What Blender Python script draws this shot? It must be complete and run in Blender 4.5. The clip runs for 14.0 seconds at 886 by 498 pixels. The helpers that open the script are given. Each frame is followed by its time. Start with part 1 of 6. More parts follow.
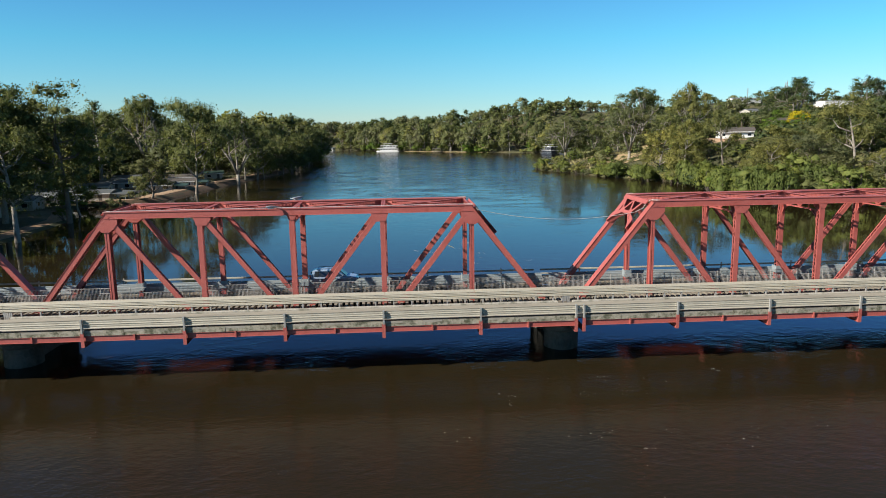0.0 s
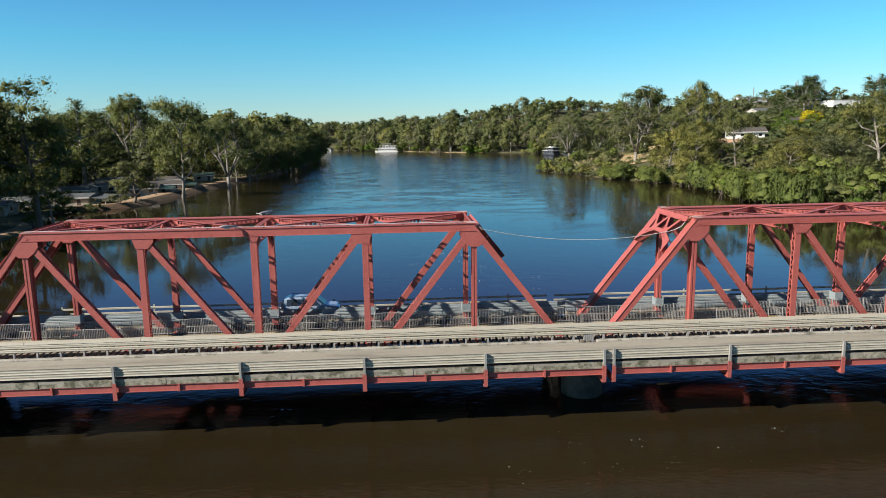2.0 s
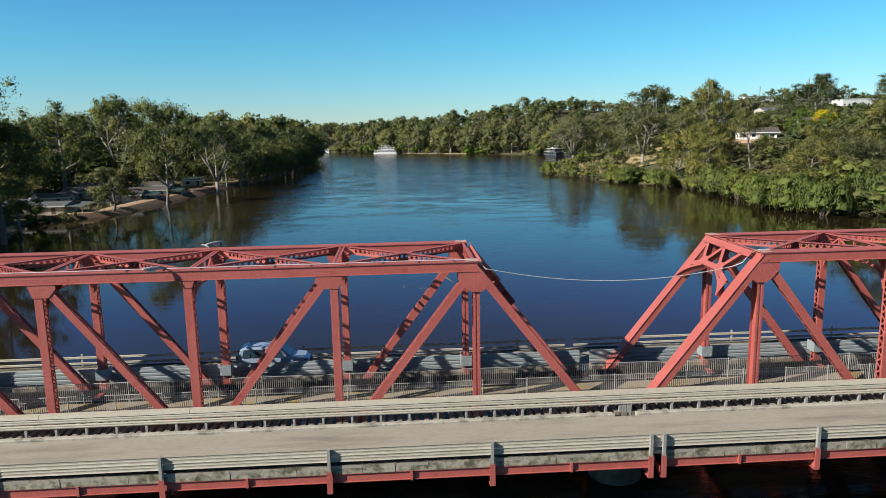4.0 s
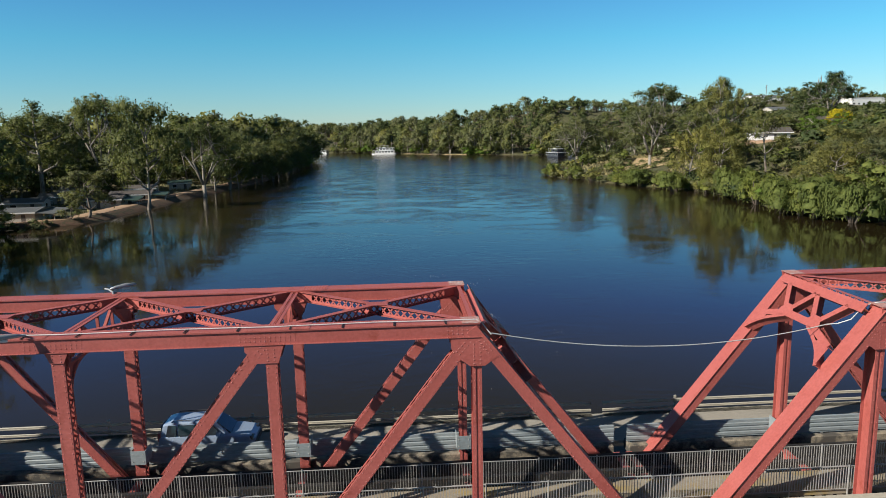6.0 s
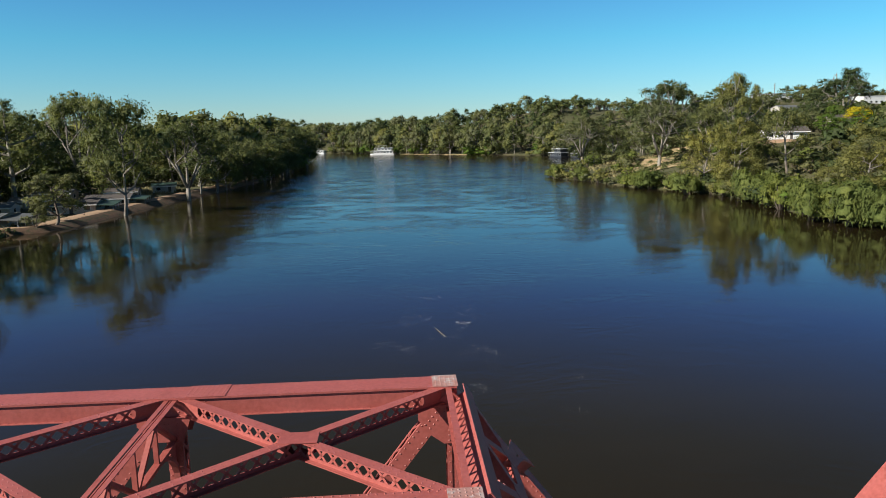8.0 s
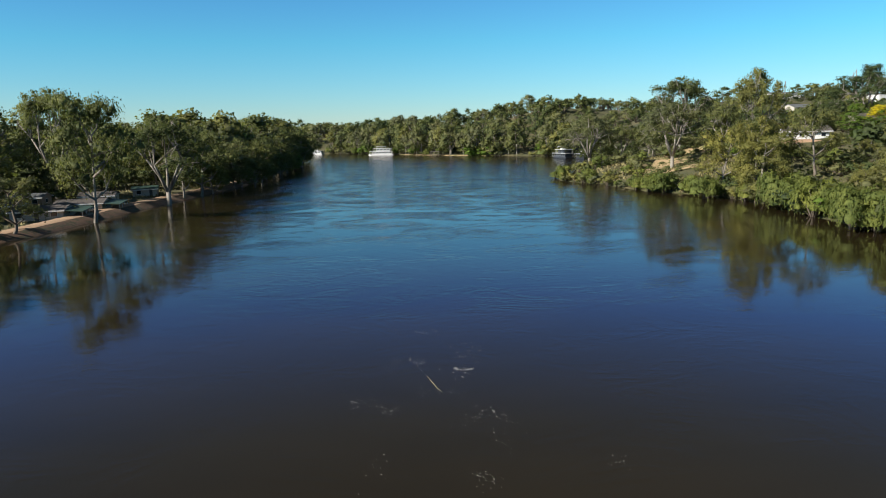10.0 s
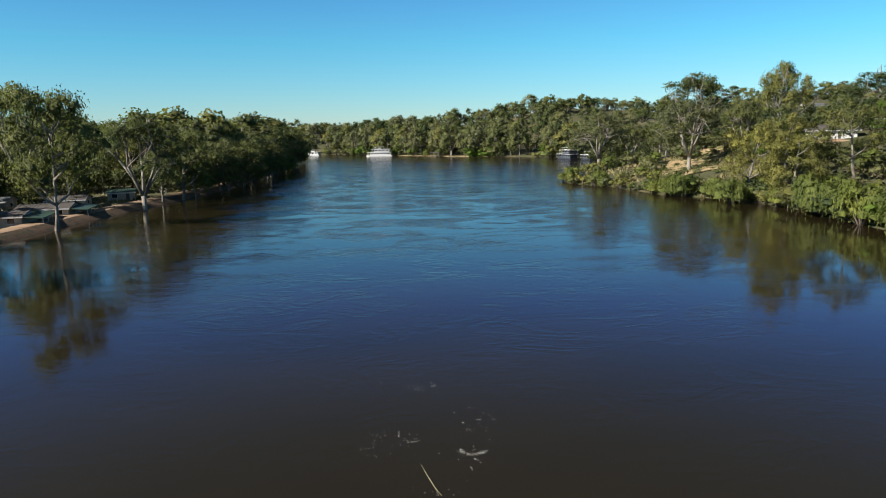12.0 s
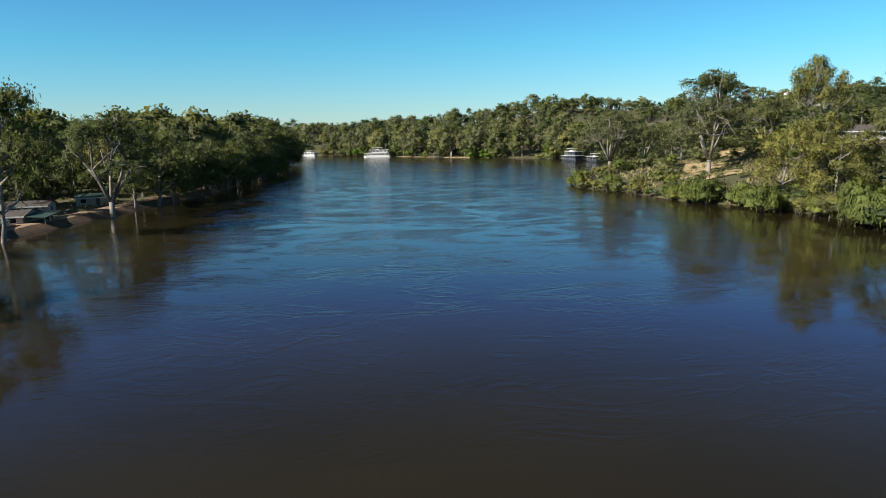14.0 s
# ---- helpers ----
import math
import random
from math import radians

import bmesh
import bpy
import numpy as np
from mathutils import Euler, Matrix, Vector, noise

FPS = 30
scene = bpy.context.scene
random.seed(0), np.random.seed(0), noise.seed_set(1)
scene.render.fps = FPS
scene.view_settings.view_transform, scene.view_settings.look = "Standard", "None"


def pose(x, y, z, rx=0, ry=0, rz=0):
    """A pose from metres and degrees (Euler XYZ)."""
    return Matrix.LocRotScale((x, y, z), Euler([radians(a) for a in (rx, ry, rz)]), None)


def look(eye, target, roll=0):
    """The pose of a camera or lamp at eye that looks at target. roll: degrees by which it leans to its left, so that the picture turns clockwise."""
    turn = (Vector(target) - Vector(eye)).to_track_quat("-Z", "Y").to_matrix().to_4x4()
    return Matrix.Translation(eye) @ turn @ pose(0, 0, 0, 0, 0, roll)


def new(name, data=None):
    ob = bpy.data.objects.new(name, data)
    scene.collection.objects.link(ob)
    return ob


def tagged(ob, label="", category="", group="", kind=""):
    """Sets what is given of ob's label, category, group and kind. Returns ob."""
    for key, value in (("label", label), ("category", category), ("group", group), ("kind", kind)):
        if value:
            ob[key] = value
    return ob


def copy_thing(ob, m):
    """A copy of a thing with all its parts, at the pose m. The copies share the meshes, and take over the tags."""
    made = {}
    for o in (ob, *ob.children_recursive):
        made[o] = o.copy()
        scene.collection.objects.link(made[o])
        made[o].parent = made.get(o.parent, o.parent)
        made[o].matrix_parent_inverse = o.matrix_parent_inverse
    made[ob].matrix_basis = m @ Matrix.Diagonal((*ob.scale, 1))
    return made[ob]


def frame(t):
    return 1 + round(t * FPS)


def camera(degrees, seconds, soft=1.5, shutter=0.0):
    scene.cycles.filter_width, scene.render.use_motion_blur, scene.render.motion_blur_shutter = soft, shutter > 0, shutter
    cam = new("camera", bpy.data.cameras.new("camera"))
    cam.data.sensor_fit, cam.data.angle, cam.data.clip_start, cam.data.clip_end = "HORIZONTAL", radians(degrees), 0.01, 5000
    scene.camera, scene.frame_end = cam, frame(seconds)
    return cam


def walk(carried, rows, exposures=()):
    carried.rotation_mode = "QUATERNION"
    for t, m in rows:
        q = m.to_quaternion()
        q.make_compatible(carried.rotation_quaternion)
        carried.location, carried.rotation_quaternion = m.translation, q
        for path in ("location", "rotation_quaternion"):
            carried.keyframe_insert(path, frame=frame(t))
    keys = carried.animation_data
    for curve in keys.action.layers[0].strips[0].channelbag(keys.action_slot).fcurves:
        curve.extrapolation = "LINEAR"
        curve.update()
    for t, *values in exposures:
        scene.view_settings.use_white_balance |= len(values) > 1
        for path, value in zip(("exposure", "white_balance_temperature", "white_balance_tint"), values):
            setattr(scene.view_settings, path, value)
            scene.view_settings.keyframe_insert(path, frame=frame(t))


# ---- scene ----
cam = camera(65.20, 14.0, 0.9)
METRES, EYE, TILT, LEAN, TURN = 1.0, 20.0, -0.390, 0.0, -3.408
ROWS = [
    (0.0, 0.158, -0.039, -0.502, -0.361, -9.450, 0.828),
    (0.5, 0.207, 2.580, -0.503, -0.358, -9.456, 0.808),
    (1.0, 0.293, 5.311, -0.460, -0.356, -9.462, 0.813),
    (1.5, 0.392, 8.096, -0.376, -0.340, -9.473, 0.814),
    (2.0, 0.526, 10.893, -0.324, -0.345, -9.463, 0.843),
    (2.5, 0.643, 13.742, -0.240, -0.355, -9.456, 0.909),
    (3.0, 0.774, 16.641, -0.053, -0.361, -9.450, 1.000),
    (5.5, 1.489, 30.845, 0.453, -0.313, -9.435, 1.098),
    (6.0, 1.645, 33.801, 0.448, -0.317, -9.435, 1.128),
    (6.5, 1.758, 36.792, 0.483, -0.322, -9.440, 1.152),
    (7.0, 1.913, 40.017, 0.390, -0.310, -9.435, 1.187),
    (7.5, 2.113, 43.410, 0.400, -0.294, -9.443, 1.210),
    (8.0, 2.320, 46.887, 0.401, -0.269, -9.453, 1.202),
    (10.5, 2.906, 65.475, 0.067, -0.162, -9.420, 1.208),
    (11.0, 2.870, 69.471, -0.147, -0.160, -9.400, 1.174),
    (11.5, 2.926, 73.651, -0.323, -0.159, -9.348, 1.201),
    (12.0, 2.888, 77.850, -0.379, -0.177, -9.339, 1.205),
    (12.5, 2.951, 82.171, -0.459, -0.162, -9.327, 1.190),
    (13.0, 2.995, 86.532, -0.462, -0.161, -9.329, 1.168),
    (13.5, 3.042, 90.853, -0.456, -0.169, -9.295, 1.117),
    (14.0, 3.075, 95.127, -0.434, -0.171, -9.302, 1.087),
]
walk(cam, [(t, pose(0, 0, EYE, TILT, LEAN, TURN) @ pose(METRES * x, METRES * y, METRES * z, 90 + pitch, roll, yaw)) for t, x, y, z, yaw, pitch, roll in ROWS], [(0.0, 0.87, 6400, 10), (3.2, 0.86, 6400, 10), (5.3, 0.66, 6400, 10), (8.2, 0.70, 6400, 10), (10.3, 0.83, 6400, 10), (14.0, 0.84, 6400, 10)])

# ---- light ----
SUN_AZ, SUN_EL = math.atan2(-0.919, -0.394), radians(31.5)
SUN_DIR = Vector((math.sin(SUN_AZ) * math.cos(SUN_EL), math.cos(SUN_AZ) * math.cos(SUN_EL), math.sin(SUN_EL)))
world = bpy.data.worlds.new("world")
scene.world = world
world.use_nodes = True
sky = world.node_tree.nodes.new("ShaderNodeTexSky")
sky.sky_type, sky.sun_disc = "NISHITA", False
sky.sun_elevation, sky.sun_rotation = SUN_EL, SUN_AZ
sky.altitude, sky.air_density, sky.dust_density, sky.ozone_density = 20, 1.0, 0.0, 2.6
back = world.node_tree.nodes["Background"]
back.inputs["Strength"].default_value = 0.068
tint = world.node_tree.nodes.new("ShaderNodeMix")
tint.data_type, tint.blend_type = "RGBA", "MULTIPLY"
tint.inputs[0].default_value = 1.0
# sky tint by height: pale horizon, cyan above, dimmed overhead to cut fill light
lookup = world.node_tree.nodes.new("ShaderNodeTexCoord")
rise = world.node_tree.nodes.new("ShaderNodeSeparateXYZ")
air = world.node_tree.nodes.new("ShaderNodeValToRGB")
air.color_ramp.elements.new(0.5)
air.color_ramp.elements.new(0.6)
air.color_ramp.elements.new(0.7)
air.color_ramp.elements.new(0.8)
for stop, (at, c) in zip(air.color_ramp.elements, ((0.0, (0.60, 0.80, 1.03)), (0.12, (0.37, 0.92, 1.09)), (0.18, (0.36, 0.86, 1.12)), (0.245, (0.30, 0.63, 1.15)), (0.41, (0.34, 0.475, 0.49)), (0.68, (0.22, 0.31, 0.33)))):
    stop.position, stop.color = at, (*c, 1)
world.node_tree.links.new(lookup.outputs["Generated"], rise.inputs["Vector"])
world.node_tree.links.new(rise.outputs["Z"], air.inputs["Fac"])
world.node_tree.links.new(air.outputs["Color"], tint.inputs[7])
world.node_tree.links.new(sky.outputs["Color"], tint.inputs[6])
world.node_tree.links.new(tint.outputs[2], back.inputs["Color"])
sun = new("sun", bpy.data.lights.new("sun", "SUN"))
sun.data.energy, sun.data.angle, sun.data.color = 5.0, radians(0.55), (1.0, 0.93, 0.82)
sun.matrix_world = look(SUN_DIR * 100, (0, 0, 0))
scene.view_settings.exposure = 0.0

# ---- materials ----


def nodes_of(name):
    m = bpy.data.materials.new(name)
    m.use_nodes = True
    nt = m.node_tree
    return m, nt, nt.nodes["Principled BSDF"]


def node(nt, kind, **values):
    n = nt.nodes.new(kind)
    for key, value in values.items():
        n.inputs[key.replace("_", " ")].default_value = value
    return n


def ramp(nt, factor, stops):
    n = nt.nodes.new("ShaderNodeValToRGB")
    while len(n.color_ramp.elements) < len(stops):
        n.color_ramp.elements.new(0.5)
    for e, (at, c) in zip(n.color_ramp.elements, stops):
        e.position, e.color = at, (*c, 1)
    nt.links.new(factor, n.inputs["Fac"])
    return n.outputs["Color"]


def mixed(nt, factor, a, b, how="MIX"):
    n = nt.nodes.new("ShaderNodeMix")
    n.data_type, n.blend_type = "RGBA", how
    for value, slot in ((factor, 0), (a, 6), (b, 7)):
        if isinstance(value, (int, float)):
            n.inputs[slot].default_value = value
        elif isinstance(value, tuple):
            n.inputs[slot].default_value = (*value, 1)
        else:
            nt.links.new(value, n.inputs[slot])
    return n.outputs[2]


def place(nt, stretch=(1, 1, 1), own=False):
    tc = nt.nodes.new("ShaderNodeTexCoord")
    mp = nt.nodes.new("ShaderNodeMapping")
    mp.inputs["Scale"].default_value = stretch
    if own:
        nt.links.new(tc.outputs["Object"], mp.inputs["Vector"])
    else:
        g = nt.nodes.new("ShaderNodeNewGeometry")
        nt.links.new(g.outputs["Position"], mp.inputs["Vector"])
    return mp.outputs["Vector"]


def noisy(nt, vector, scale, detail=4.0, rough=0.6):
    n = node(nt, "ShaderNodeTexNoise", Scale=scale, Detail=detail, Roughness=rough)
    nt.links.new(vector, n.inputs["Vector"])
    return n.outputs["Fac"]


def surface(name, a, b, scale=1.0, fine=12.0, rough=0.7, metal=0.0, bump=0.02, stretch=(1, 1, 1), stain=None, stain_scale=0.4, stain_at=(0.55, 0.7), tone=0.68):
    """A surface that varies from colour a to colour b at two scales, with stains of a third colour and fine relief."""
    a, b = tuple(x * tone for x in a), tuple(x * tone for x in b)
    stain = tuple(x * tone for x in stain) if stain else None
    m, nt, p = nodes_of(name)
    v = place(nt, stretch)
    col = ramp(nt, noisy(nt, v, scale), ((0.3, a), (0.7, b)))
    f = noisy(nt, v, fine, 3)
    col = mixed(nt, 0.35, col, ramp(nt, f, ((0.3, tuple(x * 0.7 for x in a)), (0.7, tuple(min(1, x * 1.25) for x in b)))))
    if stain:
        s = noisy(nt, v, stain_scale, 6, 0.7)
        mask = ramp(nt, s, ((stain_at[0], (0, 0, 0)), (stain_at[1], (1, 1, 1))))
        col = mixed(nt, mask, col, stain)
    nt.links.new(col, p.inputs["Base Color"])
    p.inputs["Roughness"].default_value, p.inputs["Metallic"].default_value = rough, metal
    if bump:
        b_ = node(nt, "ShaderNodeBump", Strength=0.6, Distance=bump)
        nt.links.new(f, b_.inputs["Height"])
        nt.links.new(b_.outputs["Normal"], p.inputs["Normal"])
    return m


RED = surface("red_oxide_paint", (0.45, 0.103, 0.084), (0.55, 0.148, 0.124), 0.6, 9, 0.5, 0, 0.004, (1, 1, 1), (0.36, 0.075, 0.05), 1.6, (0.58, 0.72))
FADED = surface("faded_red_paint", (0.48, 0.17, 0.13), (0.58, 0.36, 0.32), 2.5, 14, 0.6, 0, 0.004, (1, 1, 1), (0.62, 0.54, 0.51), 3, (0.52, 0.64))
RIVET = surface("rivet_paint", (0.45, 0.103, 0.084), (0.55, 0.16, 0.135), 2, 20, 0.5, 0, 0)
CONCRETE = surface("weathered_concrete", (0.40, 0.37, 0.31), (0.55, 0.52, 0.45), 0.7, 10, 0.85, 0, 0.01, (1, 1, 1), (0.16, 0.16, 0.12), 1.1, (0.5, 0.66))
SLAB = surface("road_slab_edge", (0.33, 0.30, 0.23), (0.55, 0.50, 0.39), 1.4, 9, 0.85, 0, 0.015, (1, 1, 1), (0.11, 0.11, 0.065), 1.6, (0.44, 0.6))
ASPHALT = surface("worn_seal_road", (0.36, 0.33, 0.27), (0.46, 0.42, 0.35), 0.25, 14, 0.85, 0, 0.008, (0.25, 1.6, 1), (0.26, 0.24, 0.2), 0.5, (0.5, 0.7))
TAN = surface("sandy_walkway", (0.31, 0.26, 0.185), (0.40, 0.345, 0.26), 0.5, 9, 0.9, 0, 0.01, (1, 1, 1), (0.40, 0.29, 0.10), 0.6, (0.5, 0.62))
GALV = surface("galvanised_steel", (0.42, 0.42, 0.39), (0.58, 0.57, 0.53), 1.5, 20, 0.5, 0.35, 0.003, (0.3, 1, 1))
BUFF = surface("weathered_guard_rail", (0.47, 0.43, 0.34), (0.59, 0.545, 0.44), 0.8, 14, 0.65, 0.0, 0.003, (0.3, 1, 1), (0.40, 0.37, 0.29), 0.8, (0.56, 0.75))
BARRIER = surface("grey_steel_sheeting", (0.31, 0.36, 0.37), (0.40, 0.45, 0.46), 0.6, 9, 0.55, 0.1, 0.003, (0.4, 1, 1))
FENCE = surface("fence_steel", (0.40, 0.39, 0.37), (0.54, 0.53, 0.50), 3, 20, 0.55, 0.2, 0)
DARKSTEEL = surface("dark_steel", (0.03, 0.03, 0.03), (0.06, 0.055, 0.05), 2, 15, 0.6, 0.3, 0)
TIMBER = surface("grey_timber", (0.20, 0.17, 0.13), (0.33, 0.29, 0.23), 2, 15, 0.9, 0, 0.01, (1, 0.2, 1))
CABLE = surface("white_cable", (0.6, 0.6, 0.58), (0.72, 0.72, 0.7), 2, 15, 0.5, 0, 0)
LAMPGREY = surface("lamp_casting", (0.42, 0.44, 0.45), (0.55, 0.57, 0.58), 3, 15, 0.45, 0.3, 0)
BARK = surface("pale_gum_bark", (0.22, 0.19, 0.15), (0.44, 0.41, 0.35), 0.8, 5, 0.85, 0, 0.03, (1, 1, 0.35), (0.16, 0.12, 0.09), 0.6, (0.5, 0.66))
DARKBARK = surface("grey_brown_bark", (0.13, 0.10, 0.075), (0.26, 0.21, 0.165), 1.5, 8, 0.9, 0, 0.03, (1, 1, 0.3))
CREAM = surface("cream_wall", (0.55, 0.51, 0.43), (0.64, 0.60, 0.52), 0.5, 8, 0.8, 0, 0.004)
BRICKWALL = surface("pale_brick_wall", (0.40, 0.29, 0.21), (0.5, 0.38, 0.28), 2.0, 14, 0.85, 0, 0.006)
GREENROOF = surface("green_sheet_roof", (0.05, 0.10, 0.075), (0.075, 0.135, 0.10), 0.4, 6, 0.55, 0.1, 0.004)
GREYROOF = surface("grey_sheet_roof", (0.15, 0.16, 0.16), (0.22, 0.23, 0.23), 0.4, 6, 0.55, 0.1, 0.004)
DARKROOF = surface("dark_tiled_roof", (0.10, 0.085, 0.075), (0.16, 0.14, 0.125), 0.6, 7, 0.8, 0, 0.01)
WHITE = surface("white_boat_paint", (0.72, 0.72, 0.70), (0.8, 0.8, 0.78), 0.3, 6, 0.4, 0, 0, tone=0.85)
NAVY = surface("dark_hull_paint", (0.03, 0.035, 0.045), (0.05, 0.055, 0.07), 0.6, 6, 0.4, 0, 0)
# silver-blue paint, lightened and blued in place of sky reflections
CARBLUE = surface("car_paint_sky_tinted", (0.44, 0.56, 0.74), (0.52, 0.64, 0.82), 0.5, 30, 0.18, 0.25, 0)
TYRE = surface("black_rubber", (0.015, 0.015, 0.015), (0.03, 0.03, 0.03), 4, 20, 0.8, 0, 0)
TRIM = surface("black_plastic_trim", (0.02, 0.02, 0.02), (0.035, 0.035, 0.035), 4, 20, 0.5, 0, 0)
DIRT = surface("orange_dirt_track", (0.42, 0.26, 0.15), (0.56, 0.38, 0.24), 0.15, 2.5, 0.95, 0, 0.05, (1, 1, 1), (0.30, 0.19, 0.11), 0.25, (0.52, 0.68))
SANDGRASS = surface("dry_grass_and_sand", (0.44, 0.31, 0.15), (0.62, 0.44, 0.26), 0.16, 2.2, 0.95, 0, 0.08, (1, 1, 1), (0.17, 0.18, 0.05), 0.3, (0.45, 0.56))
# wet pier concrete, its colour darkened further for the shade under the deck
SHADEDCONC = surface("shaded_wet_concrete", (0.085, 0.078, 0.066), (0.15, 0.14, 0.12), 0.7, 10, 0.8, 0, 0.01, (1, 1, 1), (0.05, 0.05, 0.04), 0.8, (0.45, 0.62))
DRYGRASS = surface("dry_grass", (0.16, 0.16, 0.06), (0.42, 0.34, 0.16), 0.3, 6, 0.9, 0, 0)
STRAW = surface("straw_reed", (0.33, 0.28, 0.15), (0.45, 0.39, 0.23), 2, 12, 0.7, 0, 0)
LAWN = surface("mown_lawn", (0.14, 0.20, 0.04), (0.22, 0.28, 0.07), 0.3, 4, 0.95, 0, 0.03)
MUD = surface("dark_wet_bank", (0.11, 0.06, 0.035), (0.22, 0.13, 0.075), 0.5, 4, 0.9, 0, 0.05, (1, 1, 1), (0.07, 0.07, 0.03), 0.6, (0.5, 0.6))
FOAM = surface("foam", (0.55, 0.53, 0.48), (0.75, 0.73, 0.69), 3, 10, 0.9, 0, 0)


def glass():
    m, nt, p = nodes_of("dark_window_glass")
    p.inputs["Base Color"].default_value = (0.02, 0.025, 0.03, 1)
    p.inputs["Roughness"].default_value = 0.06
    return m


GLASS = glass()


def foliage(name, dark, light, tip, through_=0.3):
    """Leaves: colour drifts from clump to clump and from tree to tree, and a little from leaf to leaf."""
    m, nt, p = nodes_of(name)
    geo = nt.nodes.new("ShaderNodeNewGeometry")
    info = nt.nodes.new("ShaderNodeObjectInfo")
    one = ramp(nt, geo.outputs["Random Per Island"], ((0.0, (0.88, 0.89, 0.9)), (0.7, (1.02, 1.02, 1.0)), (1.0, (1.14, 1.12, 1.06))))
    col = ramp(nt, noisy(nt, place(nt), 0.3, 3), ((0.34, dark), (0.5, light), (0.66, tip)))
    stand = ramp(nt, noisy(nt, place(nt), 0.055, 2), ((0.35, (0.74, 0.80, 0.86)), (0.65, (1.09, 1.08, 0.99))))
    tree = ramp(nt, info.outputs["Random"], ((0.0, (0.80, 0.86, 0.86)), (0.5, (0.98, 1, 0.98)), (1.0, (1.07, 1.07, 0.97))))
    grain = noisy(nt, place(nt), 2.6, 4, 0.7)
    speck = ramp(nt, grain, ((0.36, (0.72, 0.74, 0.75)), (0.5, (1.0, 1.0, 1.0)), (0.66, (1.2, 1.18, 1.1))))
    for by in (one, stand, tree, speck):
        col = mixed(nt, 1.0, col, by, "MULTIPLY")
    rag = node(nt, "ShaderNodeBump", Strength=0.7, Distance=0.35)
    nt.links.new(grain, rag.inputs["Height"])
    nt.links.new(rag.outputs["Normal"], p.inputs["Normal"])
    nt.links.new(col, p.inputs["Base Color"])
    p.inputs["Roughness"].default_value = 0.55
    p.inputs["Specular IOR Level"].default_value = 0.15
    t = nt.nodes.new("ShaderNodeBsdfTranslucent")
    nt.links.new(mixed(nt, 1.0, col, (1.15, 1.25, 0.65), "MULTIPLY"), t.inputs["Color"])
    mx = node(nt, "ShaderNodeMixShader", Fac=through_)
    nt.links.new(p.outputs["BSDF"], mx.inputs[1])
    nt.links.new(t.outputs["BSDF"], mx.inputs[2])
    nt.links.new(mx.outputs["Shader"], nt.nodes["Material Output"].inputs["Surface"])
    return m


GUMLEAF = foliage("gum_leaves", (0.100, 0.112, 0.050), (0.141, 0.151, 0.060), (0.192, 0.196, 0.072), 0.35)
OLIVELEAF = foliage("olive_gum_leaves", (0.165, 0.161, 0.059), (0.217, 0.205, 0.070), (0.275, 0.249, 0.082), 0.35)
WILLOWLEAF = foliage("willow_leaves", (0.126, 0.149, 0.042), (0.166, 0.188, 0.051), (0.213, 0.225, 0.061), 0.35)
DARKLEAF = foliage("dark_leaves", (0.062, 0.080, 0.034), (0.082, 0.102, 0.040), (0.112, 0.130, 0.048), 0.3)
LIMELEAF = foliage("bright_leaves", (0.082, 0.132, 0.022), (0.115, 0.176, 0.028), (0.160, 0.222, 0.040), 0.35)
YELLOWLEAF = foliage("yellow_blossom", (0.45, 0.37, 0.018), (0.62, 0.49, 0.024), (0.75, 0.58, 0.040), 0.35)
GREYLEAF = foliage("grey_green_leaves", (0.135, 0.140, 0.076), (0.179, 0.179, 0.091), (0.229, 0.223, 0.106), 0.4)


def ground_material():
    m, nt, p = nodes_of("dry_grass_and_soil")
    v = place(nt)
    big = noisy(nt, v, 0.05, 6, 0.7)
    fine = noisy(nt, v, 0.8, 7, 0.75)
    col = ramp(nt, big, ((0.42, (0.0450, 0.0500, 0.0160)), (0.55, (0.0900, 0.0800, 0.0300)), (0.66, (0.2100, 0.1500, 0.0780))))
    col = mixed(nt, 0.5, col, ramp(nt, fine, ((0.3, (0.0320, 0.0384, 0.0128)), (0.7, (0.1120, 0.1040, 0.0440)))))
    nt.links.new(col, p.inputs["Base Color"])
    p.inputs["Roughness"].default_value = 0.95
    b_ = node(nt, "ShaderNodeBump", Strength=0.8, Distance=0.25)
    nt.links.new(fine, b_.inputs["Height"])
    nt.links.new(b_.outputs["Normal"], p.inputs["Normal"])
    return m


GROUND = ground_material()


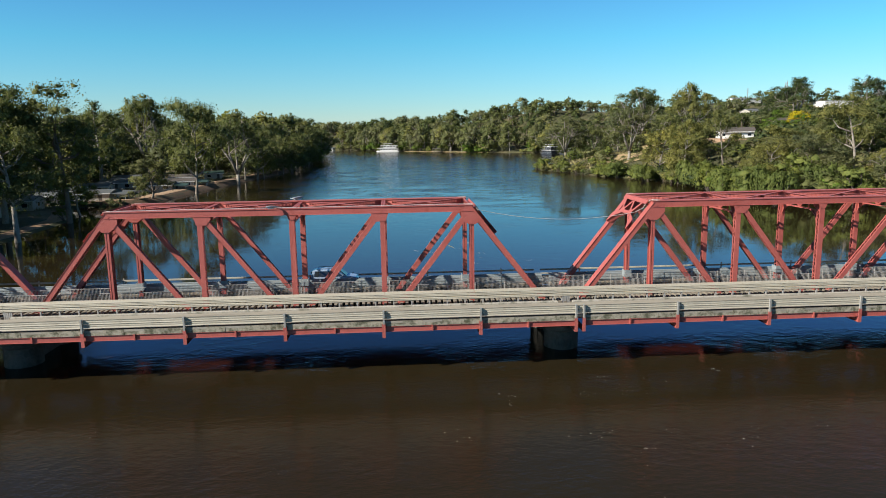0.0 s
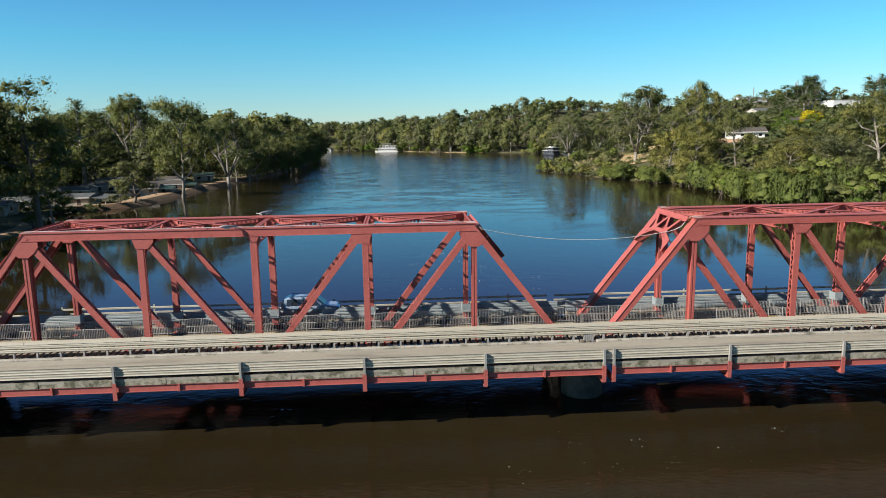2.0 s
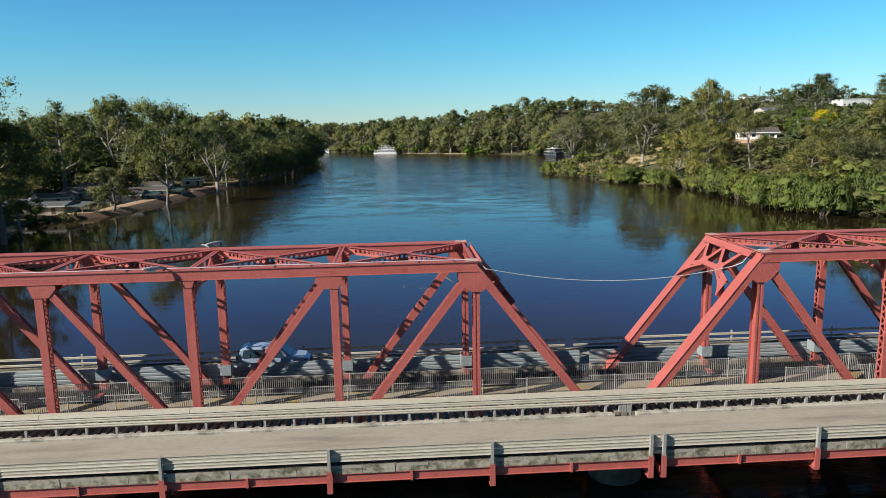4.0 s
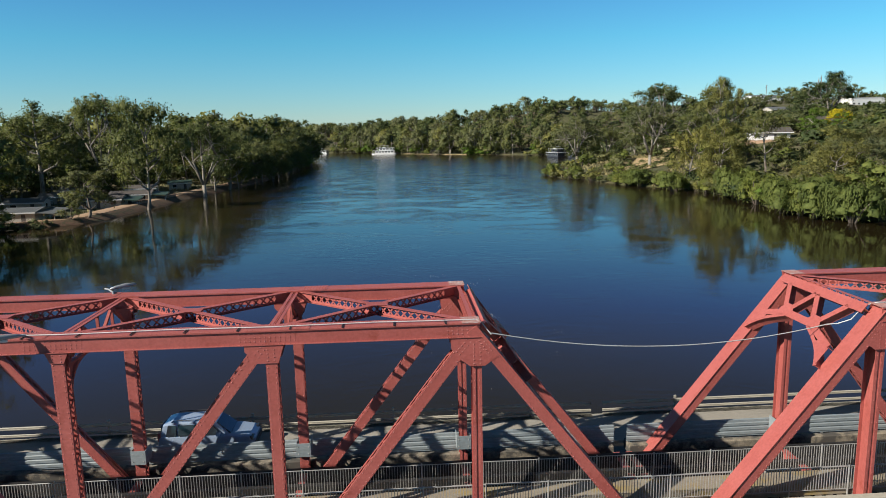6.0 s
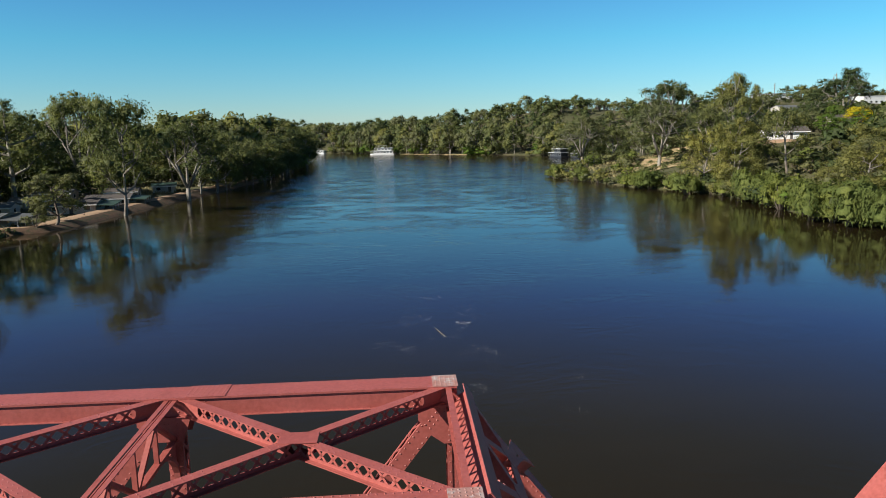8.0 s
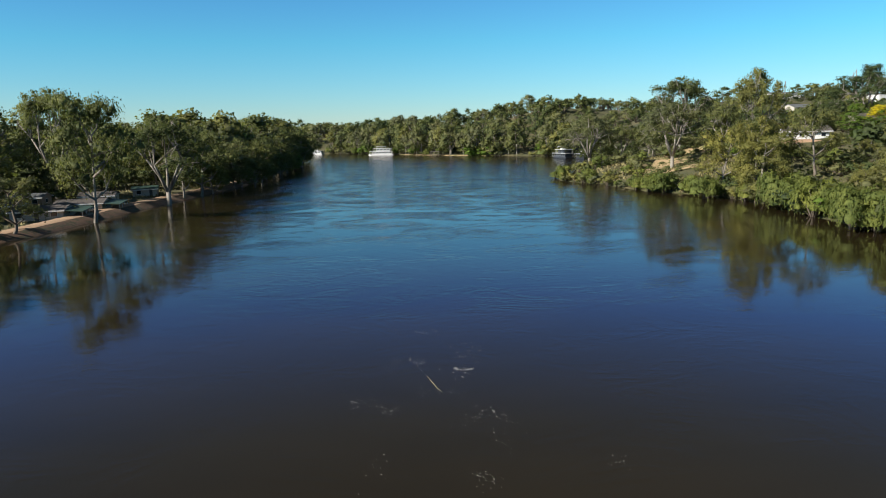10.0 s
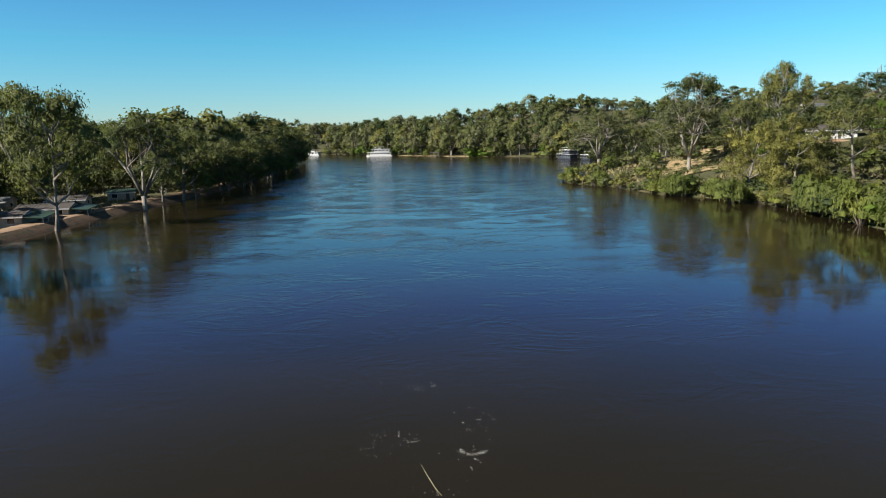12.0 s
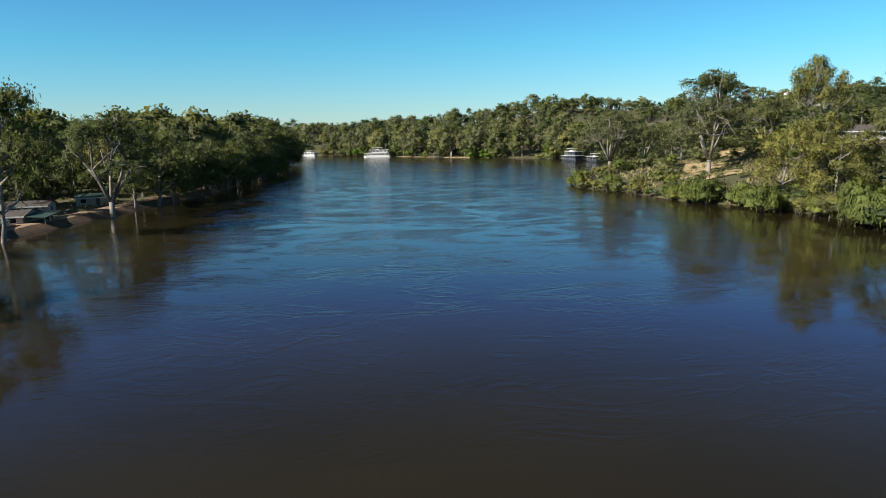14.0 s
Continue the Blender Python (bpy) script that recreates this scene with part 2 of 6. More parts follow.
def water_material():
    m, nt, p = nodes_of("brown_river_water")
    silt = noisy(nt, place(nt, (0.5, 1, 1)), 0.03, 4)
    nt.links.new(ramp(nt, silt, ((0.3, (0.0137, 0.0101, 0.0045)), (0.7, (0.0212, 0.0157, 0.0068)))), p.inputs["Base Color"])
    p.inputs["IOR"].default_value = 1.33
    # smooth slicks and rippled patches drawn out along the stream; the reach above the bridge is wind-ruffled
    drift = nt.nodes.new("ShaderNodeTexNoise")
    drift.inputs["Scale"].default_value, drift.inputs["Detail"].default_value, drift.inputs["Roughness"].default_value, drift.inputs["Distortion"].default_value = 0.075, 6, 0.68, 1.6
    nt.links.new(place(nt, (0.7, 1.1, 1)), drift.inputs["Vector"])
    patch = ramp(nt, drift.outputs["Fac"], ((0.41, (0.12, 0.12, 0.12)), (0.49, (0.45, 0.45, 0.45)), (0.56, (1, 1, 1))))
    sep = nt.nodes.new("ShaderNodeSeparateXYZ")
    nt.links.new(place(nt), sep.inputs["Vector"])
    run = node(nt, "ShaderNodeMapRange", From_Min=0.0, From_Max=400.0)
    nt.links.new(sep.outputs["Y"], run.inputs["Value"])
    reach = ramp(nt, run.outputs["Result"], ((0.0, (0.14, 0.14, 0.14)), (0.14, (0.14, 0.14, 0.14)), (0.19, (0.05, 0.05, 0.05)), (0.3, (0.06, 0.06, 0.06)), (0.4, (0.14, 0.14, 0.14)), (0.52, (0.4, 0.4, 0.4)), (0.72, (0.75, 0.75, 0.75)), (1.0, (1, 1, 1))))
    small = noisy(nt, place(nt, (0.8, 1.2, 1)), 1.5, 4, 0.62)
    swirl = nt.nodes.new("ShaderNodeTexNoise")
    swirl.inputs["Scale"].default_value, swirl.inputs["Detail"].default_value, swirl.inputs["Distortion"].default_value = 0.1, 6, 1.6
    nt.links.new(place(nt, (0.75, 1.0, 1)), swirl.inputs["Vector"])
    # eddy lines follow the contours of the slow swirl
    eddy = ramp(nt, swirl.outputs["Fac"], ((0.36, (0, 0, 0)), (0.43, (1, 1, 1)), (0.48, (0.2, 0.2, 0.2)), (0.52, (0.3, 0.3, 0.3)), (0.57, (1, 1, 1)), (0.64, (0, 0, 0))))
    both = nt.nodes.new("ShaderNodeMath")
    both.operation = "MULTIPLY"
    nt.links.new(patch, both.inputs[0])
    # calm water under the trees of both banks
    west = node(nt, "ShaderNodeMapRange", From_Min=-66.0, From_Max=-14.0, To_Min=0.12, To_Max=1.0)
    east = node(nt, "ShaderNodeMapRange", From_Min=42.0, From_Max=82.0, To_Min=1.0, To_Max=0.35)
    calm, lee = nt.nodes.new("ShaderNodeMath"), nt.nodes.new("ShaderNodeMath")
    calm.operation = lee.operation = "MULTIPLY"
    nt.links.new(sep.outputs["X"], west.inputs["Value"])
    nt.links.new(sep.outputs["X"], east.inputs["Value"])
    nt.links.new(west.outputs["Result"], calm.inputs[0])
    nt.links.new(east.outputs["Result"], calm.inputs[1])
    nt.links.new(reach, lee.inputs[0])
    nt.links.new(calm.outputs["Value"], lee.inputs[1])
    nt.links.new(lee.outputs["Value"], both.inputs[1])
    b1 = node(nt, "ShaderNodeBump", Distance=0.14)
    # boils and fine chop where the current leaves the piers
    chop = ramp(nt, run.outputs["Result"], ((0.0, (0.22, 0.22, 0.22)), (0.105, (0.22, 0.22, 0.22)), (0.125, (0.12, 0.12, 0.12)), (0.18, (0, 0, 0))))
    more = nt.nodes.new("ShaderNodeMath")
    more.operation = "ADD"
    nt.links.new(both.outputs["Value"], more.inputs[0])
    nt.links.new(chop, more.inputs[1])
    nt.links.new(more.outputs["Value"], b1.inputs["Strength"])
    nt.links.new(ramp(nt, run.outputs["Result"], ((0.0, (0.11, 0.11, 0.11)), (0.1, (0.11, 0.11, 0.11)), (0.122, (0.09, 0.09, 0.09)), (0.18, (0.05, 0.05, 0.05)), (0.4, (0.055, 0.055, 0.055)), (0.65, (0.1, 0.1, 0.1)), (1.0, (0.12, 0.12, 0.12)))), p.inputs["Roughness"])
    nt.links.new(small, b1.inputs["Height"])
    b2 = node(nt, "ShaderNodeBump", Strength=0.7, Distance=0.085)
    nt.links.new(both.outputs["Value"], b2.inputs["Strength"])
    nt.links.new(eddy, b2.inputs["Height"])
    nt.links.new(b1.outputs["Normal"], b2.inputs["Normal"])
    lap = nt.nodes.new("ShaderNodeTexNoise")
    lap.inputs["Scale"].default_value, lap.inputs["Detail"].default_value, lap.inputs["Distortion"].default_value = 0.24, 6, 1.5
    nt.links.new(place(nt, (0.8, 1.1, 1)), lap.inputs["Vector"])
    b3 = node(nt, "ShaderNodeBump", Distance=0.16)
    nt.links.new(both.outputs["Value"], b3.inputs["Strength"])
    nt.links.new(lap.outputs["Fac"], b3.inputs["Height"])
    nt.links.new(b2.outputs["Normal"], b3.inputs["Normal"])
    nt.links.new(b3.outputs["Normal"], p.inputs["Normal"])
    return m


WATER = water_material()

# ---- mesh building ----


class Shape:
    """Collects vertices and faces of one mesh."""

    def __init__(self):
        self.v, self.f = [], []

    def add(self, verts, faces):
        n = len(self.v)
        self.v += [tuple(p) for p in verts]
        self.f += [tuple(n + i for i in f) for f in faces]
        return self

    def box(self, x0, x1, y0, y1, z0, z1):
        return self.add([(x, y, z) for x in (x0, x1) for y in (y0, y1) for z in (z0, z1)],
                        [(0, 1, 3, 2), (4, 6, 7, 5), (0, 4, 5, 1), (2, 3, 7, 6), (0, 2, 6, 4), (1, 5, 7, 3)])

    def beam(self, a, b, w, h, side=(0, 1, 0)):
        """A bar from a to b, w thick along side and h across it."""
        a, b = Vector(a), Vector(b)
        d = (b - a).normalized()
        s = Vector(side)
        s = (s - d * s.dot(d)).normalized()
        u = d.cross(s)
        vs = [p + s * (i * w / 2) + u * (j * h / 2) for p in (a, b) for i in (-1, 1) for j in (-1, 1)]
        return self.add(vs, [(0, 1, 3, 2), (4, 6, 7, 5), (0, 4, 5, 1), (2, 3, 7, 6), (0, 2, 6, 4), (1, 5, 7, 3)])

    def plate(self, outline, y0, y1):
        """An upright plate: its outline in x and z, between y0 and y1."""
        n = len(outline)
        vs = [(x, y0, z) for x, z in outline] + [(x, y1, z) for x, z in outline]
        return self.add(vs, [tuple(range(n)), tuple(range(2 * n - 1, n - 1, -1))] + [(i, i + n, (i + 1) % n + n, (i + 1) % n) for i in range(n)])

    def sweep(self, profile, x0, x1, close=True):
        """A profile in y and z drawn along x."""
        n = len(profile)
        vs = [(x, y, z) for x in (x0, x1) for y, z in profile]
        fs = [(i, (i + 1) % n, (i + 1) % n + n, i + n) for i in range(n if close else n - 1)]
        return self.add(vs, fs + ([tuple(range(n)), tuple(range(2 * n - 1, n - 1, -1))] if close else []))

    def tube(self, points, radii, sides=6):
        pts = [Vector(p) for p in points]
        rings, vs, fs = [], [], []
        for i, p in enumerate(pts):
            d = (pts[min(i + 1, len(pts) - 1)] - pts[max(i - 1, 0)]).normalized()
            s = d.cross(Vector((0.31, 0.93, 0.2))).normalized()
            u = d.cross(s)
            r = radii[i] if isinstance(radii, (list, tuple)) else radii
            vs += [p + (s * math.cos(2 * math.pi * k / sides) + u * math.sin(2 * math.pi * k / sides)) * r for k in range(sides)]
        for i in range(len(pts) - 1):
            for k in range(sides):
                a, b = i * sides + k, i * sides + (k + 1) % sides
                fs.append((a, b, b + sides, a + sides))
        fs += [tuple(range(sides - 1, -1, -1)), tuple(range((len(pts) - 1) * sides, len(pts) * sides))]
        return self.add(vs, fs)

    def dome(self, p, normal, r):
        n = Vector(normal).normalized()
        s = n.orthogonal().normalized()
        u = n.cross(s)
        p = Vector(p)
        vs = [p + (s * math.cos(k * math.pi / 3) + u * math.sin(k * math.pi / 3)) * r for k in range(6)] + [p + n * r * 0.8]
        return self.add(vs, [(k, (k + 1) % 6, 6) for k in range(6)])

    def mesh(self, name, mat, smooth=False):
        me = bpy.data.meshes.new(name)
        me.from_pydata(self.v, [], self.f)
        for mm in mat if isinstance(mat, (list, tuple)) else (mat,):
            me.materials.append(mm)
        if smooth:
            me.shade_smooth()
        me.update()
        return me


def part(name, shape, material, parent=None, label="", smooth=False):
    data = shape if isinstance(shape, bpy.types.Mesh) else shape.mesh(name, material, smooth)
    ob = new(name, data)
    ob.parent = parent
    return tagged(ob, label)


def thing(name, label, category, group="", kind="", at=(0, 0, 0), turn=0.0):
    ob = new(name)
    ob.empty_display_size = 0.3
    ob.matrix_basis = pose(*at, 0, 0, turn)
    return tagged(ob, label, category, group, kind)

# ---- the bridge ----
# tan darkened, with dark blotches painted for the shadows between sunlit patches
EDGE = surface("tan_edge_beam", (0.26, 0.22, 0.16), (0.40, 0.34, 0.25), 0.8, 9, 0.9, 0, 0.01, (1, 1, 1), (0.10, 0.09, 0.075), 0.9, (0.44, 0.56))
PANEL, YN, YF, TOP, CHW, CHH = 7.62, 58.83, 65.18, 13.1, 0.84, 0.54
SPANS = (-8.85, 37.50, -55.2)
FOOT = 3.1
ZC = TOP - CHH / 2
NODE = [PANEL * k for k in (-2, -1, 0, 1, 2)]
END = PANEL * 3


def lattice(sh, a, b, deep, gap, side, bar=0.06, thick=0.012, double=True):
    """Crossed lacing between two flanges that run from a to b, deep apart across side."""
    a, b = Vector(a), Vector(b)
    d = b - a
    n = max(2, round(d.length / gap))
    u = d.normalized().cross(Vector(side)).normalized() * (deep / 2)
    for i in range(n):
        p, q = a + d * (i / n), a + d * ((i + 1) / n)
        if i % 2 == 0 or double:
            sh.beam(p - u, q + u, thick, bar, side)
        if i % 2 == 1 or double:
            sh.beam(p + u, q - u, thick, bar, side)


def rivet_row(sh, a, b, normal, step=0.17, r=0.028):
    a, b = Vector(a), Vector(b)
    n = max(1, int((b - a).length / step))
    for i in range(n + 1):
        sh.dome(a + (b - a) * (i / n), normal, r)


def rivet_field(sh, corner, along, across, cols, rows, normal, r=0.028):
    for i in range(cols):
        for j in range(rows):
            sh.dome(Vector(corner) + Vector(along) * i + Vector(across) * j, normal, r)


def chord(y, truss):
    """Riveted box chord with a cover plate, and the splices on it."""
    sh = Shape()
    x0, x1 = NODE[0] - 0.12, NODE[4] + 0.12
    sh.box(x0, x1, y - CHW / 2, y + CHW / 2, TOP - 0.03, TOP)
    ob = part("top_chord", sh, RED, truss)
    for s in (-1, 1):
        f, low = y + s * (CHW / 2 - 0.07), TOP - CHH
        prof = [(-0.012, TOP - 0.03), (0.07, TOP - 0.03), (0.07, TOP - 0.055), (0.012, TOP - 0.055), (0.012, low), (0.09, low), (0.09, low - 0.02), (-0.12, low - 0.02), (-0.12, low), (-0.012, low)]
        part("web_plate", Shape().sweep([(f + s * a, z) for a, z in prof], x0, x1), RED, ob)
    for x in (-PANEL - 0.9, PANEL + 0.9, -0.9):
        part("splice_plate", Shape().box(x - 0.55, x + 0.55, y - CHW / 2 - 0.006, y + CHW / 2 + 0.006, TOP, TOP + 0.014), RED, ob)
    rv = Shape()
    for s in (-1, 1):
        rivet_row(rv, (x0, y + s * (CHW / 2 - 0.05), TOP), (x1, y + s * (CHW / 2 - 0.05), TOP), (0, 0, 1))
        rivet_row(rv, (x0, y + s * (CHW / 2 - 0.05), TOP - CHH), (x1, y + s * (CHW / 2 - 0.05), TOP - CHH), (0, s, 0.4), 0.2)
        for k, xn in enumerate(NODE):
            for r in range(3):
                rivet_row(rv, (max(x0 + 0.1, xn - 1.1), y + s * (CHW / 2 - 0.056), TOP - 0.14 - r * 0.14), (min(x1 - 0.1, xn + 0.9), y + s * (CHW / 2 - 0.056), TOP - 0.14 - r * 0.14), (0, s, 0))
    for x in (-PANEL - 0.9, PANEL + 0.9, -0.9):
        rivet_field(rv, (x - 0.48, y - 0.36, TOP + 0.014), (0.135, 0, 0), (0, 0.12, 0), 8, 7, (0, 0, 1))
    tagged(part("rivet_work", rv, RIVET, ob), kind="stuff")
    for s in (-1, 1):
        cap = Shape().box(s * (NODE[4] - 0.55) if s > 0 else NODE[0] - 0.15, NODE[4] + 0.15 if s > 0 else NODE[0] + 0.55, y - CHW / 2 - 0.01, y + CHW / 2 + 0.01, TOP + 0.002, TOP + 0.018)
        for i in range(5):
            for j in range(7):
                cap.dome((s * (NODE[4] - 0.45 + i * 0.13), y - 0.36 + j * 0.12, TOP + 0.018), (0, 0, 1), 0.028)
        part("cover_plate", cap, FADED, ob, "pale sun-faded riveted cover plate")


def inclined(a, b, y, wide, deep, name, truss, laced=True, cover=False):
    """A built-up member in the plane of the truss: two webs with flange angles and lacing or a cover plate between them."""
    a, b = Vector((a[0], y, a[1])), Vector((b[0], y, b[1]))
    d = (b - a).normalized()
    sh, rv = Shape(), Shape()
    u = d.cross(Vector((0, 1, 0)))
    if u.z < 0:
        u = -u
    for s in (-1, 1):
        off = Vector((0, s * (wide / 2 - 0.012), 0))
        sh.beam(a + off, b + off, 0.024, deep, (0, 1, 0))
        for t in (-1, 1):
            q = off * 0.94 + u * t * (deep / 2 - 0.01)
            sh.beam(a + q - Vector((0, s * 0.035, 0)), b + q - Vector((0, s * 0.035, 0)), 0.1, 0.02, (0, 1, 0))
            e = off + Vector((0, s * 0.014, 0)) + u * t * (deep / 2 - 0.06)
            rivet_row(rv, a + e + d * 0.3, b + e - d * 0.3, (0, s, 0), 0.2, 0.03)
    if cover:
        q = u * (deep / 2 + 0.012)
        sh.beam(a + q, b + q, wide + 0.08, 0.024, (0, 1, 0))
        for s in (-1, 1):
            e = u * (deep / 2 + 0.024) + Vector((0, s * (wide / 2 - 0.06), 0))
            rivet_row(rv, a + e, b + e, u, 0.18)
    if laced:
        for t in (-1, 1) if not cover else (-1,):
            q = u * t * (deep / 2 - 0.02)
            lattice(sh, a + q, b + q, wide - 0.08, 0.42, u, 0.055, 0.012, False)
    ob = part(name, sh, RED, truss)
    tagged(part("rivet_work", rv, RIVET, ob), kind="stuff")
    return ob


def post(x, y, z0, z1, wide, deep, truss):
    """Upright post: two channels with their backs outward, tied by zigzag lacing on both sides."""
    d, w = deep / 2, wide / 2
    rv = Shape()
    ob = None
    for s in (-1, 1):
        prof = [(-d, s * w), (d, s * w), (d, s * (w - 0.1)), (d - 0.02, s * (w - 0.1)), (d - 0.02, s * (w - 0.024)), (-d + 0.02, s * (w - 0.024)), (-d + 0.02, s * (w - 0.1)), (-d, s * (w - 0.1))]
        n = len(prof)
        sh = Shape().add([(x + a, y + b, z) for z in (z0, z1) for a, b in prof], [(i, (i + 1) % n, (i + 1) % n + n, i + n) for i in range(n)] + [tuple(range(n - 1, -1, -1)), tuple(range(n, 2 * n))])
        ch = part("post" if ob is None else "back_channel", sh, RED, truss if ob is None else ob)
        ob = ob or ch
        for t in (-1, 1):
            rivet_row(rv, (x + t * (d - 0.06), y + s * w, z0 + 0.3), (x + t * (d - 0.06), y + s * w, z1 - 0.3), (0, s, 0), 0.2, 0.03)
    lace = Shape()
    for t in (-1, 1):
        lattice(lace, Vector((x + t * (d + 0.006), y, z0 + 0.1)), Vector((x + t * (d + 0.006), y, z1 - 0.1)), wide - 0.06, 0.36, (1, 0, 0), 0.08, 0.014, False)
    tagged(part("lacing", lace, RED, ob), kind="stuff")
    tagged(part("rivet_work", rv, RIVET, ob), kind="stuff")


def hanger(x, y, truss):
    """Slim H-shaped end hanger."""
    sh, rv = Shape(), Shape()
    z0, z1 = FOOT, TOP - CHH - 0.5
    for s in (-1, 1):
        f = y + s * 0.3
        for t in (-1, 1):
            sh.box(x + t * 0.115 - 0.065, x + t * 0.115 + 0.065, f - 0.012, f + 0.012, z0, z1)
            rivet_row(rv, (x + t * 0.1, f + s * 0.012, z0), (x + t * 0.1, f + s * 0.012, z1), (0, s, 0), 0.3, 0.024)
    sh.box(x - 0.05, x + 0.05, y - 0.286, y + 0.286, z0, z1)
    ob = part("hanger", sh, RED, truss)
    tagged(part("rivet_work", rv, RIVET, ob), kind="stuff")


def gusset(outline, y, truss, fields=()):
    """Front and back plates at a joint, with their rivets."""
    for s in (-1, 1):
        sh, rv = Shape(), Shape()
        f = y + s * (CHW / 2 - 0.03)
        sh.plate(outline, f - 0.012, f + 0.012)
        for (x, z), (dx, dz), (ex, ez), cols, rows in fields:
            rivet_field(rv, (x, f + s * 0.012, z), (dx, 0, dz), (ex, 0, ez), cols, rows, (0, s, 0), 0.03)
        ob = part("gusset_plate", sh, RED, truss)
        tagged(part("rivet_work", rv, RIVET, ob), kind="stuff")


def side_truss(y, truss):
    chord(y, truss)
    bottom = Shape()
    for s in (-1, 1):
        bottom.box(-END, END, y + s * 0.35 - 0.015, y + s * 0.35 + 0.015, FOOT - 0.25, FOOT + 0.25)
        bottom.box(-END, END, y + s * 0.35 - 0.08, y + s * 0.35 + 0.08, FOOT + 0.25, FOOT + 0.27)
        bottom.box(-END, END, y + s * 0.35 - 0.08, y + s * 0.35 + 0.08, FOOT - 0.27, FOOT - 0.25)
    part("bottom_chord", bottom, RED, truss)
    for s in (-1, 1):
        inclined((s * (END - 0.22), FOOT), (s * (2 * PANEL - 0.2), ZC + 0.02), y, CHW - 0.06, 0.42, "end_post", truss, True, True)
        hanger(s * 2 * PANEL, y, truss)
        inclined((s * 2 * PANEL - s * 0.2, ZC - 0.25), (s * PANEL + s * 0.15, FOOT), y - 0.14, 0.44, 0.44, "diagonal", truss)
        inclined((s * PANEL - s * 0.2, ZC - 0.25), (s * 0.12, FOOT), y - 0.14, 0.44, 0.40, "diagonal", truss)
        n = s * 2 * PANEL
        zb = TOP - CHH
        gusset([(n - s * 0.98, zb), (n - s * 0.98, zb - 0.42), (n - s * 0.66, zb - 0.85), (n - s * 0.27, zb - 1.14), (n + s * 0.3, zb - 1.14), (n + s * 0.86, zb - 0.74), (n + s * 0.32, zb)], y, truss,
               [((n - s * 0.12, zb - 1.05), (0.24 * s, 0), (0, 0.15), 2, 6), ((n - s * 0.38, zb - 0.1), (-0.1 * s, -0.115), (0.13 * s, -0.11), 5, 2), ((n + s * 0.2, zb - 0.08), (0.088 * s, -0.12), (-0.12 * s, -0.088), 5, 2)])
        n = s * PANEL
        gusset([(n - s * 0.95, zb), (n - s * 0.95, zb - 0.25), (n - s * 0.55, zb - 0.72), (n + s * 0.26, zb - 0.72), (n + s * 0.5, zb)], y, truss,
               [((n - s * 0.12, zb - 0.62), (0.24 * s, 0), (0, 0.14), 2, 4), ((n - s * 0.36, zb - 0.1), (-0.11 * s, -0.13), (0.13 * s, -0.11), 3, 2)])
        post(n, y - 0.13, FOOT, zb, 0.46, 0.42, truss)
    post(0, y - 0.13, FOOT, zb, 0.46, 0.46, truss)
    gusset([(-0.42, zb), (-0.24, zb - 0.42), (0.24, zb - 0.42), (0.42, zb)], y, truss, [((-0.15, zb - 0.36), (0.3, 0), (0, 0.12), 2, 3)])


def lateral(a, b, name, truss, deep=0.42, z=TOP - 0.06):
    """Laced strut: two flange angles one above the other with crossed lacing."""
    a, b = Vector((*a, z)), Vector((*b, z))
    sh, rv = Shape(), Shape()
    d = (b - a).normalized()
    s = d.cross(Vector((0, 0, 1)))
    for k in (0, 1):
        off = Vector((0, 0, -k * deep))
        sh.beam(a + off, b + off, 0.28, 0.018, s)
        sh.beam(a + off + Vector((0, 0, -0.045 + k * 0.09)), b + off + Vector((0, 0, -0.045 + k * 0.09)), 0.03, 0.09, s)
    mid = Vector((0, 0, -deep / 2))
    lattice(sh, a + mid, b + mid, deep - 0.04, 0.36, s, 0.068, 0.014)
    for t in (-1, 1):
        rivet_row(rv, a + s * t * 0.06 + Vector((0, 0, 0.009)), b + s * t * 0.06 + Vector((0, 0, 0.009)), (0, 0, 1), 0.22, 0.022)
    for p in (a + d * 0.35, b - d * 0.35):
        sh.beam(p + mid - d * 0.3, p + mid + d * 0.3, 0.02, deep, s)
    ob = part(name, sh, RED, truss)
    tagged(part("rivet_work", rv, RIVET, ob), kind="stuff")


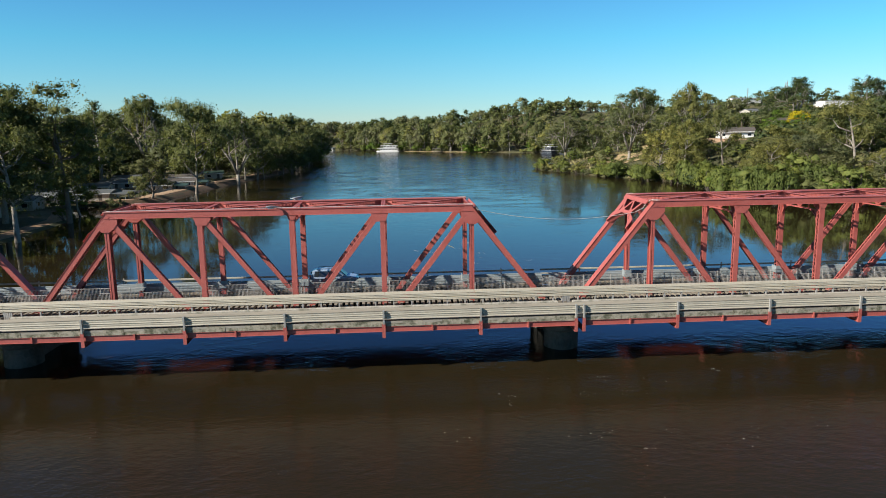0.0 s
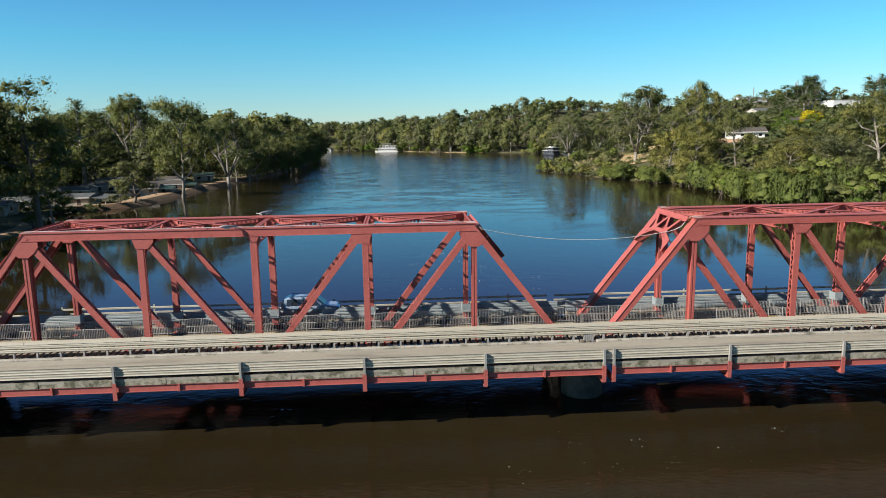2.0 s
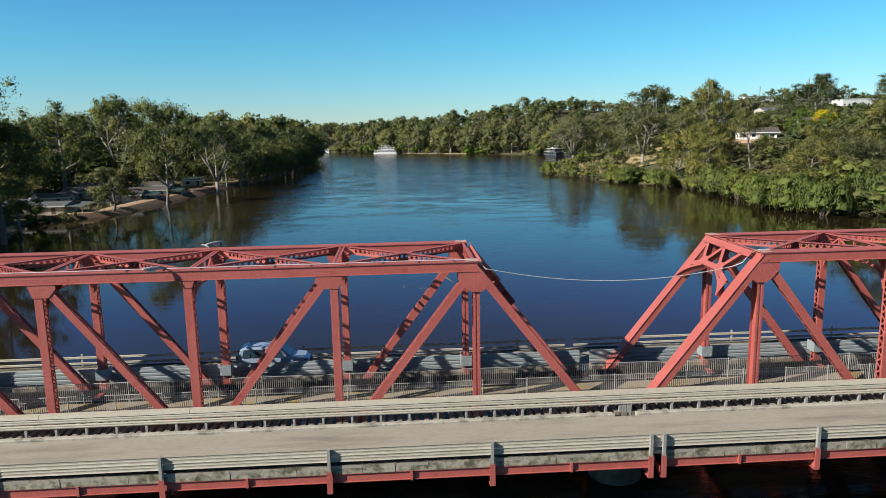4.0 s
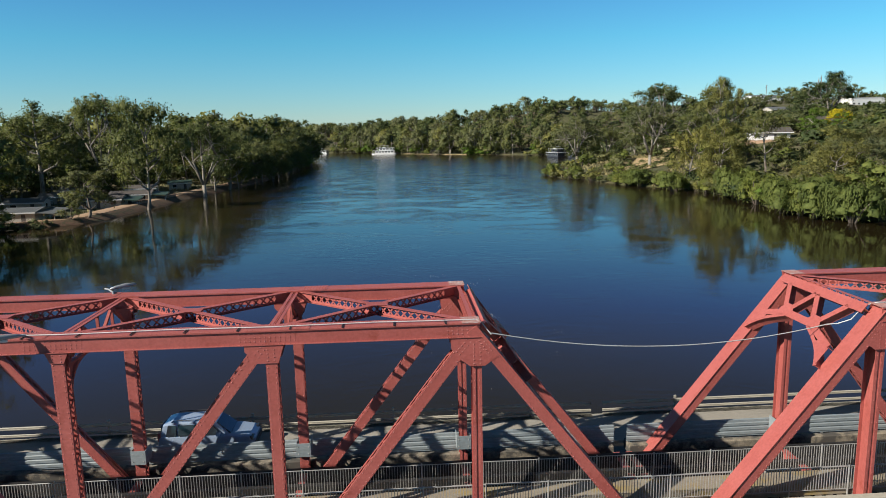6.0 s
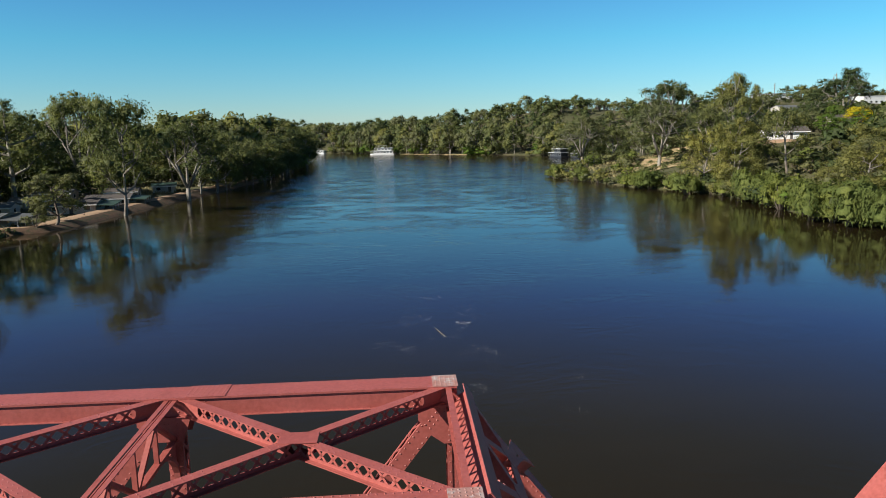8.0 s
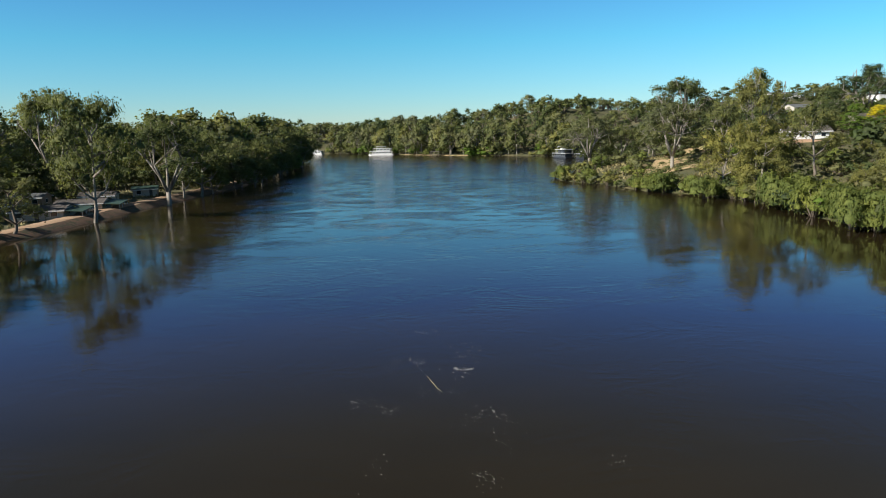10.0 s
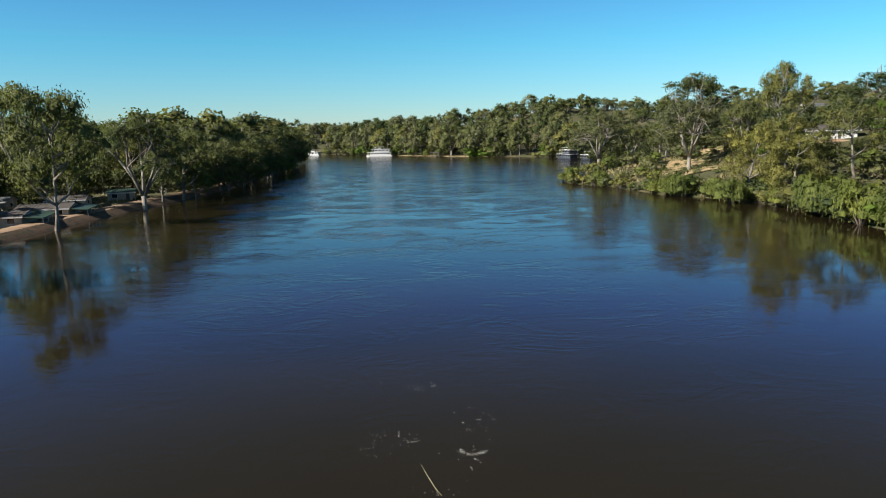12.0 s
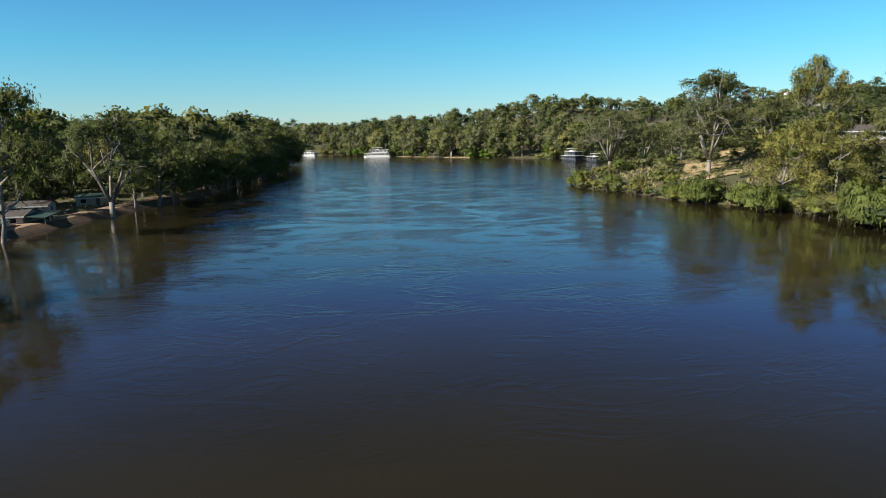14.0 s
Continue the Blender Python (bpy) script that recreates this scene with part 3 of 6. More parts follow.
def overhead(truss, yn, yf):
    inn, out = yn + CHW / 2 - 0.1, yf - CHW / 2 + 0.1
    for x0, x1 in zip(NODE, NODE[1:]):
        lateral((x0 + 0.3, inn), (x1 - 0.3, out), "lateral_brace", truss, 0.42, TOP - 0.05)
        lateral((x0 + 0.3, out), (x1 - 0.3, inn), "lateral_brace", truss, 0.42, TOP - 0.072)
        sh = Shape()
        xm, ym = (x0 + x1) / 2, (inn + out) / 2
        sh.plate([(xm - 0.45, TOP - 0.03), (xm + 0.45, TOP - 0.03), (xm + 0.45, TOP - 0.045), (xm - 0.45, TOP - 0.045)], ym - 0.3, ym + 0.3)
        sh.box(xm - 0.32, xm - 0.3, ym - 0.25, ym + 0.25, TOP - 0.5, TOP - 0.045)
        sh.box(xm + 0.3, xm + 0.32, ym - 0.25, ym + 0.25, TOP - 0.5, TOP - 0.045)
        part("crossing_plate", sh, RED, truss)
    for x in NODE[1:4]:
        sh = Shape()
        zt, zl = TOP - 0.08, TOP - 1.25
        for dy in (-0.11, 0.11):
            sh.beam((x + dy, inn, zt), (x + dy, out, zt), 0.12, 0.02, (1, 0, 0))
        sh.beam((x, inn, zt - 0.06), (x, out, zt - 0.06), 0.03, 0.12, (1, 0, 0))
        sh.beam((x, inn, zl), (x, out, zl), 0.18, 0.1, (1, 0, 0))
        n = 4
        for i in range(n):
            p, q = inn + (out - inn) * i / n, inn + (out - inn) * (i + 1) / n
            za, zb_ = (zl, zt - 0.1) if i % 2 == 0 else (zt - 0.1, zl)
            sh.beam((x, p, za), (x, q, zb_), 0.12, 0.1, (1, 0, 0))
            sh.beam((x, q, zl), (x, q, zt - 0.1), 0.12, 0.08, (1, 0, 0))
        for s, e in ((1, inn), (-1, out)):
            pts = [(x, e + s * 1.45 * (1 - math.cos(a)), zl - 1.2 * (1 - math.sin(a))) for a in [k * math.pi / 12 for k in range(7)]]
            for p, q in zip(pts, pts[1:]):
                sh.beam(p, q, 0.16, 0.1, (1, 0, 0))
            sh.add([(x - 0.01, e, zl), (x - 0.01, e + s * 0.55, zl), (x - 0.01, e, zl - 0.8), (x + 0.01, e, zl), (x + 0.01, e + s * 0.55, zl), (x + 0.01, e, zl - 0.8)], [(0, 1, 2), (3, 5, 4), (0, 3, 4, 1), (1, 4, 5, 2), (2, 5, 3, 0)])
        part("sway_frame", sh, RED, truss)
    for s in (-1, 1):
        # portal in the plane of the inclined end posts
        top = Vector((s * (2 * PANEL + 0.1), 0, TOP - 0.1))
        down = Vector((s * PANEL, 0, FOOT - ZC)).normalized()

        def on(yy, k):
            return Vector((top.x, yy, top.z)) + down * k
        across = Vector((0, 1, 0)).cross(down)
        face = across if across.z > 0 else -across
        wide_ = out - inn

        def bar(sh, a, b, flange, web):
            """A tee-shaped bar between two places given as share of the width and distance down the slope."""
            p, q = on(inn + wide_ * a[0], a[1]), on(inn + wide_ * b[0], b[1])
            sh.beam(p + face * 0.21, q + face * 0.21, 0.03, flange, across)
            sh.beam(p + face * (0.2 - web / 2), q + face * (0.2 - web / 2), web, 0.03, across)

        sh = Shape()
        bar(sh, (-0.02, 0.26), (1.02, 0.26), 0.42, 0.5)
        bar(sh, (0.3, 1.72), (0.7, 1.72), 0.34, 0.5)
        for m in (0, 1):
            f = (lambda w: w) if m == 0 else (lambda w: 1 - w)
            bar(sh, (f(0.13), 0.4), (f(0.31), 1.66), 0.26, 0.4)
            bar(sh, (f(0.33), 1.64), (f(0.49), 0.42), 0.26, 0.4)
            bar(sh, (f(0.32), 1.74), (f(0.02), 2.3), 0.3, 0.34)
            arch = [(0.345, 1.86), (0.25, 2.1), (0.16, 2.36), (0.09, 2.64), (0.04, 2.92), (0.0, 3.2)]
            for a, b in zip(arch, arch[1:]):
                bar(sh, (f(a[0]), a[1]), (f(b[0]), b[1]), 0.16, 0.46)
            # gusset at the meeting of the bars and the fillet plate in the knee
            hub = [(0.24, 1.86), (0.24, 1.6), (0.29, 1.3), (0.35, 1.3), (0.41, 1.6), (0.41, 1.86)]
            knee = [(0.0, 2.35), (0.13, 2.1), (0.16, 2.36), (0.09, 2.64), (0.04, 2.92), (0.0, 3.15)]
            for outline in (hub, knee):
                ring = [on(inn + wide_ * f(w), k) for w, k in outline]
                n = len(ring)
                sh.add([p + face * 0.232 for p in ring] + [p + face * 0.216 for p in ring], [tuple(range(n)), tuple(range(2 * n - 1, n - 1, -1))] + [(i, i + n, (i + 1) % n + n, (i + 1) % n) for i in range(n)])
        part("portal_frame", sh, RED, truss)
        lat = Shape()
        xs = s * (2 * PANEL - 0.12)
        for z in (TOP - 0.06, TOP - 0.62):
            lat.beam((xs, inn, z), (xs, out, z), 0.16, 0.02, (1, 0, 0))
        lattice(lat, (xs, inn, TOP - 0.34), (xs, out, TOP - 0.34), 0.54, 0.4, (1, 0, 0), 0.06, 0.014)
        part("end_strut", lat, RED, truss)
    for k in range(-3, 4):
        sh = Shape()
        x = k * PANEL
        sh.box(x - 0.012, x + 0.012, yn, yf, FOOT + 0.2, FOOT + 1.15)
        for z in (FOOT + 0.2, FOOT + 1.15):
            sh.box(x - 0.16, x + 0.16, yn, yf, z - 0.015, z + 0.015)
        part("floor_beam", sh, RED, truss)


def bridge_truss():
    yc = (YN + YF) / 2
    t = thing("bridge_truss", "red-painted riveted steel through-truss span with laced bracing, standing on concrete piers", "bridge truss", "truss spans of the bridge", at=(SPANS[0], yc, 0))
    for y in (YN - yc, YF - yc):
        side_truss(y, t)
    overhead(t, YN - yc, YF - yc)
    for s in SPANS[1:]:
        copy_thing(t, pose(s, yc, 0))
    return t


bridge_truss()
X0, X1 = SPANS[2] - END, SPANS[1] + END + 8


# near and far roadway
def roadway(name, y0, y1, z, label):
    r = tagged(part(name, Shape().sweep([(y0, z), (y1, z), (y1, z - 0.16), (y0, z - 0.16)], X0 - 60, X1 + 60), ASPHALT), label, "road", kind="structure")
    return r


NEAR0, NEAR1, NZ = 52.55, 56.95, 4.74
FAR0, FAR1, FZ = 65.95, 69.75, 4.36
roadway("road", NEAR0 + 0.004, NEAR1 - 0.3, NZ, "pale worn single-lane sealed road on the bridge deck")
roadway("road", FAR0 + 0.3, FAR1 - 0.1, FZ, "sealed single-lane road behind the trusses, striped with shadow")


def deck_edge(x0, x1, y, s, z, name, group):
    """Concrete edge of the road slab, broken into pours, over a red channel girder."""
    t = thing(name, "stained mossy concrete slab edge over a red steel channel girder", "deck edge", group, at=((x0 + x1) / 2, y, z))
    h = (x1 - x0) / 2
    ins = -s
    sh = Shape()
    n = 5
    rnd = random.Random(int(x0 * 10))
    lo, hi = min(0, ins * 0.5), max(0, ins * 0.5)
    for i in range(n):
        a, b = -h + 2 * h * i / n, -h + 2 * h * (i + 1) / n
        dz = rnd.uniform(-0.03, 0.03)
        sh.box(a + 0.008, b - 0.008, lo + rnd.uniform(-0.02, 0.02), hi, -0.42 + dz * 0.3, 0.0)
    part("slab_edge", sh, SLAB, t)
    sh = Shape()
    sh.box(-h + 0.02, h - 0.02, lo + 0.08, lo + 0.1, -0.84, -0.43)
    sh.box(-h + 0.02, h - 0.02, lo, lo + 0.1, -0.45, -0.43)
    sh.box(-h + 0.02, h - 0.02, lo, lo + 0.1, -0.86, -0.84)
    part("girder", sh, RED, t)
    st = Shape().box(-0.06, 0.06, lo - 0.05, lo + 0.08, -0.88, -0.4)
    part("stiffener", st, RED, t)
    return t


def bracket(x, y, z):
    """Red cantilever bracket with the galvanised rail post bolted to it."""
    t = thing("rail_bracket", "red steel cantilever bracket with a grey rail post", "bracket", "brackets along the deck edge", at=(x, y, z))
    sh = Shape()
    sh.box(-0.13, 0.13, -0.2, -0.17, -1.3, -0.15)
    sh.box(-0.015, 0.015, -0.17, 0.02, -1.3, -0.15)
    sh.plate([(-0.13, -1.3), (0.13, -1.3), (0.13, -1.27), (-0.13, -1.27)], -0.2, 0.25)
    for zz in (-0.25, -0.45, -0.65, -0.85, -1.05):
        for xx in (-0.08, 0.08):
            sh.dome((xx, -0.2, zz), (0, -1, 0), 0.025)
    part("bracket", sh, RED, t)
    arm = Shape()
    arm.plate([(-0.012, -1.3), (0.012, -1.3), (0.012, -0.9), (-0.012, -0.9)], 0.0, 3.6)
    arm.box(-0.1, 0.1, 0.0, 3.6, -1.31, -1.295)
    part("cantilever_arm", arm, RED, t)
    p = Shape()
    p.box(-0.07, 0.07, -0.21, -0.19, -0.2, 0.86)
    p.box(-0.07, -0.05, -0.19, -0.05, -0.2, 0.86)
    p.box(0.05, 0.07, -0.19, -0.05, -0.2, 0.86)
    p.box(-0.07, 0.07, -0.21, 0.07, 0.86, 0.88)
    part("rail_post", p, GALV, t, "grey galvanised rail post")
    return t


def wbeam(y, z, s, high=0.31):
    """Profile of a corrugated guard rail, opening to the side s."""
    pr = [(0, 0), (0.012, 0.02), (0.032, 0.06), (0.032, 0.115), (0.018, 0.14), (0.018, 0.17), (0.032, 0.195), (0.032, 0.25), (0.012, 0.29), (0, 0.31)]
    k = high / 0.31
    return [(y + s * a, z + b * k) for a, b in pr] + [(y + s * a - s * 0.006, z + b * k) for a, b in reversed(pr)]


def guard_rail(x0, x1, y, z, rows, s, mat, name, label, group, post_h, post_y=0.12, highs=None, posts=(-0.5, 0.5)):
    t = thing(name, label, "guard rail", group, at=((x0 + x1) / 2, y, z))
    h = (x1 - x0) / 2
    for i, r in enumerate(rows):
        part("rail", Shape().sweep(wbeam(0, r, s, highs[i] if highs else 0.31), -h, h), mat, t)
    for k in posts:
        p = Shape().box(h * k - 0.06, h * k + 0.06, min(-s * 0.02, -s * post_y), max(-s * 0.02, -s * post_y), -0.05, post_h)
        part("post", p, mat, t)
    return t


def bolted_guard(x0, x1, y, z):
    """Wide-topped inner guard of three rails on short posts."""
    t = thing("inner_guard_rail", "pale weathered triple-rail guard between the road and the red truss", "guard rail", "guard rails beside the truss", at=((x0 + x1) / 2, y, z))
    h = (x1 - x0) / 2
    part("top_rail", Shape().sweep([(-0.05, 1.02), (0.0, 1.16), (0.3, 1.2), (0.32, 1.17), (0.04, 1.12), (-0.02, 1.0)], -h + 0.01, h - 0.01), BUFF, t)
    part("rail", Shape().sweep(wbeam(0, 0.72, -1, 0.26), -h, h), BUFF, t)
    part("rail", Shape().sweep(wbeam(0.01, 0.44, -1, 0.24), -h, h), BUFF, t)
    for k in (-0.8, -0.4, 0, 0.4, 0.8):
        part("post", Shape().box(h * k - 0.06, h * k + 0.06, 0.03, 0.17, -0.35, 1.1), FENCE, t)
    return t


panels = [(c + PANEL * (k - 3), c + PANEL * (k - 2)) for c in SPANS for k in range(6)]
ends = (SPANS[1] + END + 0.3, SPANS[2] - END - 0.3)
for k in range(6):
    panels += [(ends[0] + PANEL * k, ends[0] + PANEL * (k + 1)), (ends[1] - PANEL * (k + 1), ends[1] - PANEL * k)]
first = None
for i, (a, b) in enumerate(panels):
    m = (a + b) / 2
    if first is None:
        first = [deck_edge(a, b, NEAR0, -1, NZ, "deck_edge", "deck edge pours"), bracket(a, NEAR0, NZ),
                 guard_rail(a, b, NEAR0 - 0.02, NZ, (0.2, 0.51), 1, BUFF, "outer_guard_rail", "pale weathered double corrugated guard rail on the deck edge", "outer guard rails", 0.85, 0.1, (0.3, 0.32), ()),
                 bolted_guard(a, b, 57.15, NZ)]
        far = [deck_edge(a, b, FAR1, 1, FZ, "deck_edge", "deck edge pours"),
               guard_rail(a, b, FAR1 + 0.02, FZ, (0.08, 0.48), -1, BUFF, "far_guard_rail", "pale double-bar guard rail along the far road edge", "far guard rails", 0.82, 0.1, (0.17, 0.19), (0.1,))]
    else:
        for t in first:
            c = copy_thing(t, Matrix.Translation((m - (panels[0][0] + panels[0][1]) / 2, 0, 0)) @ t.matrix_basis)
        for t in far:
            copy_thing(t, Matrix.Translation((m - (panels[0][0] + panels[0][1]) / 2, 0, 0)) @ t.matrix_basis)
for c in SPANS:
    copy_thing(first[1], pose(c + END, NEAR0, NZ))


for x in (SPANS[0] + END + 0.31, SPANS[0] - END - 0.31, SPANS[1] + END + 0.15, SPANS[2] - END - 0.15):
    bolted_guard(x - 0.36, x + 0.36, 57.16, NZ)
    guard_rail(x - 0.36, x + 0.36, NEAR0 - 0.025, NZ, (0.2, 0.51), 1, BUFF, "outer_guard_rail", "short pale guard rail piece over the deck joint", "outer guard rails", 0.85, 0.1, (0.3, 0.32), ())


# kerb between road and truss, broken at the pier
for c in SPANS:
    k = tagged(part("kerb", Shape().sweep([(NEAR1 - 0.3, NZ - 0.3), (NEAR1 - 0.3, NZ + 0.1), (NEAR1 - 0.26, NZ + 0.14), (NEAR1, NZ + 0.14), (NEAR1, NZ - 0.3)], c - END + 0.15, c + END - 0.5), CONCRETE), "long pale concrete kerb with chipped ends", "kerb", kind="structure")


def barrier_panel(x0, x1):
    """Ribbed grey sheeting behind the far truss."""
    t = thing("sheet_barrier", "grey-blue ribbed steel sheet barrier bolted behind the far truss", "barrier", "sheet barriers", at=((x0 + x1) / 2, 65.62, 0))
    h = (x1 - x0) / 2
    pr = [(0.0, 4.6), (0.0, 4.66)]
    z = 4.66
    while z < 5.2:
        pr += [(-0.03, z + 0.03), (-0.03, z + 0.16), (0.0, z + 0.19), (0.0, z + 0.235)]
        z += 0.235
    pr += [(0.0, 5.45), (0.1, 5.47)]
    part("sheet", Shape().sweep(pr + [(y + 0.012, z_ - 0.004) for y, z_ in reversed(pr)], -h + 0.012, h - 0.012), BARRIER, t)
    for k in (-0.96, -0.32, 0.32, 0.96):
        part("post", Shape().box(h * k - 0.05, h * k + 0.05, 0.03, 0.14, FZ - 0.1, 5.3), GALV, t)
    return t


bp = None
for c in SPANS:
    for k in range(6):
        a, b = c + PANEL * (k - 3), c + PANEL * (k - 2)
        if bp is None:
            bp, bx = barrier_panel(a, b), (a + b) / 2
        else:
            copy_thing(bp, Matrix.Translation(((a + b) / 2 - bx, 0, 0)) @ bp.matrix_basis)
for c in SPANS:
    e = tagged(part("kerb", Shape().sweep([(65.3, 4.0), (65.3, 4.48), (65.36, 4.52), (65.95, 4.5), (66.24, 4.48), (66.24, 4.0)], c - END + 0.1, c + END - 0.1), EDGE), "tan concrete edge beam below the sheet barrier", "kerb", kind="structure")


# shoes where the far posts pass the barrier
def post_shoe(x):
    t = thing("post_guard", "grey steel guard box clamped round the foot of a red post", "post guard", "post guards", at=(x, YF, 0))
    part("box", Shape().box(-0.34, 0.34, -0.52, -0.48, 5.05, 5.72).box(-0.34, -0.31, -0.48, 0.3, 5.05, 5.72).box(0.31, 0.34, -0.48, 0.3, 5.05, 5.72), BARRIER, t)
    for z in (5.2, 5.55):
        for xx in (-0.24, 0.24):
            part("bolt", Shape().dome((xx, -0.52, z), (0, -1, 0), 0.035), GALV, t)
    return t


ps = None
for c in SPANS:
    for k in range(-2, 3):
        if ps is None:
            ps = post_shoe(c + PANEL * k)
        else:
            copy_thing(ps, pose(c + PANEL * k, YF, 0))


# sleepers of the old line, walkway and its two fences
WZ = 4.92
bed = thing("rail_bed", "dark steel stringers with old grey timber sleepers under the walkway", "rail bed", at=(0, 62, 0))
for a, b in ((-1.0, -0.75), (1.0, 1.25), (2.6, 2.75)):
    part("stringer", Shape().box(X0, X1, a, b, 3.7, 4.45), DARKSTEEL, bed)
sl = Shape().box(-0.13, 0.13, -4.75, -2.3, 4.46, 4.74).mesh("sleeper", TIMBER)
for i in range(220):
    x = -44 + i * 0.47
    o = part("sleeper", sl, None, bed)
    o.matrix_basis = pose(x + random.uniform(-0.03, 0.03), random.uniform(-0.12, 0.1), random.uniform(-0.02, 0.02), 0, 0, random.uniform(-0.6, 0.6))
walkway = tagged(part("pavement", Shape().sweep([(59.5, WZ), (61.25, WZ), (61.25, WZ - 0.15), (59.5, WZ - 0.15)], X0 + 0.5, X1 - 0.5), TAN), "sandy footway with a worn yellow strip between two fences", "footpath", kind="structure")


def fence_panel(name, y, high):
    t = thing(name, "grey steel picket fence panel with a tubular post beside the footway", "fence", "footway fence panels", at=(0, y, WZ))
    w = 2.54
    part("post", Shape().tube([(0, 0, -0.15), (0, 0, high + 0.06)], 0.035, 6), FENCE, t)
    part("top_rail", Shape().tube([(0, 0, high), (w, 0, high)], 0.022, 5), FENCE, t)
    part("bottom_rail", Shape().tube([(0, 0, 0.12), (w, 0, 0.12)], 0.02, 5), FENCE, t)
    bars = Shape()
    n = 22
    for i in range(1, n):
        x = w * i / n
        bars.box(x - 0.011, x + 0.011, -0.011, 0.011, 0.12, high)
    tagged(part("picket_infill", bars, FENCE, t), kind="stuff")
    return t


for y, high in ((59.42, 1.12), (61.3, 1.15)):
    f0 = fence_panel("picket_fence", y, high)
    f0.matrix_basis = pose(-44, y, WZ)
    for i in range(1, 41):
        copy_thing(f0, pose(-44 + 2.54 * i, y, WZ))


# piers
def pier(x):
    t = thing("bridge_pier", "round concrete bridge pier with a cap beam, standing in the river", "bridge pier", "bridge piers", at=(x, 0, 0))
    for y in (YN, YF):
        sh = Shape()
        sh.tube([(0, y, -6), (0, y, 1.9), (0, y, 2.05), (0, y, 2.4)], [1.5, 1.5, 1.68, 1.68], 28)
        part("column", sh, SHADEDCONC, t)
        part("bearing", Shape().box(-1.1, -0.25, y - 0.45, y + 0.45, 2.4, 2.86).box(0.25, 1.1, y - 0.45, y + 0.45, 2.4, 2.86), DARKSTEEL, t)
    part("web_wall", Shape().box(-0.6, 0.6, YN + 1.2, YF - 1.2, -6, 1.9), SHADEDCONC, t)
    return t


for c in (SPANS[0] + END + 0.31, SPANS[0] - END - 0.31, SPANS[1] + END + 0.31, SPANS[2] - END - 0.31):
    pier(c)


# street lamps on the chords
def bridge_lamp(x, y, s):
    t = thing("street_lamp", "grey street lamp head on a short arm above the truss", "street lamp", "lamps on the truss", at=(x, y, TOP))
    part("arm", Shape().tube([(s * 0.35, -s * 0.35, 0.0), (s * 0.3, -s * 0.3, 0.1), (0, 0, 0.16), (-s * 0.2 if s > 0 else s * 0.2, s * 0.1, 0.18)], 0.04, 6), LAMPGREY, t)
    head = Shape()
    head.tube([(s * 0.05, s * 0.05, 0.17), (s * 0.25, s * 0.2, 0.2), (s * 0.6, s * 0.42, 0.23), (s * 0.92, s * 0.62, 0.24), (s * 1.0, s * 0.68, 0.23)], [0.04, 0.08, 0.11, 0.08, 0.025], 8)
    part("lamp_head", head, LAMPGREY, t, smooth=True)
    part("lens", Shape().tube([(s * 0.45, s * 0.32, 0.1), (s * 0.8, s * 0.55, 0.12)], [0.08, 0.06], 6), WHITE, t)
    return t


bridge_lamp(SPANS[0] - 0.95, YN - 0.45, -1)
bridge_lamp(SPANS[0] - 0.95, YF + 0.45, 1)


# cable tied along the chord, slung over the gap between the spans
cb = thing("power_cable", "white power cable tied along the truss chord", "cable", at=(0, 0, 0))
ax, bx_ = SPANS[0] + 2 * PANEL, SPANS[1] - 2 * PANEL
run = Shape()
run.tube([(ax - 30.4 + i * 1.9, YN - 0.06 - 0.06 * math.sin(i * 1.7), TOP + 0.05) for i in range(17)] + [(ax + 0.2, YN - 0.2, TOP - 0.05), (ax + 0.55, YN - 0.3, TOP - 0.5)], 0.024, 5)
pts = []
for i in range(17):
    u = i / 16
    pts.append((ax + 0.55 + (bx_ - 1.0 - ax - 0.55) * u, YN - 0.3 + 1.9 * u, TOP - 0.45 - 0.75 * u - 4 * 0.72 * u * (1 - u)))
run.tube(pts, 0.024, 5)
run.tube([pts[-1], (bx_ - 0.95, YN + 1.0, TOP - 1.0), (bx_ - 0.6, YN + 0.7, TOP - 0.75), (bx_ - 0.3, YN + 0.4, TOP - 0.1), (bx_ + 0.1, YN + 0.2, TOP + 0.05)] + [(bx_ + 0.7, YN + 0.22, TOP + 0.04)], 0.024, 5)
part("cable", run, CABLE, cb)
for i in range(10):
    part("clamp", Shape().box(ax - 1.9 * i - 1.2, ax - 1.9 * i - 1.16, YN - 0.45, YN + 0.1, TOP + 0.018, TOP + 0.045), DARKSTEEL, cb)

# ---- river and land ----
WATER_Z = 0.3
LEFT = ((-900, -78), (60, -74), (120, -69), (160, -72), (184, -82), (190, -82), (197, -71), (205, -69), (240, -66), (275, -61), (330, -54), (400, -51), (460, -52), (520, -56), (540, -60), (552, -84), (600, -200), (700, -320), (760, -420), (1200, -900))
RIGHT = ((-900, 140), (60, 128), (130, 116), (158, 108), (167, 97), (173, 90), (200, 91), (220, 94), (236, 92), (250, 88), (262, 79), (290, 73), (312, 64), (322, 65), (345, 85), (380, 100), (420, 108), (455, 118), (478, 128), (508, 125), (518, 108), (545, 84), (578, 45), (620, 5), (655, -28), (682, -54), (715, -150), (770, -400), (1200, -880))


def shore(table, y):
    ys, xs = zip(*table)
    return np.interp(y, ys, xs)


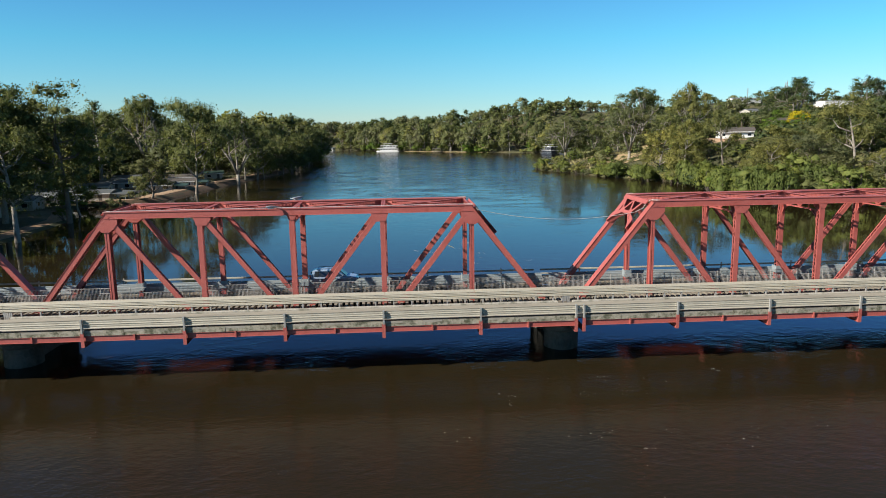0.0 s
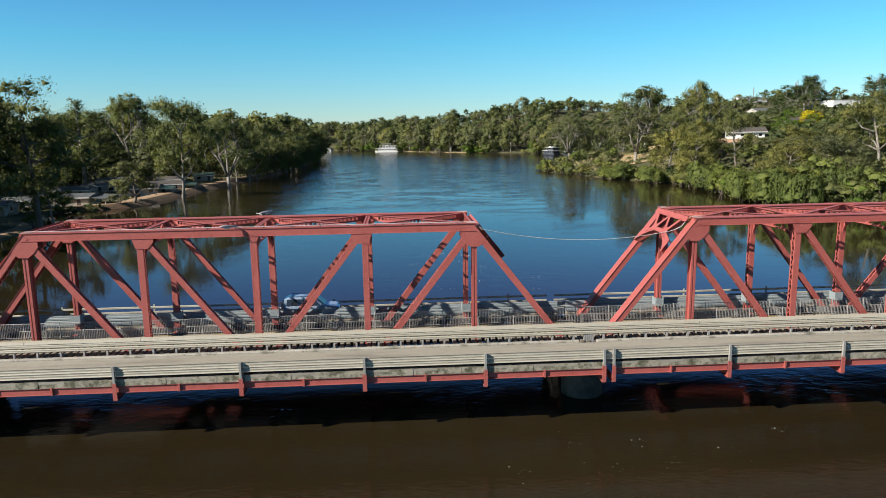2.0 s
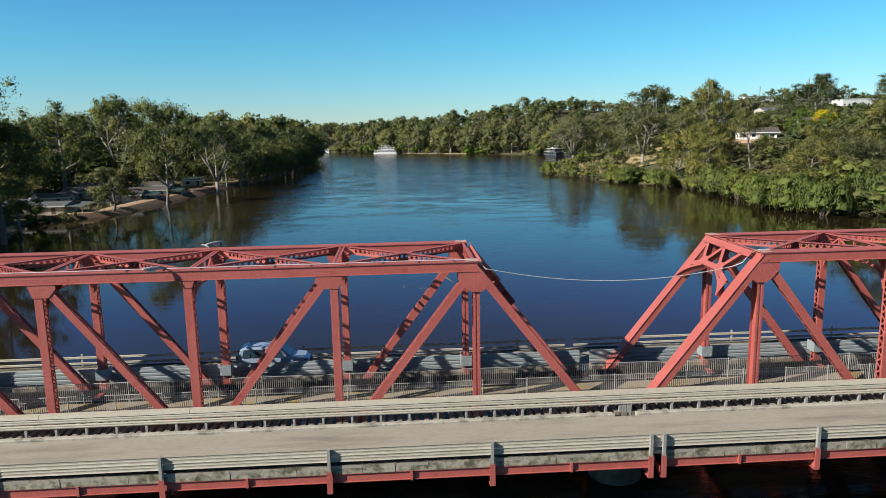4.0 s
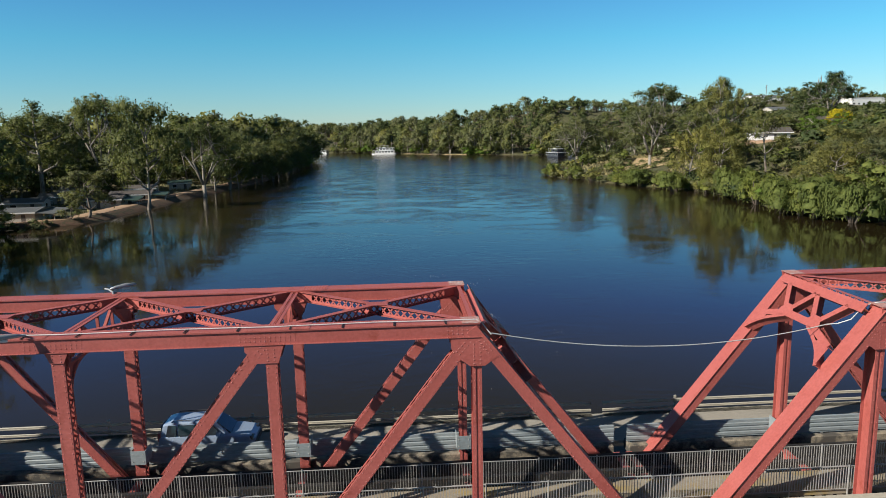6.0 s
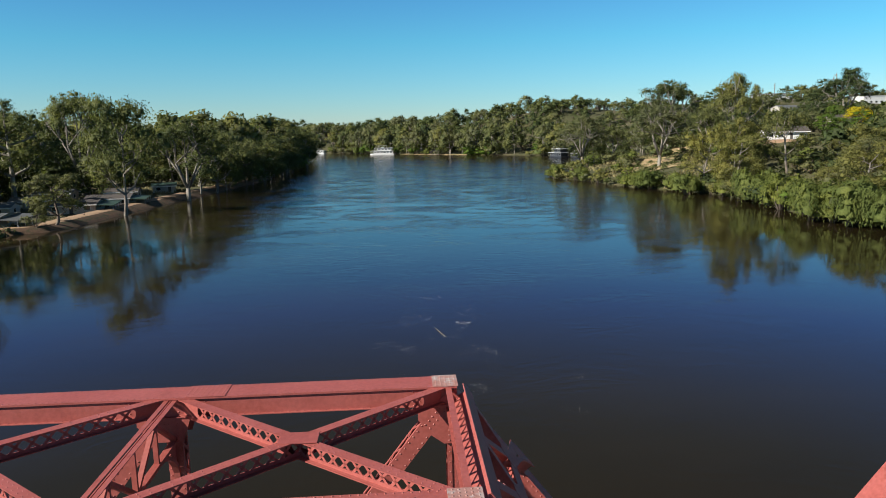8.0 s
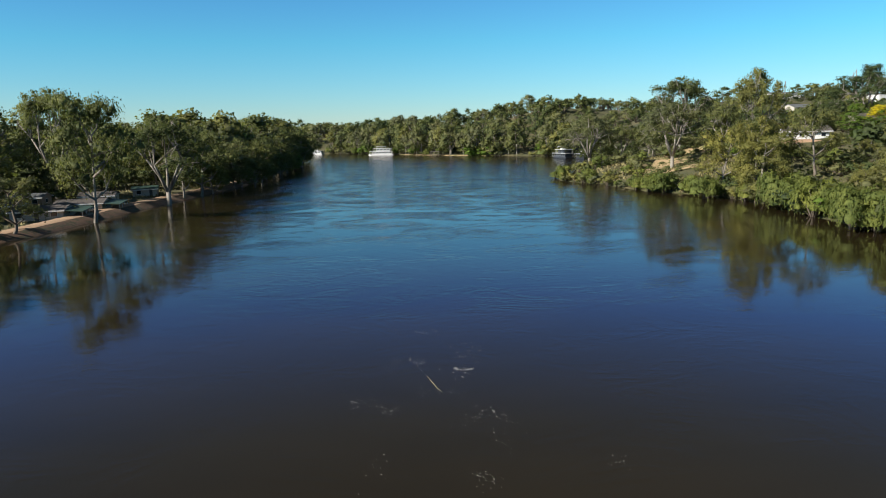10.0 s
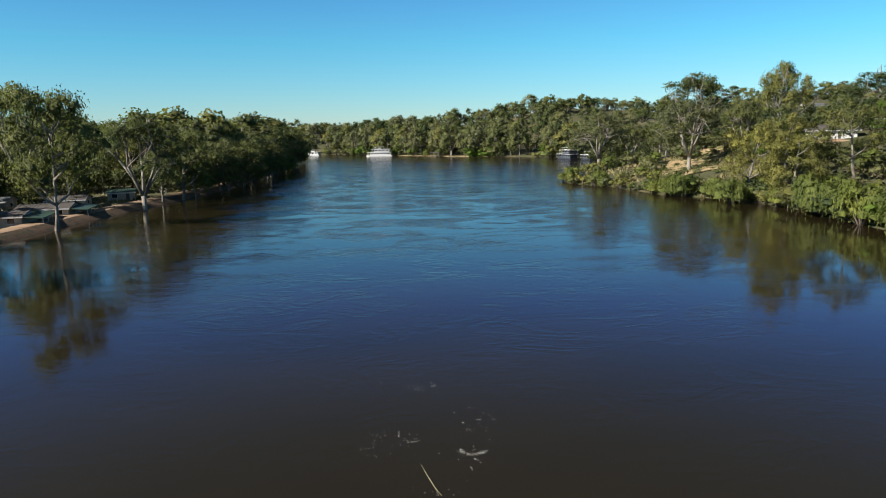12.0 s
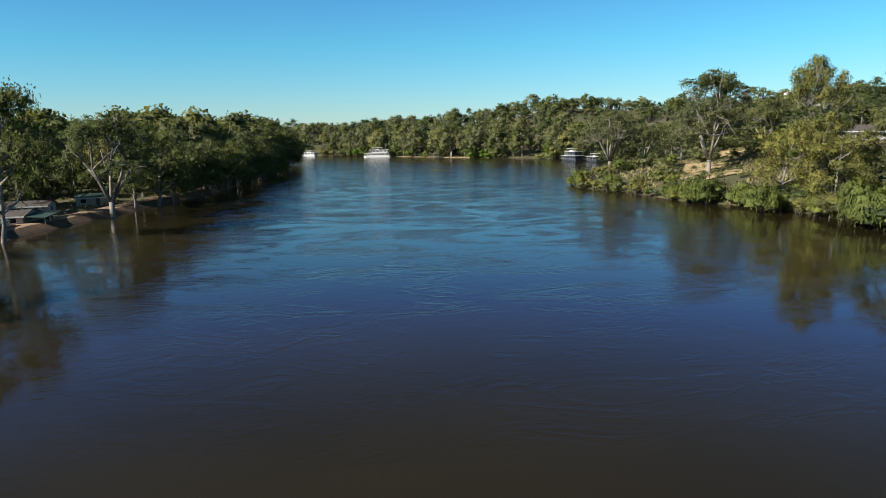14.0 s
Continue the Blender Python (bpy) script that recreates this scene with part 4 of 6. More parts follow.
def height(x, y):
    """Height of the land at x, y (numbers or arrays)."""
    x, y = np.asarray(x, float), np.asarray(y, float)
    dl = shore(LEFT, y) - x
    dr = (x - shore(RIGHT, y)) * np.where(y > 500, 0.55, np.where(y > 440, 0.8, 1.0))
    wob = 0.25 * np.sin(x * 0.23 + y * 0.11) + 0.2 * np.sin(y * 0.31 - x * 0.17)
    left = np.interp(dl, (-6, -1, 0.4, 1.6, 2.2, 7.8, 10, 40, 250, 900), (-3, -0.8, -0.1, 0.4, 0.6, 0.75, 0.95, 1.25, 2.2, 8))
    hill = np.interp(y, (-300, 60, 200, 330, 450, 560, 700, 900, 1200), (0.9, 1.0, 1.0, 1.0, 0.95, 0.92, 0.82, 0.55, 0.45))
    right = np.interp(dr, (-6, -1, 1.5, 6, 16, 28, 45, 62, 120, 260, 420, 700, 2000), (-3, -0.4, 0.5, 1.6, 4.2, 7.0, 9.8, 12.5, 18, 31, 38, 38, 34)) * np.where(dr > 6, hill * 0.9 + 0.1, 1)
    right = right * np.interp(np.where(y > 480, x, 200), (-150, 0, 70, 105, 140, 200), (0.5, 0.5, 0.72, 0.92, 1.0, 1.0))
    right = right - 4.2 * np.exp(-((x - 104) / 15) ** 2 - ((y - 309) / 18) ** 2)
    right = right - 3.2 * np.exp(-((x - 143) / 17) ** 2 - ((y - 279) / 9) ** 2)
    right = right + 22 * np.exp(-((x - 280) / 90) ** 2 - ((y - 560) / 110) ** 2) * np.clip(dr / 30, 0, 1)
    right = right + 13 * np.exp(-((y - 800) / 85) ** 2) * np.interp(x, (-330, -210, -60, 60, 120, 175, 220, 300), (0, 0.2, 0.45, 0.5, 0.6, 1.1, 0.9, 0.2)) * np.clip(dr / 60, 0, 1)
    z = np.where(dl > dr, left, right)
    land = np.maximum(dl, dr)
    return np.where(land > 2, z + wob * np.clip((land - 12) / 20, 0.0, 1.0), z)


def ground():
    xs = np.unique(np.concatenate([np.linspace(-4000, -420, 16), np.arange(-420, -150, 12), np.arange(-150, -92, 2.5), np.arange(-92, -42, 1.0), np.arange(-42, 60, 8), np.arange(60, 180, 2.5), np.arange(180, 460, 10), np.linspace(460, 4000, 16)]))
    ys = np.unique(np.concatenate([np.linspace(-3000, 40, 24), np.arange(40, 560, 4.0), np.arange(560, 760, 6.0), np.arange(760, 1300, 30), np.linspace(1300, 4500, 14)]))
    gx, gy = np.meshgrid(xs, ys, indexing="ij")
    gz = height(gx, gy)
    n, k = gx.shape
    verts = np.stack([gx, gy, gz], -1).reshape(-1, 3)
    i = (np.arange(n - 1)[:, None] * k + np.arange(k - 1)[None, :]).ravel()
    sh = Shape()
    sh.v, sh.f = verts.tolist(), np.stack([i, i + k, i + k + 1, i + 1], -1).tolist()
    return tagged(part("ground", sh, GROUND, smooth=True), "dry grassy river flats and a scrubby hillside", "ground", kind="structure")


ground()
sheet = Shape().add([(-4000, -3000, WATER_Z), (4000, -3000, WATER_Z), (4000, 1400, WATER_Z), (-4000, 1400, WATER_Z)], [(0, 1, 2, 3)])
tagged(part("water", sheet, WATER), "wide brown flooded river with ripples and sky reflections", "river", kind="structure")


def ribbon(name, rows, wide, mat, label, lift=0.06, nk=4):
    """A track laid on the land along rows of x, y."""
    sh = Shape()
    pts = [Vector((*p, 0)) for p in rows]
    fine = []
    for a, b in zip(pts, pts[1:]):
        m = max(1, int((b - a).length / 2.5))
        fine += [a.lerp(b, i / m) for i in range(m)]
    fine.append(pts[-1])
    for i, p in enumerate(fine):
        d = (fine[min(i + 1, len(fine) - 1)] - fine[max(i - 1, 0)]).normalized()
        s = Vector((d.y, -d.x, 0))
        for k in range(nk + 1):
            q = p + s * wide * (k / nk - 0.5) * (1 + 0.12 * math.sin(i * 0.9 + k))
            sh.v.append((q.x, q.y, float(height(q.x, q.y)) + (lift if 0 < k < nk else lift - 0.2)))
    for i in range(len(fine) - 1):
        for k in range(nk):
            a = i * (nk + 1) + k
            sh.f.append((a, a + 1, a + nk + 2, a + nk + 1))
    return tagged(part(name, sh, mat, smooth=True), label, "dirt track", kind="structure")


ribbon("path", [(float(shore(LEFT, y)) - 4.6, y) for y in (70, 110, 135, 160, 178)], 5.0, DIRT, "orange dirt track on the levee beside the river", 0.1)


def levee():
    """Levee along the flooded west bank: a wet earth face and an orange track on top."""
    ys = np.arange(190, 352, 2.0)
    xs = shore(LEFT, ys)
    for name, mat, label, prof in (("bank", MUD, "dark wet earth face of the levee at the waterline", ((3.6, -0.4), (2.2, 0.4), (0.9, 1.0), (-0.5, 1.5))),
                                   ("path", DIRT, "orange dirt track on the levee beside the river", ((-0.5, 1.5), (-0.9, 1.6), (-2.0, 1.64), (-3.2, 1.62), (-4.4, 1.62), (-5.0, 1.5), (-7.0, 0.9)))):
        sh = Shape()
        n = len(prof)
        for i, y in enumerate(ys):
            for k, (dx, z) in enumerate(prof):
                w = 0.14 * math.sin(y * 0.9 + k) + 0.1 * math.sin(y * 2.3 + 2 * k)
                sh.v.append((float(xs[i]) + dx + (w if 0 < k < n - 1 else 0.12 * math.sin(y * 0.7)), float(y), z + (0.05 * math.sin(y * 1.7 + k * 2) if k else 0)))
        sh.f = [(i * n + k, i * n + k + 1, (i + 1) * n + k + 1, (i + 1) * n + k) for i in range(len(ys) - 1) for k in range(n - 1)]
        tagged(part(name, sh, mat, smooth=True), label, "dirt track", kind="structure")


levee()
ribbon("path", [(94, 278), (96, 288), (99, 298), (104, 308), (112, 317), (122, 325)], 17, SANDGRASS, "bare sandy slope with dry grass on the bank", 0.25, 12)
ribbon("path", [(float(shore(RIGHT, y)) + 2.5, y) for y in (556, 570, 585, 600, 622)], 5, SANDGRASS, "low sandy bank under the far gums", 0.3)
ribbon("path", [(101, 534), (106, 539), (112, 545)], 15, LAWN, "mown green lawn sloping to the far bank", 0.5)


def cut_bank():
    """Bare orange cutting below the hillside house."""
    sh = Shape()
    for i in range(25):
        x = 126 + i * 1.35
        y = 289 + 1.2 * math.sin(i * 0.3)
        for k, (dy, z) in enumerate(((0, 9.0), (0.2, 10.9), (1.0, 12.2), (1.9, 13.3), (4.0, 13.6), (16, 13.7))):
            sh.v.append((x + 0.25 * math.sin(i * 1.9 + k), y + dy + 0.2 * math.sin(i * 2.7 + k * 1.3), z + 0.15 * math.sin(i * 1.1 + k)))
    sh.f = [(i * 6 + k, i * 6 + 6 + k, i * 6 + 7 + k, i * 6 + k + 1) for i in range(24) for k in range(5)]
    tagged(part("bank", sh, DIRT, smooth=True), "bare orange earth cutting below the hillside house", "earth bank", kind="structure")


cut_bank()


# ---- trees ----
def unit(a):
    return a / (np.linalg.norm(a, axis=1)[:, None] + 1e-9)


def pad_form(segs=7):
    """An open cap of three rings, as directions and triangles."""
    dirs = [(0, 0, 1.0)]
    for k, el in enumerate((0.75, 1.35, 1.95)):
        dirs += [(math.sin(el) * math.cos((i + 0.5 * k) * 2 * math.pi / segs), math.sin(el) * math.sin((i + 0.5 * k) * 2 * math.pi / segs), math.cos(el)) for i in range(segs)]
    tris = [(0, 1 + i, 1 + (i + 1) % segs) for i in range(segs)]
    for k in range(2):
        for i in range(segs):
            p, q = 1 + k * segs + i, 1 + k * segs + (i + 1) % segs
            tris += [(p, p + segs, q), (q, p + segs, q + segs)]
    return np.array(dirs), np.array(tris)


PAD, PAD_TRIS = pad_form()
THIN, THIN_TRIS = pad_form(5)


def leaf_mesh(name, centres, outs, sizes, rnd, mat, droop=0.6, slim=0.45, tilt=0.8, pads=(), fine=True, whole=0.35):
    """A crown: pointed leaf sprays, each shaded with the roundness of its clump, over the dense hearts of the clumps."""
    n = len(centres)
    c, o = np.asarray(centres, float), unit(np.asarray(outs, float))
    face = unit(o + rnd.normal(size=(n, 3)) * tilt)
    down = rnd.normal(size=(n, 3)) * (1.05 - droop) + np.array((0, 0, -1.0)) * droop
    axis = unit(down - face * (down * face).sum(1)[:, None])
    side = np.cross(axis, face)
    ln = np.asarray(sizes)[:, None] * rnd.uniform(0.7, 1.4, (n, 1))
    wd = ln * rnd.uniform(0.75, 1.25, (n, 1)) * slim
    v = np.stack([c - axis * ln * 0.4 - side * wd * 0.5, c - axis * ln * 0.4 + side * wd * 0.5, c + axis * ln * 0.6], 1).reshape(-1, 3)
    soft = np.repeat(unit(o * 0.85 + face * 0.22), 3, 0)
    vs, ns, ts, at = [v], [soft], [np.arange(3 * n).reshape(-1, 3)], 3 * n
    form, faces = (PAD, PAD_TRIS) if fine else (THIN, THIN_TRIS)
    for e, r, flat, heart in pads:
        rough = form * (1 + rnd.normal(size=(len(form), 1)) * 0.26)
        turn = rnd.uniform(0, 6.28)
        m = np.array(((math.cos(turn), -math.sin(turn), 0), (math.sin(turn), math.cos(turn), 0), (0, 0, 1)))
        d = form @ m.T
        q = (rough @ m.T) * r * np.array((1.2, 1.2, flat)) + e
        vs.append(q)
        ns.append(unit(unit(d * np.array((1, 1, 1.25)) + rnd.normal(size=d.shape) * 0.18) + unit(q - heart) * whole))
        ts.append(faces + at)
        at += len(q)
    v, soft, tri = np.concatenate(vs), np.concatenate(ns), np.concatenate(ts)
    me = bpy.data.meshes.new(name)
    me.vertices.add(len(v))
    me.vertices.foreach_set("co", v.astype(np.float32).ravel())
    me.loops.add(3 * len(tri))
    me.loops.foreach_set("vertex_index", tri.astype(np.int32).ravel())
    me.polygons.add(len(tri))
    me.polygons.foreach_set("loop_start", np.arange(len(tri)) * 3)
    me.materials.append(mat)
    me.update(calc_edges=True)
    me.normals_split_custom_set_from_vertices(soft.tolist())
    return me


def puffs(rnd, ends, heart, leaves, size, radius, flat=0.72, split=2, sag=0.7, fill=0.5, whole=0.35):
    """Leaf places over rounded clumps, close on top and thin below, and the hearts of the clumps."""
    balls = []
    for e, w in ends:
        r = radius * w
        for k in range(split):
            off = rnd.normal(size=3) * r * (0.5 if split > 1 else 0.0) * np.array((1.1, 1.1, 0.45))
            balls.append((np.array(e) + off, r * (rnd.uniform(0.6, 0.95) if split > 1 else 1.0)))
    total = sum(r * r for _, r in balls)
    cs, os_, ss, pads = [], [], [], []
    for e, r in balls:
        pads.append((e, r * fill, flat, heart))
        n = int(leaves * r * r / total + rnd.uniform(0, 1))
        d = unit(rnd.normal(size=(n, 3)))
        d[:, 2] = np.where((d[:, 2] < -0.3) & (rnd.uniform(0, 1, n) < 0.5), -d[:, 2], d[:, 2])
        q = d * (0.45 + 0.8 * rnd.uniform(0, 1, (n, 1)) ** 0.8) * r * np.array((1.2, 1.2, flat))
        q[:, 2] -= (rnd.uniform(0, 1, n) ** 3) * r * sag * np.clip(1.2 - d[:, 2], 0, 2)
        cs.append(q + e)
        os_.append(unit(unit(d * np.array((1, 1, 1.25))) + unit(q + e - heart) * whole))
        ss.append(np.full(n, size))
    return np.concatenate(cs), np.concatenate(os_), np.concatenate(ss), pads


def gum(seed, tall, spread, fork, tips, leaves, size, bark, leaf, lean=0.0, flat=0.72, limbs=7, sides=6, clump=1.0, low=0.45, twigs=True, split=2, gap=0.0):
    """Trunk and crown meshes of a gum tree: forking pale limbs, leaves in loose domed clumps at their ends."""
    rnd = np.random.RandomState(seed)
    wood = Shape()
    base_r = tall * 0.018
    top = Vector((lean * tall * 0.6, rnd.uniform(-0.05, 0.05) * tall, tall * 0.64))
    mid = Vector((top.x * 0.35 + rnd.uniform(-0.4, 0.4), top.y * 0.4 + rnd.uniform(-0.4, 0.4), tall * fork))
    wood.tube([(0, 0, -1.5), (0, 0, 0.3), tuple(mid * 0.55 + Vector((rnd.uniform(-0.3, 0.3), 0, 0))), tuple(mid), tuple(top)], [base_r * 1.7, base_r * 1.25, base_r, base_r * 0.85, base_r * 0.42], sides + 2)
    ends = []
    per = max(1, tips // limbs)
    for i in range(limbs):
        az = 2.4 * i + rnd.uniform(-0.6, 0.6)
        share = i / (limbs - 1)
        rise = tall * (low + (0.93 - low) * share) * rnd.uniform(0.9, 1.04)
        reach = spread * rnd.uniform(0.55, 1.1) * math.sqrt(max(0.08, 1 - (1.25 * share - 0.25) ** 2))
        start = mid * 0.9 if share < 0.3 else mid.lerp(top, min(1.0, share * 1.1))
        hub = Vector((top.x * min(1, rise / top.z), top.y * min(1, rise / top.z), 0))
        tip = Vector((hub.x + math.cos(az) * reach * 0.8, hub.y + math.sin(az) * reach * 0.8, rise * 0.94))
        k1 = start.lerp(tip, 0.4) + Vector((math.cos(az), math.sin(az), -0.3)) * spread * 0.08
        k2 = start.lerp(tip, 0.72) + Vector(rnd.normal(size=3)) * spread * 0.07
        r = base_r * (0.6 if share < 0.7 else 0.42)
        wood.tube([tuple(start), tuple(k1), tuple(k2), tuple(tip)], [r, r * 0.75, r * 0.5, r * 0.2], sides)
        for j in range(per):
            if rnd.uniform() < gap:
                continue
            a = rnd.uniform(0.35, 1.0)
            p = (start.lerp(k1, a / 0.4) if a < 0.4 else k1.lerp(k2, (a - 0.4) / 0.32) if a < 0.72 else k2.lerp(tip, (a - 0.72) / 0.28))
            az2 = az + rnd.uniform(-1.7, 1.7)
            out = spread * rnd.uniform(0.14, 0.46)
            e = p + Vector((math.cos(az2) * out, math.sin(az2) * out, rnd.uniform(-0.1, 0.42) * spread * flat))
            e.z = min(e.z, tall * 0.95)
            if twigs:
                wood.tube([tuple(p), tuple(p.lerp(e, 0.55) + Vector((0, 0, 0.12 * out))), tuple(e)], [r * 0.34, r * 0.22, r * 0.07], 4)
            ends.append((e, rnd.uniform(0.55, 1.25)))
        ends.append((tip, 1.1))
    heart = np.array((top.x * 0.8, top.y * 0.8, tall * (low + 0.9) * 0.44))
    cs, os_, ss, pads = puffs(rnd, ends, heart, leaves, size, spread * 0.2 * clump, 0.92, split, fill=0.38 if split > 1 else 0.5, whole=0.35 if split > 1 else 0.7)
    return wood.mesh("trunk", bark, True), leaf_mesh("crown", cs, os_, ss, rnd, leaf, slim=0.6 if split > 1 else 0.72, pads=pads, fine=False, whole=0.35 if split > 1 else 0.7)


def dome(seed, tall, spread, tips, leaves, size, bark, leaf, fork=0.16, stems=5, sides=6, skirt=0.5, clump=0.2, split=2, twigs=True):
    """Many-stemmed gum: pale limbs fan out from low down to a thin domed canopy of leaf clumps."""
    rnd = np.random.RandomState(seed)
    wood = Shape()
    base_r = tall * 0.02
    root = Vector((0, 0, tall * fork))
    wood.tube([(0, 0, -1.5), (0, 0, 0.2), tuple(root)], [base_r * 1.5, base_r * 1.15, base_r], sides + 2)
    ends = []
    per = tips // (stems * 3)
    for i in range(stems):
        az = 6.283 * i / stems + rnd.uniform(-0.4, 0.4)
        out = spread * rnd.uniform(0.22, 0.42)
        knee = Vector((math.cos(az) * out, math.sin(az) * out, tall * rnd.uniform(0.42, 0.55)))
        wood.tube([tuple(root * 0.9), tuple(root.lerp(knee, 0.5) + Vector(rnd.normal(size=3)) * 0.3), tuple(knee)], [base_r * 0.75, base_r * 0.6, base_r * 0.48], sides)
        for j in range(3):
            a2 = az + (j - 1) * 0.75 + rnd.uniform(-0.3, 0.3)
            el = rnd.uniform(0.15, 1.35)
            tip = Vector((math.cos(a2) * math.cos(el) * spread, math.sin(a2) * math.cos(el) * spread, tall * (skirt + (0.93 - skirt) * math.sin(el))))
            wood.tube([tuple(knee), tuple(knee.lerp(tip, 0.5) + Vector(rnd.normal(size=3)) * 0.5), tuple(tip)], [base_r * 0.42, base_r * 0.28, base_r * 0.1], sides)
            for k in range(per):
                a3 = a2 + rnd.uniform(-0.75, 0.75)
                e3 = min(1.5, max(-0.05, el + rnd.uniform(-0.5, 0.5)))
                far_ = rnd.uniform(0.72, 1.0)
                e = Vector((math.cos(a3) * math.cos(e3) * spread * far_, math.sin(a3) * math.cos(e3) * spread * far_, tall * (skirt + (0.94 - skirt) * math.sin(e3) * far_)))
                p = knee.lerp(tip, rnd.uniform(0.3, 0.95))
                if twigs:
                    wood.tube([tuple(p), tuple(p.lerp(e, 0.5) + Vector((0, 0, 0.2))), tuple(e)], [base_r * 0.16, base_r * 0.1, base_r * 0.04], 4)
                ends.append((e, rnd.uniform(0.55, 1.2)))
    cs, os_, ss, pads = puffs(rnd, ends, np.array((0, 0, tall * 0.4)), leaves, size, spread * clump, 0.88, split, fill=0.38 if split > 1 else 0.5, whole=0.35 if split > 1 else 0.7)
    return wood.mesh("trunk", bark, True), leaf_mesh("crown", cs, os_, ss, rnd, leaf, slim=0.6 if split > 1 else 0.72, pads=pads, fine=False, whole=0.35 if split > 1 else 0.7)


def willow(seed, tall, spread, leaves, size, leaf):
    """Low bushy willow: many stems, rounded heads and dense hanging strands down to the water."""
    rnd = np.random.RandomState(seed)
    wood = Shape()
    cs, os_, ss, lobes = [], [], [], []
    for i in range(9):
        az, rr = rnd.uniform(0, 6.28), spread * math.sqrt(rnd.uniform(0, 1)) * 0.75
        h = tall * rnd.uniform(0.55, 0.92) * (1 - 0.35 * rr / spread)
        c = Vector((math.cos(az) * rr, math.sin(az) * rr, h))
        wood.tube([(0, 0, -1), tuple(Vector((c.x * 0.45, c.y * 0.45, h * 0.5))), tuple(c)], [tall * 0.03, tall * 0.018, tall * 0.006], 5)
        lobes.append((c, rnd.uniform(0.26, 0.42) * spread))
    total = sum(r * r for _, r in lobes)
    pads = []
    for c, r in lobes:
        n = int(leaves * r * r / total)
        strands = max(8, n // 7)
        az, el = rnd.uniform(0, 6.28, strands), np.arccos(rnd.uniform(0.0, 1, strands))
        reach, drop = rnd.uniform(0.85, 1.1, strands), rnd.uniform(0.25, 0.95, strands)
        which = rnd.randint(0, strands, n)
        az, el = az[which] + rnd.normal(0, 0.06, n), el[which] + rnd.normal(0, 0.07, n)
        d = np.stack([np.cos(az) * np.sin(el), np.sin(az) * np.sin(el), np.cos(el)], -1)
        q = d * (r * reach[which])[:, None] * np.array((1, 1, 0.75)) + np.array(c)
        fall = rnd.uniform(0, 1, n) * drop[which] * np.clip(np.sin(el) * 1.3 - 0.3, 0, 1) * q[:, 2]
        q[:, 2] = np.maximum(q[:, 2] - fall, 0.1)
        cs.append(q)
        os_.append(unit(d + unit(q - np.array((0, 0, tall * 0.3))) * 0.3))
        ss.append(np.full(n, size))
        foot = np.array((0, 0, tall * 0.3))
        pads += [(np.array(c), r * 0.52, 0.75, foot), (np.array((c.x * 1.0, c.y * 1.0, c.z * 0.45)), r * 0.5, 1.1, foot)]
    me = leaf_mesh("crown", np.concatenate(cs), np.concatenate(os_), np.concatenate(ss), rnd, leaf, 0.85, 0.36, 0.35, pads)
    return wood.mesh("trunk", DARKBARK, True), me


def bush(seed, tall, spread, leaves, size, leaf, lobes=8, split=2):
    """Low bush: short stems and rounded leafy lobes down to the ground."""
    rnd = np.random.RandomState(seed)
    wood = Shape()
    ends = []
    for i in range(lobes):
        az, rr = rnd.uniform(0, 6.28), spread * rnd.uniform(0.05, 0.8)
        c = Vector((math.cos(az) * rr, math.sin(az) * rr, tall * rnd.uniform(0.3, 0.78) * (1.1 - 0.4 * rr / spread)))
        wood.tube([(0, 0, -0.6), tuple(c * 0.6), tuple(c)], [tall * 0.03, tall * 0.02, tall * 0.008], 3)
        ends.append((c, rnd.uniform(0.7, 1.3)))
    cs, os_, ss, pads = puffs(rnd, ends, np.array((0, 0, tall * 0.2)), leaves, size, spread * 0.3, 0.85, split, 0.9, 0.55 if split > 1 else 0.45, 0.35 if split > 1 else 0.7)
    cs[:, 2] = np.maximum(cs[:, 2], 0.05)
    return wood.mesh("trunk", DARKBARK, True), leaf_mesh("crown", cs, os_, ss, rnd, leaf, 0.45, 0.45 if split > 1 else 0.72, pads=pads, fine=split > 1, whole=0.35 if split > 1 else 0.7)


